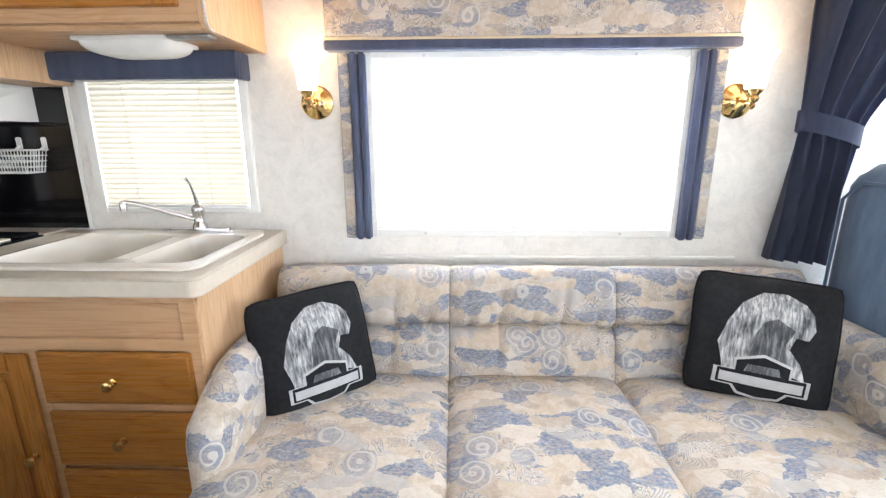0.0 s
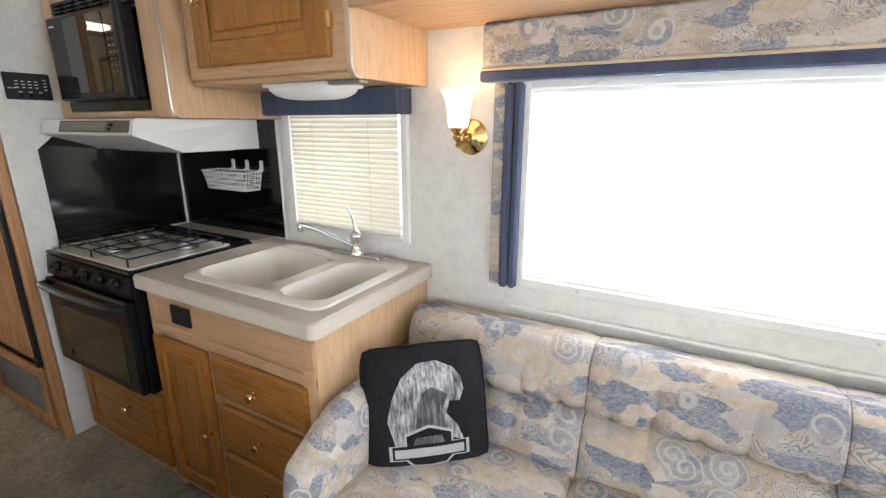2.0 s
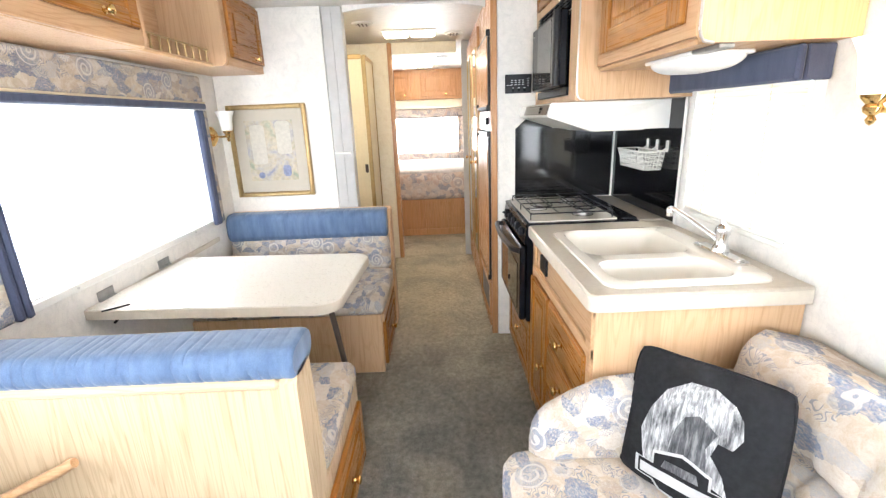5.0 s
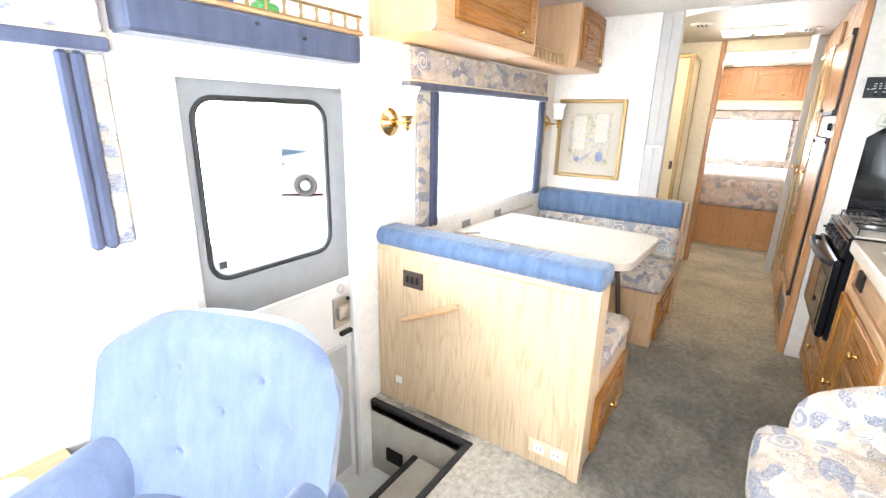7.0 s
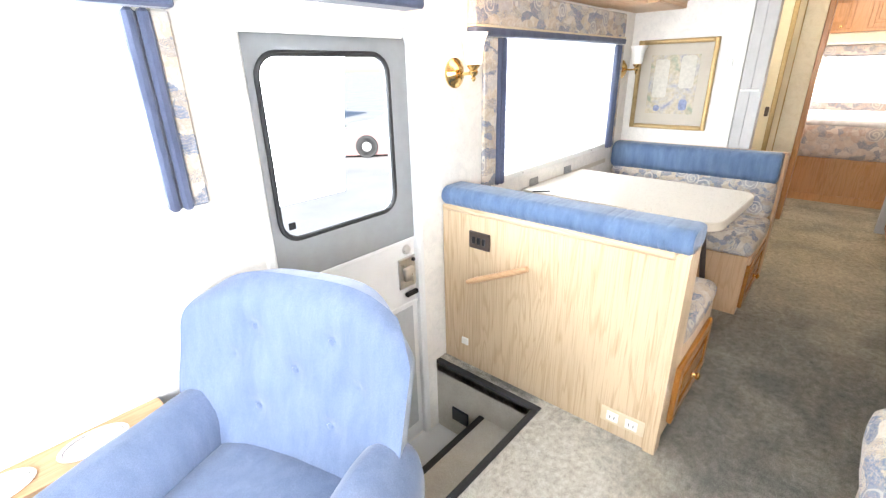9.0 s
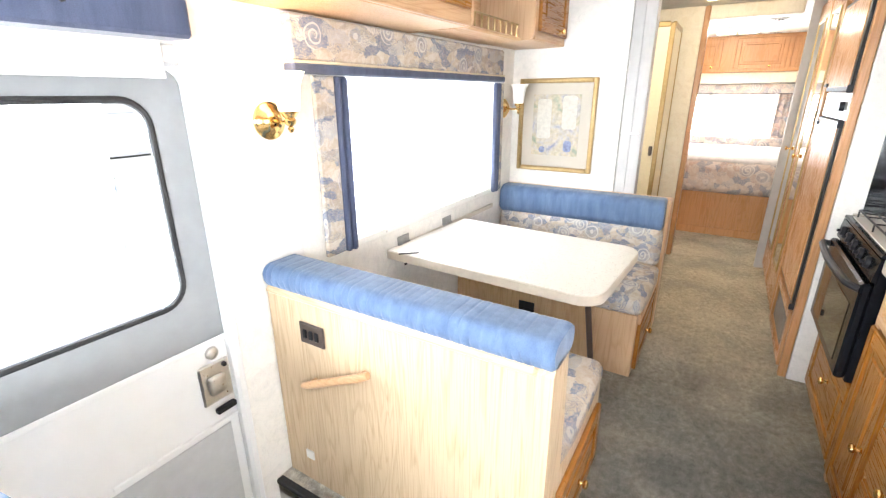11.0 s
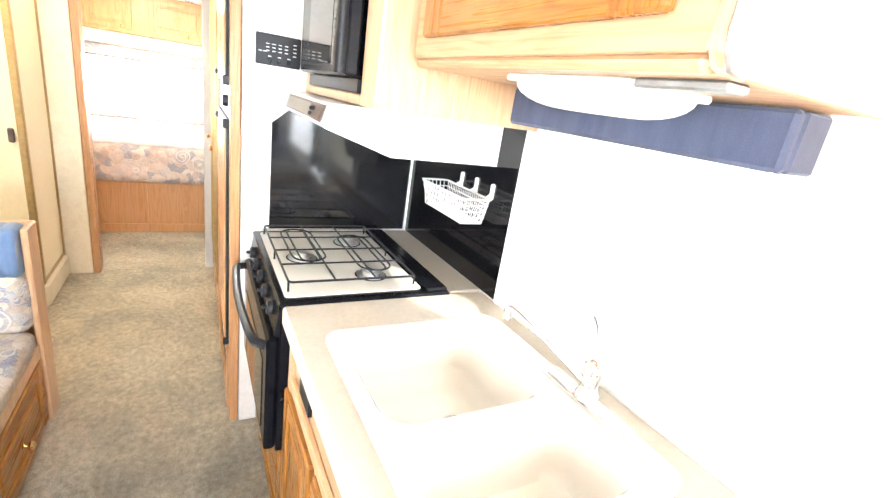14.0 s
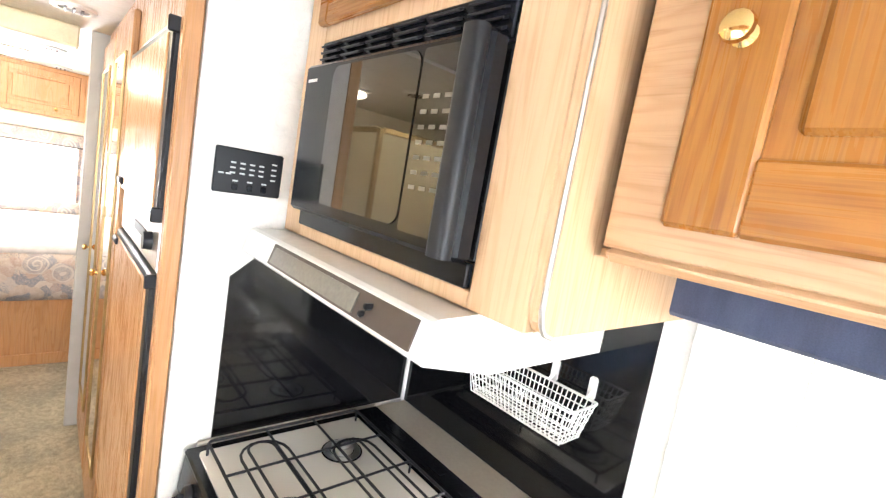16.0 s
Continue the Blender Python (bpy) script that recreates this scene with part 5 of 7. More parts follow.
# front corner: curtain, driver's seat
def curtain():
    c = thing("cab_curtain", (2.05, 2.27, 0.77), "navy cab curtain gathered with a tie-back", "curtain")
    bm = B()
    rows, cols = 30, 60
    g = []
    for j in range(rows + 1):
        z = 0.775 + (1.99 - 0.775) * j / rows
        if z < 1.22:
            k = (1.22 - z) / 0.445
            xl, xr = 1.905 - 0.035 * k, 2.075 - 0.03 * k
            amp = 0.012 + 0.02 * k
        else:
            k = min(1, (z - 1.22) / 0.5)
            xl, xr = 1.905 - 0.01 * k, 2.075 + 0.36 * k ** 1.3
            amp = 0.012 + 0.016 * k
        row = []
        for i in range(cols + 1):
            u = i / cols
            w = math.sin(u * math.tau * 4.5 + 0.6 * math.sin(z * 5)) + 0.4 * math.sin(u * math.tau * 9.7 + 1.3 + z * 3) * min(1, abs(z - 1.22) * 4)
            y = 2.285 - 0.05 * u + amp * w
            row.append(bm.verts.new((xl + (xr - xl) * u, y, z)))
        g.append(row)
    for j in range(rows):
        for i in range(cols):
            bm.faces.new((g[j][i], g[j][i + 1], g[j + 1][i + 1], g[j + 1][i]))
    bmesh.ops.solidify(bm, geom=bm.faces[:], thickness=0.003)
    part("cloth", bm, M_NAVY, c, smooth=True)
    bm = B()
    pts = [(1.985 + 0.103 * math.cos(a), 2.26 + 0.058 * math.sin(a), 1.225 - 0.03 * math.cos(a)) for a in [math.tau * k / 28 for k in range(28)]]
    ring_loft(bm, [[(p[0], p[1], p[2] - 0.032) for p in pts], [(p[0], p[1], p[2] + 0.032) for p in pts]])
    bmesh.ops.solidify(bm, geom=bm.faces[:], thickness=0.005)
    part("tie_back", bm, M_NAVY, c, "navy tie-back band", smooth=True)


curtain()


def driver_seat():
    s = thing("driver_seat", (2.4, 1.98, 0), "slate blue cloth captain's chair by the cab", "car seat")
    bm = B()
    rbox(bm, 2.06, 2.24, 1.74, 2.275, 0.42, 1.11, 0.09, 10, 0.02)
    part("backrest", bm, M_DRIVER, s, smooth=True)
    bm = B()
    rbox(bm, 2.20, 2.80, 1.73, 2.23, 0.30, 0.45, 0.06, 8, 0.02)
    part("seat", bm, M_DRIVER, s, smooth=True)
    bm = B()
    cbox(bm, 2.3, 2.7, 1.82, 2.12, 0.0, 0.31, 0.02)
    part("pedestal", bm, M_BLACKP, s)
    bm = B()
    tube(bm, [(2.053, 1.79, 0.62), (2.053, 1.79, 1.0), (2.056, 1.85, 1.06), (2.056, 2.17, 1.06), (2.053, 2.23, 1.0), (2.053, 2.23, 0.62)], 0.006, 5)
    part("piping", bm, M_DRIVER, s)


driver_seat()
bm = B()
for a, b, c, d in ((2.29, 2.33, 0.84, 1.51), (3.17, 3.21, 0.84, 1.51), (2.33, 3.17, 0.84, 0.87), (2.33, 3.17, 1.48, 1.51), (2.33, 3.17, 1.215, 1.245)):
    cbox(bm, a, b, W - 0.004, W + 0.08, c, d, 0.004)
fr = solo("window_5", bm, M_BLACKP, (2.75, W, 0.85), "black framed sliding cab side window", "window", "structure")
bm = B()
cbox(bm, 2.33, 3.17, W + 0.05, W + 0.054, 0.87, 1.48, 0)
g = part("pane", bm, M_GLASS, fr)
g.visible_shadow = False

# ---- dinette ----
def gathered(bm, x0, x1, y0, y1, z0, z1, r, folds, amp, n=64):
    """A padded bolster that runs along y, gathered in small folds across."""
    ring = []
    for p in round_rect(x0, x1, z0, z1, r, 6):
        ring.append(p)
    cx, cz = (x0 + x1) / 2, (z0 + z1) / 2
    loops = []
    for k in range(n + 1):
        v = k / n
        y = y0 + (y1 - y0) * v
        end = min(1.0, 0.35 + 0.65 * math.sin(min(1, min(v, 1 - v) * n / 4) * math.pi / 2))
        L = []
        for i, (x, z) in enumerate(ring):
            drift = 3.2 * noise.noise(Vector((v * 9, 0.4, i * 0.03)))
            deep = max(0.0, 0.45 + 0.9 * noise.noise(Vector((v * 15, i * 0.10, 3.0))))
            crease = (1 - abs(math.sin(v * folds * math.pi + 0.10 * i + drift))) ** 3
            w = 1 - amp * 4.5 * deep * crease + amp * 0.8 * noise.noise(Vector((v * 27, i * 0.12, 0.0)))
            L.append((cx + (x - cx) * (0.9 + 0.1 * end) * w, y, cz + (z - cz) * (0.8 + 0.2 * end) * w))
        loops.append(L)
    R = ring_loft(bm, loops)
    bm.faces.new(R[0])
    bm.faces.new(R[-1][::-1])
    return bm


def dinette_bench_front():
    b = thing("dinette_bench", (0.0, 0.5, 0), "pale oak dinette bench backing onto the entry steps", "bench", "dinette benches")
    bm = B()
    cbox(bm, 0.268, 0.31, 0.004, 0.955, 0.0, 0.760, 0.003)
    part("back_panel", bm, M_ASH, b, "pale oak grain panel")
    bm = B()
    prism(bm, [(0.262, 0.0), (0.318, 0.0), (0.318, 0.762), (0.300, 0.785), (0.205, 0.785), (0.185, 0.46), (0.185, 0.36), (0.262, 0.36)], "y", 0.955, 0.995)
    part("end_post", bm, M_ASH, b, "rounded oak end post")
    bm = B()
    cbox(bm, 0.262, 0.319, 0.004, 0.955, 0.746, 0.773, 0.010)
    part("top_cap", bm, M_ASHY, b)
    bm = B()
    cbox(bm, -0.345, 0.262, 0.004, 0.985, 0.0, 0.352, 0.003)
    base = part("base", bm, M_ASH, b)
    panel_door(b, Face("+y", 0.985), -0.315, 0.165, 0.035, 0.285, M_DOORX, (-0.05, 0.145), name="drawer_door")
    bm = B()
    rbox(bm, -0.36, 0.16, 0.01, 0.985, 0.345, 0.445, 0.035, 10, 0.012, 0.004)
    part("seat_cushion", bm, M_FLORAL, b, smooth=True)
    bm = B()
    rbox(bm, 0.125, 0.262, 0.01, 0.95, 0.44, 0.758, 0.04, 8, 0.012, 0.004)
    part("back_cushion", bm, M_FLORALB, b, smooth=True)
    bm = B()
    gathered(bm, 0.165, 0.328, 0.01, 0.995, 0.768, 0.850, 0.038, 34, 0.013, 340)
    part("bolster", bm, M_BLUE, b, "gathered blue velvet bolster", smooth=True)


dinette_bench_front()


def dinette_bench_rear():
    b = thing("dinette_bench", (-1.35, 0.5, 0), "oak dinette bench with floral cushions by the partition", "bench", "dinette benches")
    bm = B()
    cbox(bm, -1.702, -0.985, 0.004, 1.01, 0.0, 0.345, 0.003)
    part("base", bm, M_OAK, b)
    bm = B()
    cbox(bm, -1.704, -1.66, 0.004, 1.03, 0.345, 0.80, 0.006)
    cbox(bm, -1.704, -1.585, 1.012, 1.032, 0.0, 0.80, 0.006)
    cbox(bm, -1.584, -0.99, 1.011, 1.026, 0.30, 0.352, 0.004)
    part("frame", bm, M_OAK, b)
    panel_door(b, Face("+y", 1.01), -1.56, -1.02, 0.03, 0.29, M_DOORX, (-1.27, 0.145), name="drawer_door")
    bm = B()
    cbox(bm, -0.984, -0.978, 0.40, 0.49, 0.23, 0.29, 0.002)
    part("vent", bm, M_BLACKP, b, "black heater vent")
    bm = B()
    rbox(bm, -1.56, -0.975, 0.01, 1.025, 0.345, 0.43, 0.03, 10, 0.012, 0.004)
    part("seat_cushion", bm, M_FLORALB, b, smooth=True)
    bm = B()
    rbox(bm, -1.66, -1.545, 0.01, 1.008, 0.41, 0.64, 0.035, 10, 0.012, 0.004)
    part("back_cushion", bm, M_FLORALB, b, smooth=True)
    bm = B()
    gathered(bm, -1.695, -1.535, 0.008, 1.008, 0.625, 0.805, 0.05, 28, 0.012, 300)
    part("bolster", bm, M_BLUE, b, "gathered blue velvet bolster", smooth=True)


dinette_bench_rear()


def dinette_table():
    cx, cy = -0.645, 0.49
    t = new("dinette_table")
    t.matrix_world = pose(cx, cy, 0, 0, 0, -3.0)
    BASE[t.name] = Vector((0, 0, 0))
    tagged(t, "cream laminate dinette table hinged to the wall", "table")
    bm = B()
    out = round_rect(-0.335, 0.335, -0.475, 0.485, (0.09, 0.09, 0.012, 0.012), 8)
    prism(bm, out, "z", 0.664, 0.699)
    part("edge_band", bm, M_TEDGE, t, "beige edge band")
    bm = B()
    prism(bm, round_rect(-0.331, 0.331, -0.471, 0.481, (0.087, 0.087, 0.012, 0.012), 8), "z", 0.6992, 0.7025)
    part("tabletop", bm, M_TABLE, t, "glossy cream tabletop")
    bm = B()
    tube(bm, [(0.06, 0.36, 0.66), (0.045, 0.40, 0.33), (0.03, 0.44, 0.0)], 0.013, 10)
    part("leg", bm, M_BROWNP, t, "folding brown metal leg", smooth=True)
    bm = B()
    cbox(bm, 0.00, 0.12, 0.32, 0.38, 0.652, 0.664, 0.002)
    part("leg_bracket", bm, M_STEEL, t)
    bm = B()
    tube(bm, [(0.22, -0.40, 0.655), (0.22, -0.46, 0.60)], 0.006, 6)
    tube(bm, [(0.26, -0.40, 0.655), (0.18, -0.45, 0.62)], 0.005, 6)
    part("wall_brace", bm, M_BLACKP, t)


dinette_table()
bm = B()
cbox(bm, -1.43, -0.35, 0.001, 0.012, 0.676, 0.702, 0.002)
h = solo("table_wall_rail", bm, M_TEDGE, (-0.9, 0.0, 0.676), "cream wall rail with steel hinges for the table", "rail")
for hx in (-0.46, -0.86):
    bm = B()
    cbox(bm, hx - 0.045, hx + 0.045, 0.003, 0.008, 0.703, 0.742, 0.002)
    hp = part("hinge", bm, M_DULL, h, "steel hinge plate")
    bm = B()
    tube(bm, [(hx - 0.045, 0.010, 0.704), (hx + 0.045, 0.010, 0.704)], 0.005, 8)
    part("pin", bm, M_DULL, hp, smooth=True)
bm = B()
tube(bm, [(-0.372, 0.154, 0.7065), (-0.312, 0.088, 0.7065)], [0.003, 0.0035], 6)
solo("pen", bm, M_BLACKP, (-0.34, 0.12, 0.703), "black pen lying on the dinette table", "pen", smooth=True)

# fittings on the bench back
g = thing("switch_plate", (0.311, 0.205, 0.605), "brown plastic three-switch plate on the bench back", "switch")
bm = B()
cbox(bm, 0.311, 0.319, 0.155, 0.262, 0.606, 0.682, 0.006)
part("plate", bm, M_BROWNP, g)
for k in range(3):
    bm = B()
    cbox(bm, 0.317, 0.325, 0.174 + 0.026 * k, 0.190 + 0.026 * k, 0.628, 0.660, 0.003)
    part("rocker_switch", bm, M_BLACKP, g)
g = thing("power_outlet", (0.311, 0.87, 0.055), "ivory double power outlet low on the bench back", "outlet")
bm = B()
cbox(bm, 0.311, 0.317, 0.79, 0.95, 0.052, 0.118, 0.004)
part("plate", bm, M_PIPING, g)
for y in (0.835, 0.905):
    bm = B()
    cbox(bm, 0.316, 0.3205, y - 0.022, y + 0.022, 0.064, 0.106, 0.004)
    s = part("socket", bm, M_PLASTIC, g)
    for dy in (-0.008, 0.008):
        bm = B()
        cbox(bm, 0.3203, 0.3212, y + dy - 0.0015, y + dy + 0.0015, 0.078, 0.090, 0.0003)
        part("slot", bm, M_BLACKP, s)
bm = B()
cbox(bm, 0.311, 0.318, 0.109, 0.149, 0.108, 0.146, 0.004)
solo("phone_jack", bm, M_PLASTIC, (0.311, 0.13, 0.108), "small white jack plate on the bench back", "outlet")
g = thing("grab_bar", (0.311, 0.34, 0.45), "slanted varnished wooden grab bar", "handle")
bm = B()
tube(bm, [(0.338, 0.165, 0.452), (0.345, 0.20, 0.470), (0.345, 0.42, 0.575), (0.338, 0.455, 0.592)], [0.010, 0.013, 0.014, 0.012], 10)
part("bar", bm, M_OAKY, g, smooth=True)
for y, z in ((0.20, 0.470), (0.42, 0.575)):
    bm = B()
    tube(bm, [(0.311, y, z), (0.345, y, z)], 0.009, 8)
    part("post", bm, M_OAKY, g, smooth=True)

# overhead cabinets over the dinette
g = thing("overhead_cabinet", (-0.08, 0.16, 1.615), "light oak overhead cabinet above the dinette window", "cabinet")
bm = B()
prism(bm, [(0.003, 1.618), (0.003, TOP - 0.003), (0.318, TOP - 0.003), (0.318, 1.65), (0.312, 1.63), (0.295, 1.618)], "x", 0.312, 0.33)
prism(bm, [(0.003, 1.618), (0.003, TOP - 0.003), (0.318, TOP - 0.003), (0.318, 1.65), (0.312, 1.63), (0.295, 1.618)], "x", -0.55, -0.532)
cbox(bm, -0.531, 0.311, 0.003, 0.30, 1.62, 1.632, 0.002)
part("carcass", bm, M_OAK, g)
bm = B()
f = Face("+y", 0.318)
f.box(bm, -0.531, 0.311, 1.622, TOP - 0.003, -0.018, 0.0, 0.003)
part("face_frame", bm, M_OAKX, g)
panel_door(g, f, -0.50, 0.21, 1.675, 1.98, M_DOORX, (-0.32, 1.70), arch=True, mat_panel=M_DOORX)
bm = B()
tube(bm, [(0.331, 0.319, 1.66), (0.331, 0.313, 1.63), (0.331, 0.295, 1.617)], 0.003, 6)
part("edge_trim", bm, M_STEEL, g)
g = thing("open_shelf", (-0.86, 0.12, 1.63), "open oak shelf niche with gold gallery rail", "shelf")
bm = B()
cbox(bm, -1.199, -0.552, 0.003, 0.25, 1.628, 1.645, 0.005)
cbox(bm, -1.199, -0.552, 0.003, 0.014, 1.646, TOP - 0.003, 0.001)
part("shelf_board", bm, M_OAKX, g)
bm = B()
tube(bm, [(-1.19, 0.235, 1.705), (-0.56, 0.235, 1.705)], 0.004, 6)
rail = part("rail", bm, M_GOLD, g, "gold gallery rail", smooth=True)
sp = mesh_of("spindle", lathe(B(), [(0.004, 0), (0.006, 0.012), (0.003, 0.03), (0.006, 0.048), (0.004, 0.06), (0, 0.06)], Matrix.Identity(4), 8), M_GOLD, smooth=True)
for k in range(10):
    shared("spindle", sp, rail, pose(-1.17 + 0.065 * k, 0.235, 1.645))
g = thing("overhead_cabinet", (-1.45, 0.16, 1.63), "small oak overhead cabinet in the dinette corner", "cabinet")
bm = B()
prism(bm, [(0.003, 1.632), (0.003, TOP - 0.003), (0.318, TOP - 0.003), (0.318, 1.665), (0.312, 1.645), (0.295, 1.632)], "x", -1.218, -1.20)
cbox(bm, -1.705, -1.219, 0.003, 0.30, 1.634, 1.646, 0.002)
part("carcass", bm, M_OAK, g)
bm = B()
f.box(bm, -1.705, -1.219, 1.636, TOP - 0.003, -0.018, 0.0, 0.003)
part("face_frame", bm, M_OAKX, g)
panel_door(g, f, -1.685, -1.25, 1.675, 1.98, M_DOORX, (-1.55, 1.70), arch=True, mat_panel=M_DOORX)

# partition behind the dinette, picture, folding door
bm = B()
cbox(bm, -1.75, -1.708, 0.0, 0.69, 0.0, TOP - 0.001, 0.002)
solo("partition", bm, M_WALL, (-1.73, 0.35, 0), "off-white vinyl partition behind the dinette", "wall", "structure")
g = thing("folding_door", (-1.74, 0.75, 0), "pale grey accordion door folded against the partition", "door")
for k in range(2):
    bm = B()
    y = 0.694 + 0.060 * k
    cbox(bm, -1.80, -1.708 + 0.002 * (k % 2), y, y + 0.059, 0.01, TOP - 0.006, 0.002)
    part("slat", bm, M_GREYWALL, g)
bm = B()
cbox(bm, -1.704, -1.695, 0.70, 0.80, 1.145, 1.158, 0.003)
part("latch", bm, M_PLASTIC, g)


def picture():
    y0, y1, z0, z1 = 0.055, 0.545, 0.895, 1.462
    p = thing("framed_picture", (-1.706, 0.3, z0), "gold-framed pastel print in a cream mat", "picture")
    bm = B()
    w = 0.028
    f = Face("+x", -1.707)
    for a, b, c, d in ((y0, y0 + w, z0, z1), (y1 - w, y1, z0, z1), (y0 + w, y1 - w, z0, z0 + w), (y0 + w, y1 - w, z1 - w, z1)):
        f.box(bm, a, b, c, d, 0.0, 0.020, 0.004)
        f.box(bm, a + 0.006, b - 0.006, c + 0.006, d - 0.006, 0.018, 0.024, 0.003)
    part("frame", bm, M_GOLD, p, "gold moulded frame")
    bm = B()
    f.box(bm, y0 + w, y1 - w, z0 + w, z1 - w, 0.0, 0.006, 0.001)
    part("mat", bm, M_PAPER, p, "cream mat board")
    n = Nodes("pastel_print", 0.7)
    big = n.noise(n.tc, 9, 4, 0.6, 0.8)
    c = n.ramp(big, [(0.28, (0.16, 0.18, 0.29)), (0.42, (0.36, 0.34, 0.32)), (0.55, (0.42, 0.36, 0.26)), (0.68, (0.22, 0.27, 0.20)), (0.8, (0.36, 0.22, 0.18))])
    n.color(n.mix(0.35, c, n.ramp(n.noise(n.tc, 45, 4), [(0.3, 0.35), (0.7, 0.85)]), 'OVERLAY'))
    bm = B()
    f.box(bm, y0 + 0.095, y1 - 0.095, z0 + 0.10, z1 - 0.095, 0.004, 0.0075, 0.0005)
    art = part("print", bm, n.m, p, "soft pastel garden print")
    blues = plain("print_blue", (0.19, 0.22, 0.35), 0.7, 0, 0.3, 60)
    pale = plain("print_pale", (0.50, 0.48, 0.42), 0.7, 0, 0.1, 60)
    for a, b, c, d, m in ((0.34, 0.43, 1.16, 1.36, pale), (0.18, 0.27, 1.10, 1.34, pale), (0.36, 0.41, 1.02, 1.09, blues), (0.20, 0.24, 1.01, 1.05, blues)):
        bm = B()
        prism(bm, round_rect(a, b, c, d, 0.018, 3), "x", -1.6996, -1.6990)
        part("print_shape", bm, m, art)


picture()
bm = B()
cbox(bm, -1.707, -1.700, 0.600, 0.632, 1.285, 1.332, 0.003)
solo("light_switch", bm, M_PLASTIC, (-1.705, 0.616, 1.285), "small white light switch on the partition", "switch")


# curved header where the hallway begins
bm = B()
head = [(0.0 + 1.69 * k / 24, TOP - 0.012 - 0.03 * abs(2 * k / 24 - 1) ** 3) for k in range(25)]
prism(bm, [(1.69, TOP - 0.001), (0.0, TOP - 0.001)] + head, "x", -1.745, -1.715)
for v in bm.verts:
    v.co.y = 0.82 + v.co.y * (0.87 / 1.69)
solo("hall_header", bm, M_WALL, (-1.73, 1.2, TOP), "off-white curved header over the hallway", "trim", "structure")


# ---- entry door and steps ----
DY = -0.020
d1 = thing("door_1", (0.78, DY, -0.39), "entry door, grey window panel over white skin", "door", "", "structure")
bm = B()
outer = [(p[0], p[1]) for p in round_rect(0.468, 1.092, 0.655, 1.44, (0.05, 0.05, 0.002, 0.002))]
inner = [(p[0], p[1]) for p in round_rect(0.556, 1.056, 0.800, 1.366, 0.07)]
ring_loft(bm, [[(x, DY - 0.03, z) for x, z in inner], [(x, DY - 0.03, z) for x, z in outer], [(x, DY, z) for x, z in outer], [(x, DY + 0.003, z) for x, z in [(0.806 + (q[0] - 0.806) * 1.05, 1.083 + (q[1] - 1.083) * 1.05) for q in inner]], [(x, DY - 0.006, z) for x, z in inner], [(x, DY - 0.03, z) for x, z in inner]])
part("window_panel", bm, M_DOORGREY, d1, "grey moulded plastic panel", smooth=True)
bm = B()
tube(bm, [(x, DY - 0.002, z) for x, z in round_rect(0.559, 1.053, 0.803, 1.363, 0.067)], 0.009, 8, True)
part("gasket", bm, M_RUBBER, d1, "black rubber window gasket", smooth=True)
bm = B()
prism(bm, inner, "y", DY - 0.020, DY - 0.016)
gl = part("pane", bm, M_GLASS, d1, "clear door glass")
gl.visible_shadow = False
bm = B()
cbox(bm, 0.995, 1.02, DY - 0.014, DY - 0.010, 0.835, 0.858, 0.001)
part("sticker", bm, M_RUBBER, d1, "small dark sticker on the glass")
bm = B()
cbox(bm, 0.468, 1.092, DY - 0.03, DY, -0.385, 0.654, 0.003)
part("skin", bm, M_DOORWHITE, d1, "white door skin")
bm = B()
cbox(bm, 0.50, 1.06, DY + 0.001, DY + 0.005, -0.30, 0.345, 0.003)
part("lower_panel", bm, plain("pale_grey_panel", (0.46, 0.47, 0.475), 0.45, 0, 0.05, 20, 0.1), d1, "light grey kick panel")
bm = B()
cbox(bm, 0.468, 1.092, DY, DY + 0.008, 0.645, 0.662, 0.003)
cbox(bm, 0.468, 0.85, DY, DY + 0.008, 0.356, 0.372, 0.003)
part("rail", bm, M_DOORWHITE, d1)
bm = B()
cbox(bm, 0.476, 0.575, DY + 0.001, DY + 0.012, 0.445, 0.585, 0.006)
lk = part("lock_plate", bm, M_STEEL, d1, "stamped steel lock plate")
bm = B()
rbox(bm, 0.50, 0.556, DY + 0.008, DY + 0.03, 0.48, 0.545, 0.012, 5)
part("lock_paddle", bm, M_STEEL, lk, smooth=True)
for x0, x1, z0, z1 in ((0.488, 0.502, 0.56, 0.575), (0.478, 0.545, 0.405, 0.425)):
    bm = B()
    cbox(bm, x0, x1, DY + 0.004, DY + 0.025, z0, z1, 0.004)
    part("lever", bm, M_BLACKP, lk, "black release lever")
bm = B()
lathe(bm, [(0.021, 0), (0.019, 0.010), (0.011, 0.014), (0, 0.014)], Face("+y", DY).out(0.52, 0.615, 0.0), 16)
part("deadbolt", bm, M_STEEL, d1, "round steel deadbolt", smooth=True)
bm = B()
for a, b, c, d in ((0.43, 0.4665, -0.40, 1.50), (1.0935, 1.135, -0.40, 1.50), (0.4665, 1.0935, 1.442, 1.50)):
    cbox(bm, a, b, DY - 0.06, 0.006, c, d, 0.010)
solo("door_frame", bm, M_DOORWHITE, (0.78, 0, -0.4), "white moulded entry door frame", "trim", "structure")
g = thing("roller_shade", (0.80, 0.03, 1.42), "white roller shade rolled up over the door", "shade")
bm = B()
cbox(bm, 0.515, 1.11, 0.010, 0.014, 1.425, 1.515, 0.001)
part("cloth", bm, M_PLASTIC, g)
bm = B()
cbox(bm, 0.515, 1.11, 0.008, 0.018, 1.412, 1.426, 0.003)
part("hem_bar", bm, M_PLASTIC, g)

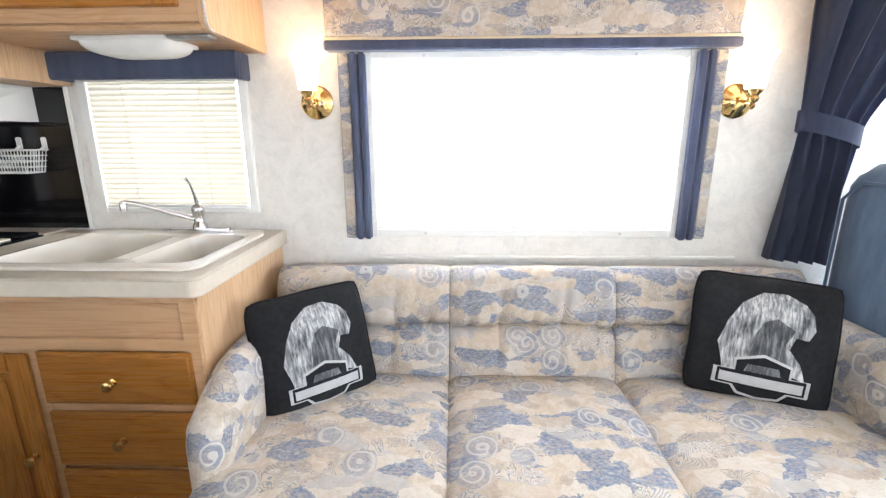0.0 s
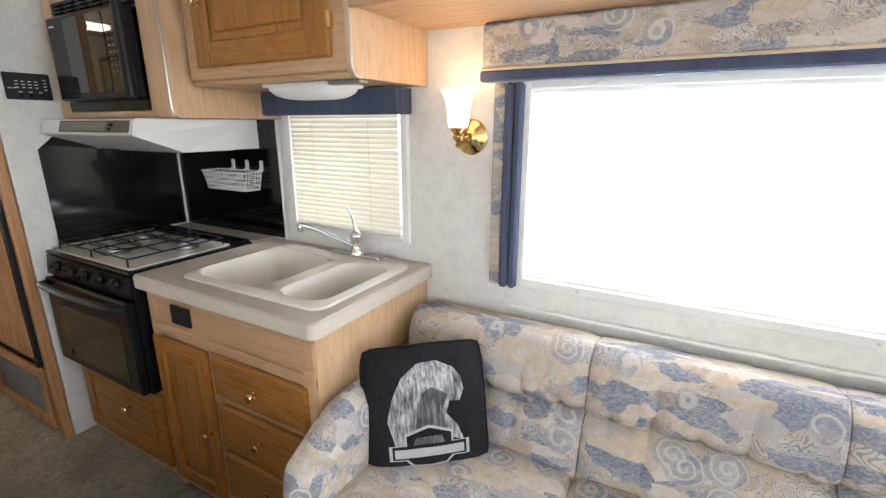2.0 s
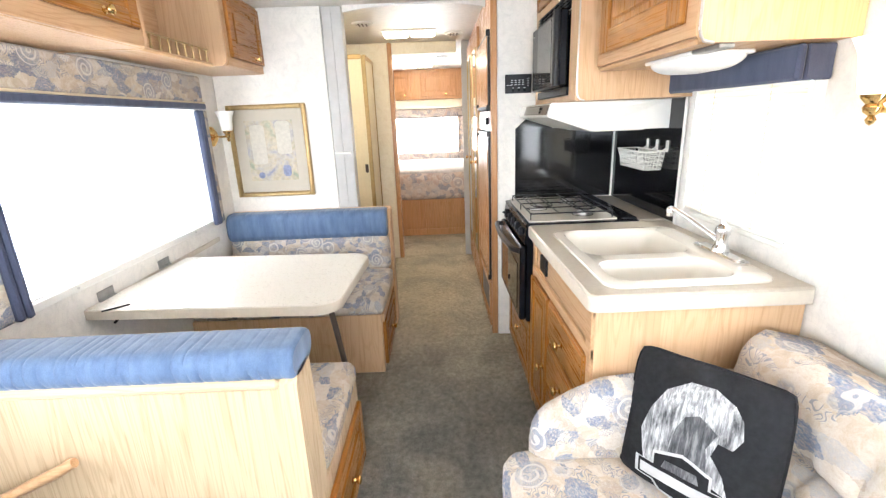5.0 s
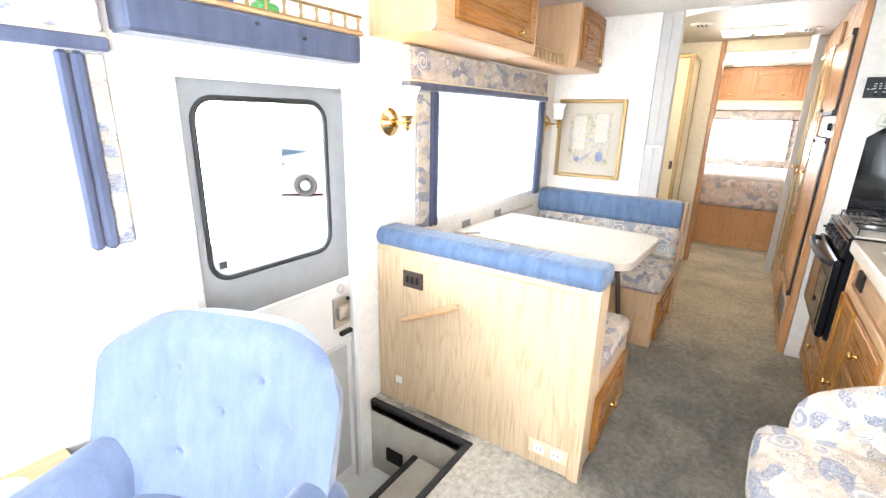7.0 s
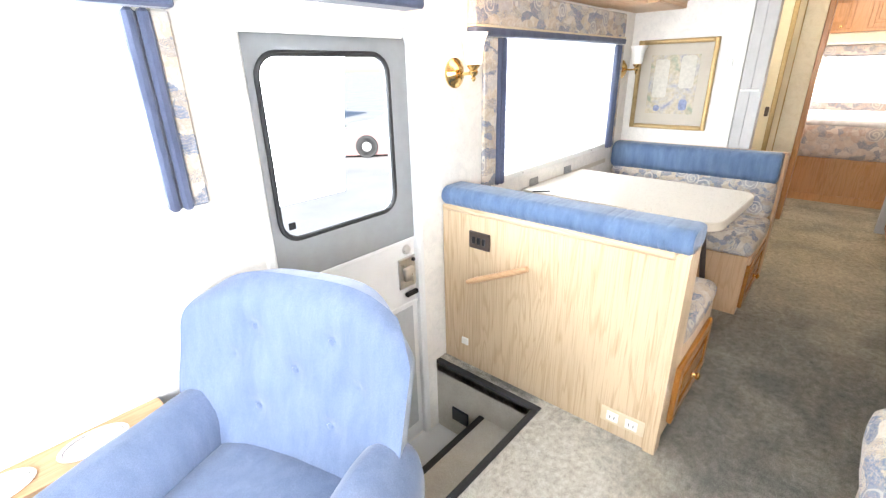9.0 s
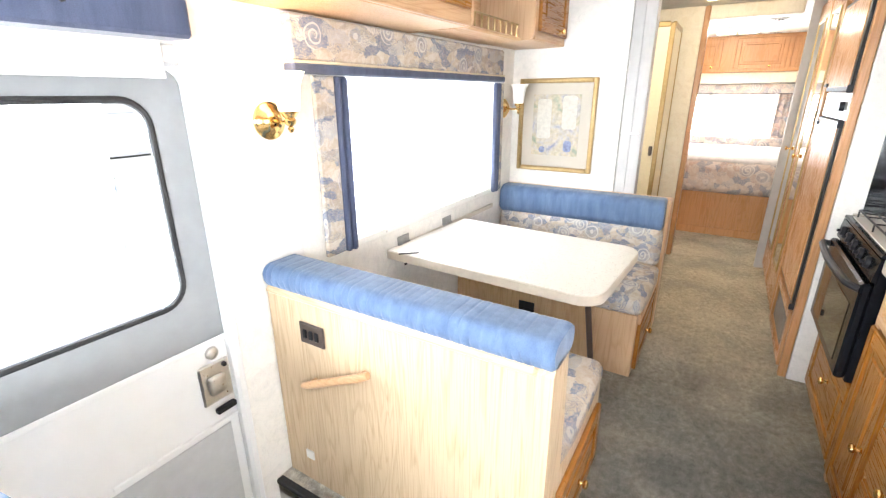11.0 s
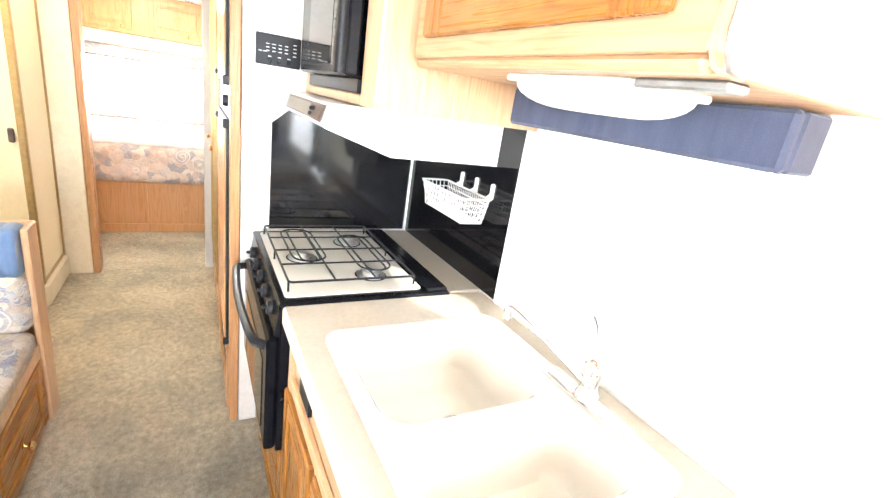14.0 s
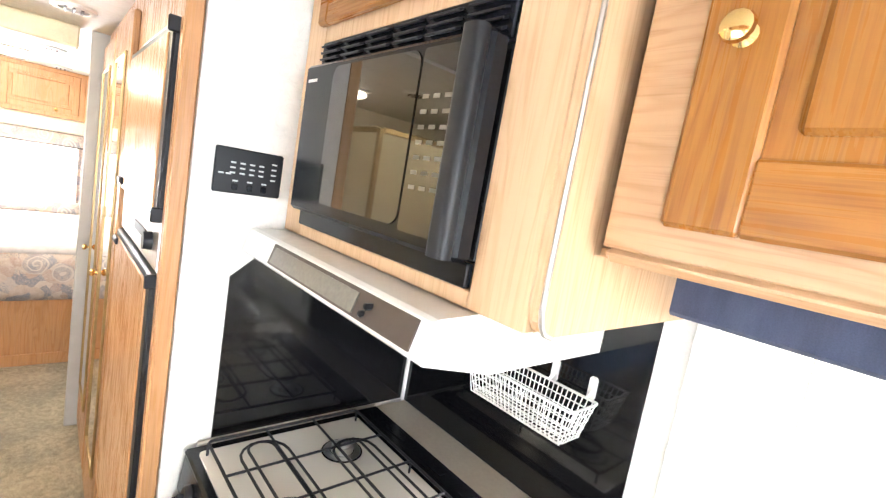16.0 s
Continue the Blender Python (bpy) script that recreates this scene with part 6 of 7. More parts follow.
g = thing("door_shelf_box", (0.855, 0.05, 1.50), "navy padded valance box with gold-railed shelf", "valance")
bm = B()
cbox(bm, 0.478, 1.238, 0.003, 0.10, 1.500, 1.590, 0.008)
part("box", bm, M_NAVY, g, "navy fabric-covered box")
bm = B()
cbox(bm, 0.47, 1.245, 0.003, 0.108, 1.591, 1.602, 0.003)
part("shelf_board", bm, M_OAKX, g)
bm = B()
tube(bm, [(1.24, 0.098, 1.652), (0.475, 0.098, 1.652)], 0.005, 8)
rail = part("rail", bm, M_GOLD, g, "gold gallery rail", smooth=True)
bm = B()
cbox(bm, 0.475, 1.24, 0.092, 0.104, 1.6025, 1.607, 0.001)
part("base_strip", bm, M_GOLD, rail)
for k in range(13):
    shared("spindle", sp, rail, pose(0.49 + 0.062 * k, 0.098, 1.602) @ Matrix.Diagonal((1, 1, 0.8, 1)))
pin = mesh_of("tack", lathe(B(), [(0.005, 0), (0.005, 0.008), (0.002, 0.012), (0, 0.012)], Matrix.Identity(4), 8), M_RUBBER)
for x, z in ((0.90, 1.565), (0.735, 1.548)):
    shared("tack", pin, g, S_FACE.out(x, z, 0.10), "dark push pin")
bm = B()
rbox(bm, 0.95, 1.13, 0.02, 0.085, 1.603, 1.64, 0.015, 5, 0.004, 0.006)
solo("folded_cloth", bm, plain("royal_blue_cloth", (0.04, 0.11, 0.42), 0.85, 0, 0.2, 40), (1.04, 0.05, 1.603), "folded royal blue cloth on the door shelf", "cloth", smooth=True)
bm = B()
rbox(bm, 0.80, 0.87, 0.03, 0.08, 1.603, 1.632, 0.012, 5, 0.004, 0.004)
rbox(bm, 0.825, 0.862, 0.04, 0.075, 1.628, 1.655, 0.012, 5, 0.002, 0.002)
solo("green_trinket", bm, plain("green_plastic", (0.09, 0.36, 0.10), 0.4, 0, 0.1), (0.835, 0.05, 1.603), "small green plastic trinket on the shelf", "trinket", smooth=True)


# step well
def step_well():
    x0, x1, y1 = 0.375, 1.10, 0.545
    g = thing("entry_steps", (0.74, 0.27, -0.39), "carpeted entry step well with black rubber nosing", "steps", "", "structure")
    bm = B()
    cbox(bm, x0, x1, 0.275, y1, -0.42, -0.195, 0.003)
    part("tread", bm, M_LCARPET, g, "beige carpeted step")
    bm = B()
    cbox(bm, x0, x1, -0.02, 0.274, -0.45, -0.392, 0.003)
    part("tread", bm, M_DOORWHITE, g, "pale lower step")
    bm = B()
    cbox(bm, x0 - 0.012, x0, -0.001, y1, -0.45, -0.002, 0.001)
    cbox(bm, x1, x1 + 0.012, -0.001, y1, -0.45, -0.002, 0.001)
    part("side_wall", bm, M_LCARPET, g, "beige carpeted well side")
    bm = B()
    cbox(bm, x0 - 0.012, x1 + 0.012, y1, y1 + 0.012, -0.45, -0.002, 0.001)
    part("riser", bm, M_LCARPET, g)
    for a in ((x0 - 0.02, x0 + 0.010, 0.005, y1 + 0.02, -0.014, 0.006), (x0 + 0.010, x1, y1 - 0.010, y1 + 0.02, -0.014, 0.006), (x0, x1, 0.262, 0.292, -0.205, -0.189)):
        bm = B()
        cbox(bm, *a, 0.004)
        n = part("nosing", bm, M_RUBBER, g, "black rubber nosing")
    bm = B()
    cbox(bm, x0 + 0.001, x0 + 0.012, 0.10, 0.20, -0.30, -0.225, 0.004)
    part("step_light", bm, M_BLACKP, g, "black step light plate")


step_well()


# ---- armchair ----
def armchair():
    a = new("armchair")
    a.matrix_world = pose(1.47, 0.40, 0, 0, 0, 20)
    BASE[a.name] = Vector((0, 0, 0))
    tagged(a, "light blue velvet tub armchair with button-tufted back", "armchair")
    bm = B()
    n, m = 44, 40
    g = []
    buttons = [(-0.13, 0.69), (0.11, 0.69), (-0.2, 0.60), (0.0, 0.595), (0.19, 0.59), (-0.12, 0.47), (0.11, 0.47)]
    for i in range(n + 1):
        row = []
        u = 2 * i / n - 1
        for j in range(m + 1):
            v = j / m
            z = 0.30 + 0.53 * v
            half = 0.348 - 0.02 * (1 - v) - 0.07 * max(0, (v - 0.75) / 0.25) ** 2.4
            y = u * half
            z -= 0.06 * abs(u) ** 3.5 * v ** 3
            x = -0.13 - 0.12 * v + 0.05 * abs(u) ** 2.5 * (0.4 + 0.6 * (1 - v)) - 0.05 * max(0, (v - 0.85) / 0.15) ** 2
            for by, bz in buttons:
                x -= (0.016 * math.exp(-(((y - by) / 0.022) ** 2 + ((z - bz) / 0.022) ** 2)) + 0.018 * math.exp(-(((y - by) / 0.07) ** 2 + ((z - bz) / 0.06) ** 2)))
            x += 0.005 * noise.noise(Vector((y * 9, z * 9, 0.4)))
            row.append(bm.verts.new((x, y, z)))
        g.append(row)
    bk = [[bm.verts.new((v.co.x - 0.13 + 0.06 * (abs(2 * i / n - 1) ** 4 + (j / m) ** 6), v.co.y * 0.96, v.co.z - 0.02 * (j / m) ** 4)) for j, v in enumerate(r)] for i, r in enumerate(g)]
    for i in range(n):
        for j in range(m):
            bm.faces.new((g[i][j], g[i + 1][j], g[i + 1][j + 1], g[i][j + 1]))
            bm.faces.new((bk[i][j], bk[i][j + 1], bk[i + 1][j + 1], bk[i + 1][j]))
        bm.faces.new((g[i][m], g[i + 1][m], bk[i + 1][m], bk[i][m]))
        bm.faces.new((g[i][0], bk[i][0], bk[i + 1][0], g[i + 1][0]))
    for j in range(m):
        bm.faces.new((g[0][j], g[0][j + 1], bk[0][j + 1], bk[0][j]))
        bm.faces.new((g[n][j], bk[n][j], bk[n][j + 1], g[n][j + 1]))
    back = part("backrest", bm, M_CHAIR, a, "tufted blue velvet back", smooth=True)
    but = mesh_of("button", lathe(B(), [(0.011, 0), (0.009, 0.004), (0, 0.006)], Matrix.Identity(4), 10), M_CHAIR, smooth=True)
    for by, bz in buttons:
        v = (bz - 0.30) / 0.53
        shared("button", but, back, pose(-0.158 - 0.12 * v, by, bz, 0, 90, 0))
    bm = B()
    rbox(bm, -0.20, 0.36, -0.235, 0.235, 0.20, 0.37, 0.05, 10, 0.02, 0.004)
    part("seat_cushion", bm, M_CHAIR, a, smooth=True)
    for s in (-1, 1):
        bm = B()
        y0, y1 = sorted((s * 0.235, s * 0.36))
        rbox(bm, -0.22, 0.34, y0 - 0.008, y1 + 0.008, 0.12, 0.50, 0.062, 14, 0.02, 0.008)
        part("arm", bm, M_CHAIR, a, "padded blue velvet arm", smooth=True)
    bm = B()
    rbox(bm, -0.25, 0.33, -0.24, 0.24, 0.08, 0.27, 0.03, 5)
    part("base", bm, M_CHAIR, a, smooth=True)
    bm = B()
    lathe(bm, [(0.22, 0), (0.22, 0.02), (0.08, 0.03), (0.06, 0.085), (0, 0.085)], Matrix.Identity(4), 24)
    part("swivel_foot", bm, M_BLACKP, a)


M_CHAIR = velvet("sky_blue_velvet", (0.120, 0.158, 0.25), (0.165, 0.207, 0.31))
armchair()

g = thing("cup_holder_tray", (1.8, 0.06, 0.46), "varnished oak wall tray with two cup holders", "cup holder")
bm = B()
out = round_rect(1.50, 2.20, 0.003, 0.13, (0.05, 0.05, 0.01, 0.01), 6)
prism(bm, out, "z", 0.475, 0.495)
part("board", bm, M_OAKX, g)
for x in (1.66, 1.84):
    cup = Matrix.Translation((x, 0.068, 0.4955)) @ Matrix.Diagonal((1.45, 1, 1, 1))
    bm = B()
    lathe(bm, [(0.050, 0.0005), (0.050, 0.004), (0.046, 0.0055), (0.043, 0.004), (0.043, 0.0005)], cup, 28)
    ringp = part("cup_ring", bm, M_CHROME, g, "bright metal cup rim", smooth=True)
    bm = B()
    lathe(bm, [(0.0425, 0.0005), (0.0425, 0.0015), (0, 0.0012)], cup, 28)
    part("cup_well", bm, M_STEEL, ringp, "dull metal cup well")
bm = B()
cbox(bm, 1.53, 2.17, 0.003, 0.03, 0.36, 0.475, 0.004)
part("bracket", bm, M_OAKX, g)

# ---- hallway ----
bm = B()
cbox(bm, -1.42, -1.384, 1.692, W - 0.001, 0.0, TOP - 0.001, 0.002)
solo("partition", bm, M_WALL, (-1.40, 2.0, 0), "off-white vinyl partition beside the stove", "wall", "structure")
bm = B()
cbox(bm, -1.427, -1.392, 1.655, 1.690, 0.0, TOP - 0.002, 0.004)
solo("partition_trim", bm, M_HALL, (-1.42, 1.67, 0), "oak post on the partition edge", "trim", "structure")

FY = 1.668
fg = thing("refrigerator", (-1.76, 2.0, 0.33), "built-in refrigerator with oak door panels and black frame", "refrigerator")
f = Face("-y", FY)
bm = B()
f.box(bm, -2.075, -1.429, 0.335, 1.80, -0.55, 0.0, 0.004)
part("body", bm, M_BLACKP, fg)
for v0, v1, nm in ((1.375, 1.785, "freezer_door"), (0.365, 1.25, "door")):
    bm = B()
    f.box(bm, -2.065, -1.438, v0, v1, 0.0, 0.022, 0.005)
    d = part(nm, bm, M_BLACKP, fg)
    bm = B()
    f.box(bm, -2.045, -1.478, v0 + 0.02, v1 - 0.02, 0.018, 0.026, 0.002)
    part("panel", bm, M_HALL, d, "glossy oak insert panel")
    bm = B()
    zz = v0 + 0.03 if nm == "freezer_door" else v1 - 0.03
    f.box(bm, -2.062, -1.985, zz - 0.010, zz + 0.010, 0.022, 0.036, 0.005)
    part("handle", bm, M_BLACKP, d)
bm = B()
f.box(bm, -2.065, -1.438, 1.255, 1.370, 0.0, 0.012, 0.003)
c = part("control_strip", bm, M_STEEL, fg, "silver control strip")
bm = B()
lathe(bm, [(0.022, 0), (0.020, 0.018), (0, 0.018)], f.out(-1.53, 1.312, 0.012), 16)
part("dial", bm, M_BLACKP, c, "black round dial", smooth=True)
bm = B()
f.box(bm, -1.78, -1.60, 1.30, 1.325, 0.012, 0.016, 0.002)
part("display", bm, M_BLACKP, c)
for k in range(4):
    bm = B()
    z = (0.37, 1.24, 1.385, 1.775)[k]
    f.box(bm, -1.437, -1.428, z - 0.016, z + 0.016, 0.0, 0.034, 0.003)
    part("hinge", bm, M_BLACKP, fg, "black hinge")
lv = thing("vent_door", (-1.76, FY, 0.03), "oak framed louvre door below the refrigerator", "cabinet door")
bm = B()
for a, b, c2, d in ((-2.07, -2.02, 0.03, 0.325), (-1.50, -1.45, 0.03, 0.325), (-2.02, -1.50, 0.03, 0.075), (-2.02, -1.50, 0.28, 0.325)):
    f.box(bm, a, b, c2, d, 0.0, 0.02, 0.004)
part("frame", bm, M_HALL, lv)
bm = B()
f.box(bm, -2.02, -1.50, 0.075, 0.28, -0.01, 0.002, 0.001)
part("mesh_panel", bm, M_BLACKP, lv, "dark vent mesh")
me = mesh_of("louvre", cbox(B(), -0.258, 0.258, -0.003, 0.003, -0.0035, 0.0035, 0.001), M_BROWNP)
for k in range(13):
    shared("louvre", me, lv, pose(-1.76, FY - 0.006, 0.085 + 0.0155 * k, 30, 0, 0))
bm = B()
f.box(bm, -2.09, -1.446, 1.805, TOP - 0.002, -0.02, 0.004, 0.003)
solo("fridge_header", bm, M_HALL, (-1.76, FY, 1.805), "oak header panel above the refrigerator", "trim", "structure")

wd = thing("wardrobe", (-2.62, 2.0, 0), "tall oak hallway wardrobe with mirrored doors", "wardrobe")
bm = B()
cbox(bm, -3.14, -2.092, FY, W - 0.004, 0.0, TOP - 0.002, 0.003)
part("carcass", bm, M_HALL, wd)
for u0, u1 in ((-2.60, -2.115), (-3.12, -2.63)):
    bm = B()
    f.box(bm, u0, u1, 0.06, 1.93, 0.0, 0.02, 0.005)
    d = part("door", bm, M_HALL, wd)
    bm = B()
    f.box(bm, u0 + 0.10, u1 - 0.10, 0.30, 1.80, 0.019, 0.023, 0.002)
    part("mirror", bm, M_MIRROR, d, "tall mirror panel")
    for a, b, c2, e in ((u0 + 0.088, u0 + 0.10, 0.288, 1.812), (u1 - 0.10, u1 - 0.088, 0.288, 1.812), (u0 + 0.10, u1 - 0.10, 0.288, 0.30), (u0 + 0.10, u1 - 0.10, 1.80, 1.812)):
        bm = B()
        f.box(bm, a, b, c2, e, 0.019, 0.028, 0.003)
        part("mirror_trim", bm, M_GOLD, d, "gold mirror trim")
    shared("knob", KNOB, d, f.out(u0 + 0.05 if u0 < -2.61 else u0 + 0.045, 0.98, 0.02), "polished brass knob")
bm = B()
cbox(bm, -3.19, -3.155, 1.60, W - 0.003, 0.0, TOP - 0.002, 0.004)
solo("door_2", bm, M_GREYWALL, (-3.17, 1.9, 0), "pale sliding bedroom door, pushed open", "door", "structure")

# bathroom side: shower stall, cream wall, jamb
sh = thing("shower_stall", (-2.88, 0.4, 0), "corner shower stall with cream panels and gold frame", "shower")
bm = B()
cbox(bm, -3.13, -2.63, 0.004, 0.815, 0.0, 0.14, 0.015)
part("curb", bm, M_CREAM, sh, "cream moulded curb")
bm = B()
cbox(bm, -2.652, -2.642, 0.03, 0.775, 0.14, 1.82, 0.002)
part("front_panel", bm, M_SHOWER, sh, "obscured cream panel")
bm = B()
cbox(bm, -3.10, -2.665, 0.787, 0.797, 0.14, 1.82, 0.002)
part("side_panel", bm, M_SHOWER, sh, "obscured cream panel")
for a in ((-2.668, -2.636, 0.772, 0.804, 0.14, 1.84), (-2.662, -2.636, 0.004, 0.03, 0.14, 1.84), (-3.125, -3.10, 0.780, 0.804, 0.14, 1.84), (-2.665, -2.634, 0.03, 0.772, 1.815, 1.85), (-3.10, -2.668, 0.778, 0.806, 1.815, 1.85), (-2.66, -2.64, 0.03, 0.772, 0.14, 0.165), (-3.10, -2.668, 0.782, 0.802, 0.14, 0.165)):
    bm = B()
    cbox(bm, *a, 0.005)
    part("frame_bar", bm, M_GOLD, sh, "gold frame bar")
bm = B()
cbox(bm, -2.633, -2.615, 0.74, 0.765, 0.92, 0.99, 0.005)
part("handle", bm, M_BROWNP, sh, "dark door pull")
bm = B()
cbox(bm, -3.16, -3.135, 0.0, 0.935, 0.0, TOP - 0.002, 0.003)
solo("wall_panel", bm, M_CREAM, (-3.15, 0.5, 0), "cream panel wall between shower and bedroom", "wall", "structure")
bm = B()
cbox(bm, -3.26, -3.13, 0.937, 0.975, 0.0, TOP - 0.002, 0.006)
cbox(bm, -3.24, -3.162, 0.0, 0.936, 0.0, TOP - 0.002, 0.003)
solo("bedroom_jamb", bm, M_HALL, (-3.2, 0.95, 0), "oak jamb of the bedroom doorway", "trim", "structure")
bm = B()
cbox(bm, -3.24, -3.14, 0.976, 1.555, 1.90, TOP - 0.002, 0.008)
solo("bedroom_lintel", bm, M_CREAM, (-3.19, 1.3, 1.9), "cream lintel over the bedroom doorway", "trim", "structure")


def ceiling_light(x, y, w, l, lit, label, glass=None):
    s = thing("ceiling_light", (x, y, TOP - 0.04), label, "ceiling light", "fluorescent ceiling lights")
    bm = B()
    cbox(bm, x - w / 2, x + w / 2, y - l / 2, y + l / 2, TOP - 0.014, TOP - 0.001, 0.003)
    part("housing", bm, M_PLASTIC, s)
    if lit:
        for k in (-1, 1):
            bm = B()
            rbox(bm, x - w / 2 + 0.012, x + w / 2 - 0.012, y + k * l / 4 - l / 4 + 0.012, y + k * l / 4 + l / 4 - 0.012, TOP - 0.045, TOP - 0.013, 0.015, 5)
            part("diffuser", bm, glass or M_TUBE, s, "lit white diffuser", smooth=True)
    else:
        bm = B()
        rbox(bm, x - w / 2 + 0.012, x + w / 2 - 0.012, y - l / 2 + 0.012, y + l / 2 - 0.012, TOP - 0.045, TOP - 0.013, 0.015, 5)
        part("diffuser", bm, M_TUBEOFF, s, "cream diffuser, unlit", smooth=True)


ceiling_light(-2.60, 1.17, 0.14, 0.42, True, "cream fluorescent light in the hallway, dimly lit", M_TUBEDIM)
ceiling_light(-4.75, 1.15, 0.20, 0.40, True, "lit twin ceiling light in the bedroom")
ceiling_light(-2.20, 0.40, 0.14, 0.42, True, "lit ceiling light in the bathroom")


def vent(x, y):
    s = thing("ceiling_vent", (x, y, TOP - 0.02), "round white ceiling air vent", "vent", "round ceiling vents")
    bm = B()
    lathe(bm, [(0.075, 0.019), (0.073, 0.010), (0.060, 0.004), (0.050, 0.006), (0.048, 0.014), (0, 0.014)], pose(x, y, TOP - 0.020), 24)
    part("ring", bm, M_PLASTIC, s, smooth=True)
    for k in (-1, 0, 1):
        bm = B()
        cbox(bm, x - 0.045, x + 0.045, y + 0.026 * k - 0.005, y + 0.026 * k + 0.005, TOP - 0.018, TOP - 0.008, 0.002)
        part("fin", bm, M_BROWNP, s)


for vx, vy in ((-2.25, 0.86), (-2.75, 1.52), (-4.2, 1.46), (-5.3, 1.52), (-4.9, 0.72)):
    vent(vx, vy)

# ---- bedroom ----
bed = thing("bed", (-4.9, 1.2, 0), "bed with floral spread on an oak platform", "bed")
bm = B()
cbox(bm, -5.88, -4.03, 0.35, 2.05, 0.0, 0.44, 0.004)
part("platform", bm, M_HALL, bed, "oak platform base")
for y in (0.62, 1.18, 1.72):
    bm = B()
    cbox(bm, -4.03, -4.022, y - 0.012, y + 0.012, 0.08, 0.43, 0.002)
    part("batten", bm, M_HALL, bed)
bm = B()
cbox(bm, -4.03, -4.016, 0.35, 2.05, 0.0, 0.075, 0.003)
part("kick_board", bm, M_HALL, bed)
bm = B()
rbox(bm, -5.86, -3.985, 0.32, 2.08, 0.43, 0.735, 0.07, 12, 0.02, 0.008)
part("bedspread", bm, M_BEDFLORAL, bed, "faded floral bedspread", smooth=True)
bm = B()
rbox(bm, -5.5, -4.03, 0.40, 2.0, 0.715, 0.765, 0.03, 10, 0.01, 0.006)
part("blanket", bm, plain("pale_blanket", (0.60, 0.56, 0.54), 0.9, 0, 0.12, 20, 0.3), bed, "pale folded blanket", smooth=True)
bm = B()
cbox(bm, -5.89, -5.80, 0.003, W - 0.003, 0.735, 0.84, 0.01)
solo("headboard", bm, M_BEDFLORAL, (-5.85, 1.18, 0.735), "padded floral headboard under the window", "headboard")
R_FACE = Face("+x", X0)
bm = B()
y0, y1, z0, z1 = R_HOLE
for a, b, c2, d in ((y0 - 0.01, y0 + 0.025, z0 - 0.01, z1 + 0.01), (y1 - 0.025, y1 + 0.01, z0 - 0.01, z1 + 0.01), (y0 + 0.025, y1 - 0.025, z0 - 0.01, z0 + 0.025), (y0 + 0.025, y1 - 0.025, z1 - 0.025, z1 + 0.01)):
    cbox(bm, X0 - 0.08, X0 + 0.008, a, b, c2, d, 0.003)
fr = solo("window_6", bm, M_STEEL, (X0, 1.18, z0), "aluminium bedroom window frame", "window", "structure")
bm = B()
cbox(bm, X0 - 0.05, X0 - 0.046, y0 + 0.025, y1 - 0.025, z0 + 0.025, z1 - 0.025, 0)
g = part("pane", bm, M_GLASS, fr)
g.visible_shadow = False


def drape(y0, y1, z0, z1, mat, label, name="sheer_curtain"):
    bm = B()
    cols = []
    for k in range(41):
        u = k / 40
        x = X0 + 0.045 + 0.014 * math.sin(u * math.tau * 5) + 0.005 * math.sin(u * 47)
        cols.append([bm.verts.new((x, y0 + (y1 - y0) * u, z)) for z in (z0, (z0 + z1) / 2, z1)])
    for A, C in zip(cols, cols[1:]):
        for i in range(2):
            bm.faces.new((A[i], C[i], C[i + 1], A[i + 1]))
    solo(name, bm, mat, (X0 + 0.045, (y0 + y1) / 2, z0), label, "curtain", smooth=True, group="bedroom curtains")


drape(0.56, 0.95, 0.83, 1.38, M_SHEER, "white sheer curtain at the bedroom window")
drape(1.38, 1.70, 0.83, 1.38, M_SHEER, "white sheer curtain at the bedroom window")
drape(1.68, 1.95, 0.83, 1.38, M_BEDFLORAL, "floral tied curtain beside the bedroom window", "floral_curtain")
drape(0.36, 0.58, 0.83, 1.38, M_BEDFLORAL, "floral curtain beside the bedroom window", "floral_curtain")
bm = B()
R_FACE.box(bm, 0.30, 2.06, 1.36, 1.475, 0.003, 0.11, 0.008)
solo("window_valance", bm, M_BEDFLORAL, (X0 + 0.05, 1.18, 1.36), "faded floral valance over the bedroom window", "valance")
bm = B()
R_FACE.box(bm, 0.30, 2.06, 1.352, 1.364, 0.112, 0.12, 0.003)
solo("valance_rail", bm, M_BROWNP, (X0 + 0.11, 1.18, 1.352), "thin dark valance rail", "rail")
g = thing("bedroom_cabinet", (X0 + 0.2, 1.18, 1.49), "row of oak cabinets over the bedroom window", "cabinet")
bm = B()
R_FACE.box(bm, 0.003, W - 0.003, 1.60, TOP - 0.003, 0.003, 0.40, 0.003)
part("carcass", bm, M_HALL, g)
bm = B()
R_FACE.box(bm, 0.003, W - 0.003, 1.485, 1.598, 0.003, 0.36, 0.004)
part("soffit", bm, M_CREAM, g, "cream soffit")
f = Face("+x", X0 + 0.40)
for a, b in ((0.12, 0.60), (0.64, 1.02), (1.16, 1.66), (1.70, 2.20)):
    panel_door(g, f, a, b, 1.635, 1.965, M_HALL, ((a + b) / 2 + 0.1, 1.66), rail=0.05, arch=True)

# ---- outside ----
bm = B()
n = 12
R = [[bm.verts.new((r * math.cos(k * math.tau / 48), r * math.sin(k * math.tau / 48), -0.95)) for k in range(48)] for r in (3, 12, 60, 400, 2500)]
for A, C in zip(R, R[1:]):
    for k in range(48):
        bm.faces.new((A[k], A[(k + 1) % 48], C[(k + 1) % 48], C[k]))
bm.faces.new(R[0])
solo("ground", bm, M_GROUND, (0, 0, -0.95), "pale sunlit concrete lot", "ground", "structure")


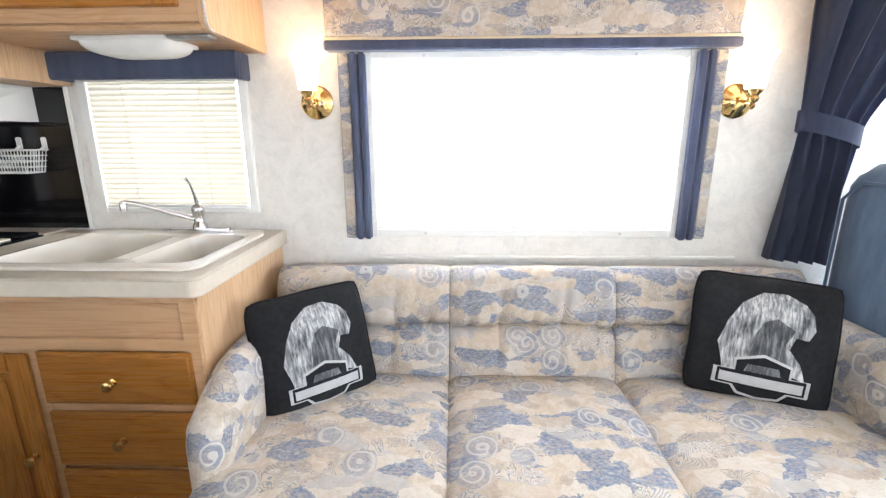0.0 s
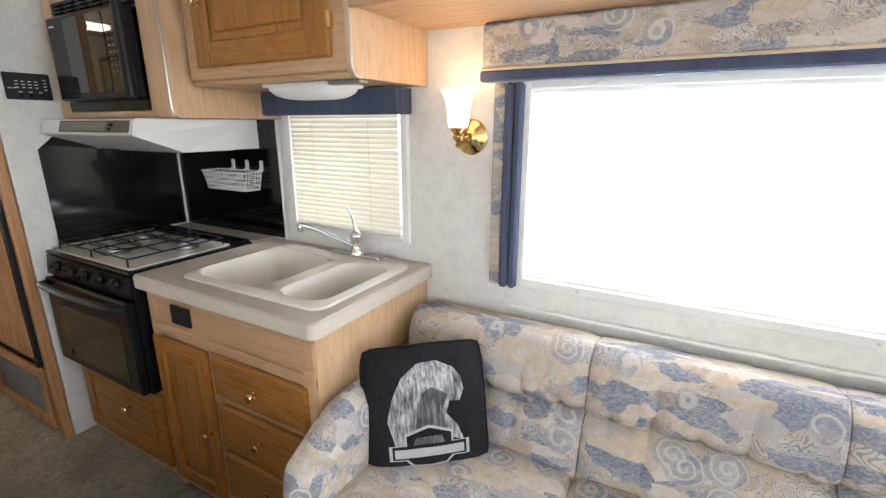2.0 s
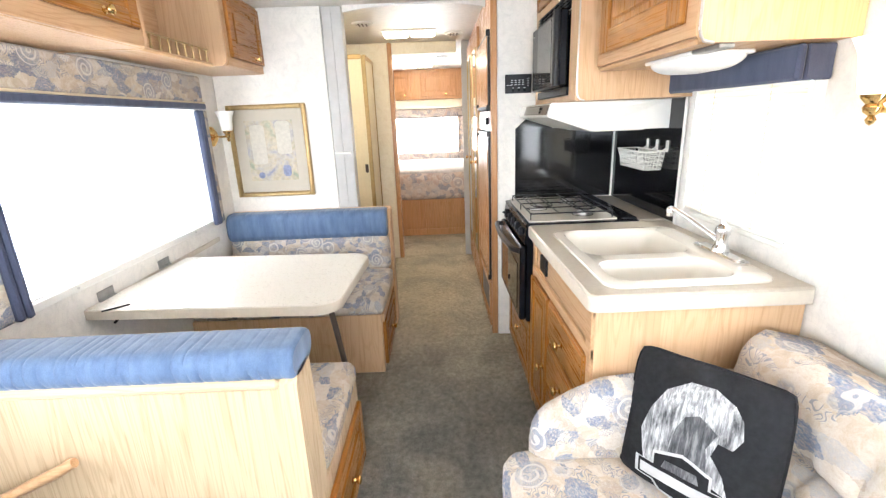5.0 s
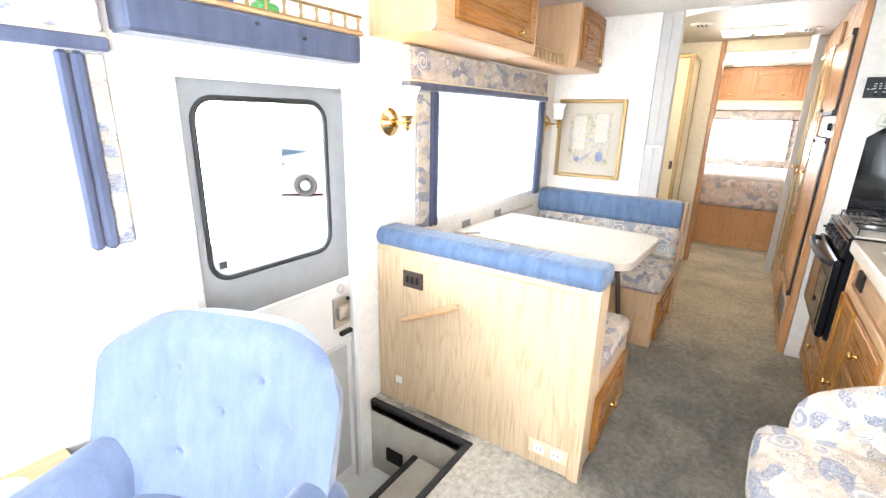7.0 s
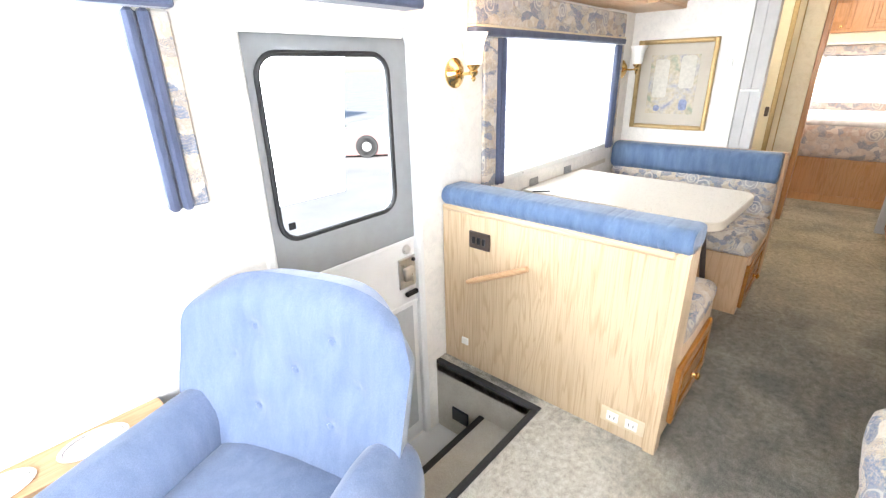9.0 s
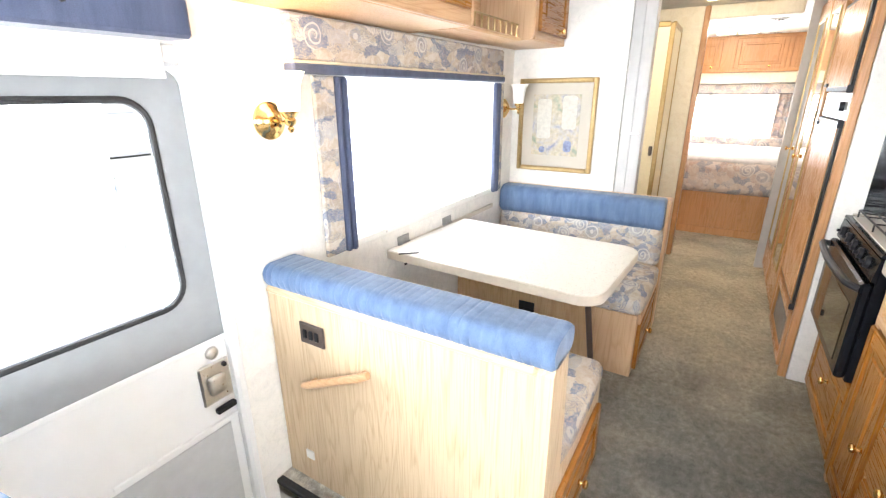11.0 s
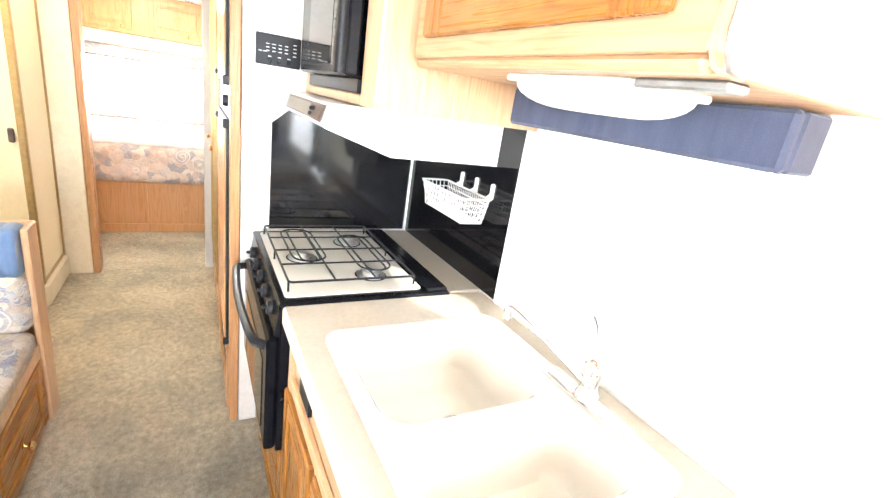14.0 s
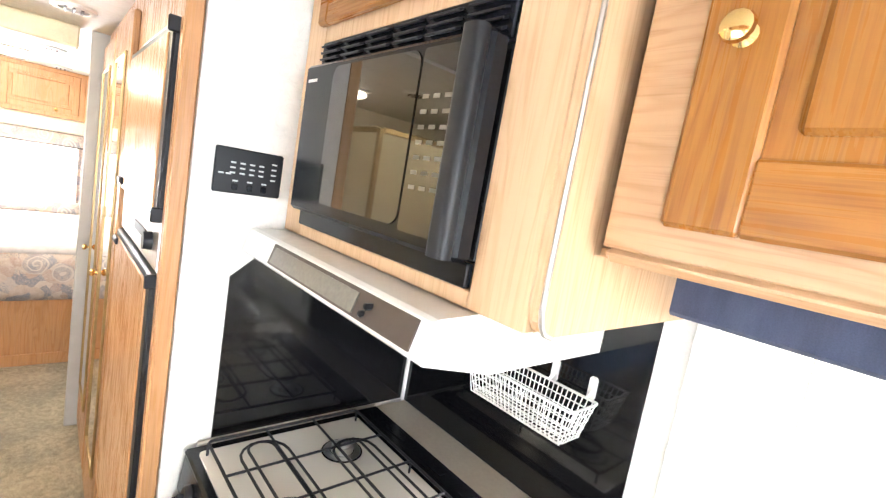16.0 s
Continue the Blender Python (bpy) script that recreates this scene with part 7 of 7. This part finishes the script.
def parked_car(m):
    c = new("parked_car")
    c.matrix_world = m
    BASE[c.name] = Vector((0, 0, 0))
    tagged(c, "small faded red hatchback parked outside", "car")
    bm = B()
    prism(bm, [(-2.0, 0.07), (2.0, 0.07), (2.05, 0.62), (1.9, 0.80), (1.05, 0.92), (0.45, 1.38), (-1.2, 1.42), (-1.85, 0.95), (-2.05, 0.85)], "y", -0.82, 0.82)
    part("body", bm, plain("faded_red_paint", (0.58, 0.36, 0.34), 0.25, 0.1, 0.05), c, "faded red body")
    bm = B()
    prism(bm, [(0.95, 0.93), (0.42, 1.32), (-1.15, 1.36), (-1.6, 0.95)], "y", -0.83, 0.83)
    part("side_window", bm, plain("tinted_car_glass", (0.30, 0.32, 0.34), 0.08, 0, 0.05), c, "tinted side window")
    for x in (-1.25, 1.3):
        for y in (-0.78, 0.78):
            bm = B()
            lathe(bm, [(0.30, -0.1), (0.31, -0.08), (0.31, 0.08), (0.30, 0.1), (0.23, 0.1), (0.23, -0.1)], pose(x, y, 0.31, 90, 0, 0), 24)
            # tyre colour is raised to imitate the washed-out glare outside
            w = part("wheel", bm, plain("glare_pale_tyre", (0.09, 0.088, 0.085), 0.9), c, "black tyre, colour lightened for outdoor glare")
            bm = B()
            lathe(bm, [(0, -0.108), (0.06, -0.108), (0.20, -0.092), (0.23, -0.098), (0.23, 0.098), (0.20, 0.092), (0.06, 0.108), (0, 0.108)], pose(x, y, 0.31, 90, 0, 0), 20)
            part("rim", bm, M_PLASTIC, w, "silver rim")


parked_car(pose(-8.07, -8.53, -0.95, 0, 0, -45))


def shrub(x, y, s):
    t = thing("shrub", (x, y, -0.95), "small green shrub beside the lot", "shrub")
    bm = B()
    for k in range(5):
        a = k * 1.3
        tube(bm, [(x, y, -0.95), (x + 0.2 * s * math.cos(a), y + 0.2 * s * math.sin(a), -0.95 + 0.5 * s)], [0.03 * s, 0.01 * s], 5)
    part("stem", bm, M_BROWNP, t)
    bm = B()
    for k in range(420):
        d = Vector((random.gauss(0, 0.35), random.gauss(0, 0.35), abs(random.gauss(0.55, 0.25)))) * s
        p = Vector((x, y, -0.95)) + d
        e = pose(*p, random.uniform(0, 180), random.uniform(0, 180), random.uniform(0, 180))
        q = [bm.verts.new(e @ Vector((a * 0.06 * s, b * 0.11 * s, 0))) for a, b in ((0, -1), (1, 0), (0, 1), (-1, 0))]
        bm.faces.new(q)
    part("foliage", bm, plain("shrub_leaf", (0.16, 0.19, 0.11), 0.6, 0, 0.3, 3), t, "green leaves")


shrub(-7.75, -12.0, 0.6)
shrub(-3.7, -12.1, 0.5)
tr = thing("parked_trailer", (-9, -20, -0.95), "white travel trailer parked across the lot", "trailer")
bm = B()
cbox(bm, -13.0, -6.5, -21.2, -18.8, -0.88, 2.2, 0.15)
part("body", bm, M_DOORWHITE, tr)
for x in (-11.8, -9.6, -7.8):
    bm = B()
    cbox(bm, x - 0.5, x + 0.5, -18.81, -18.77, 0.75, 1.5, 0.05)
    part("window", bm, M_GREYWALL, tr)
for x in (-10.1, -9.2):
    bm = B()
    lathe(bm, [(0.34, -0.12), (0.34, 0.12), (0.1, 0.12), (0, 0.12)], pose(x, -18.95, -0.61, 90, 0, 0), 20)
    part("wheel", bm, M_RUBBER, tr)
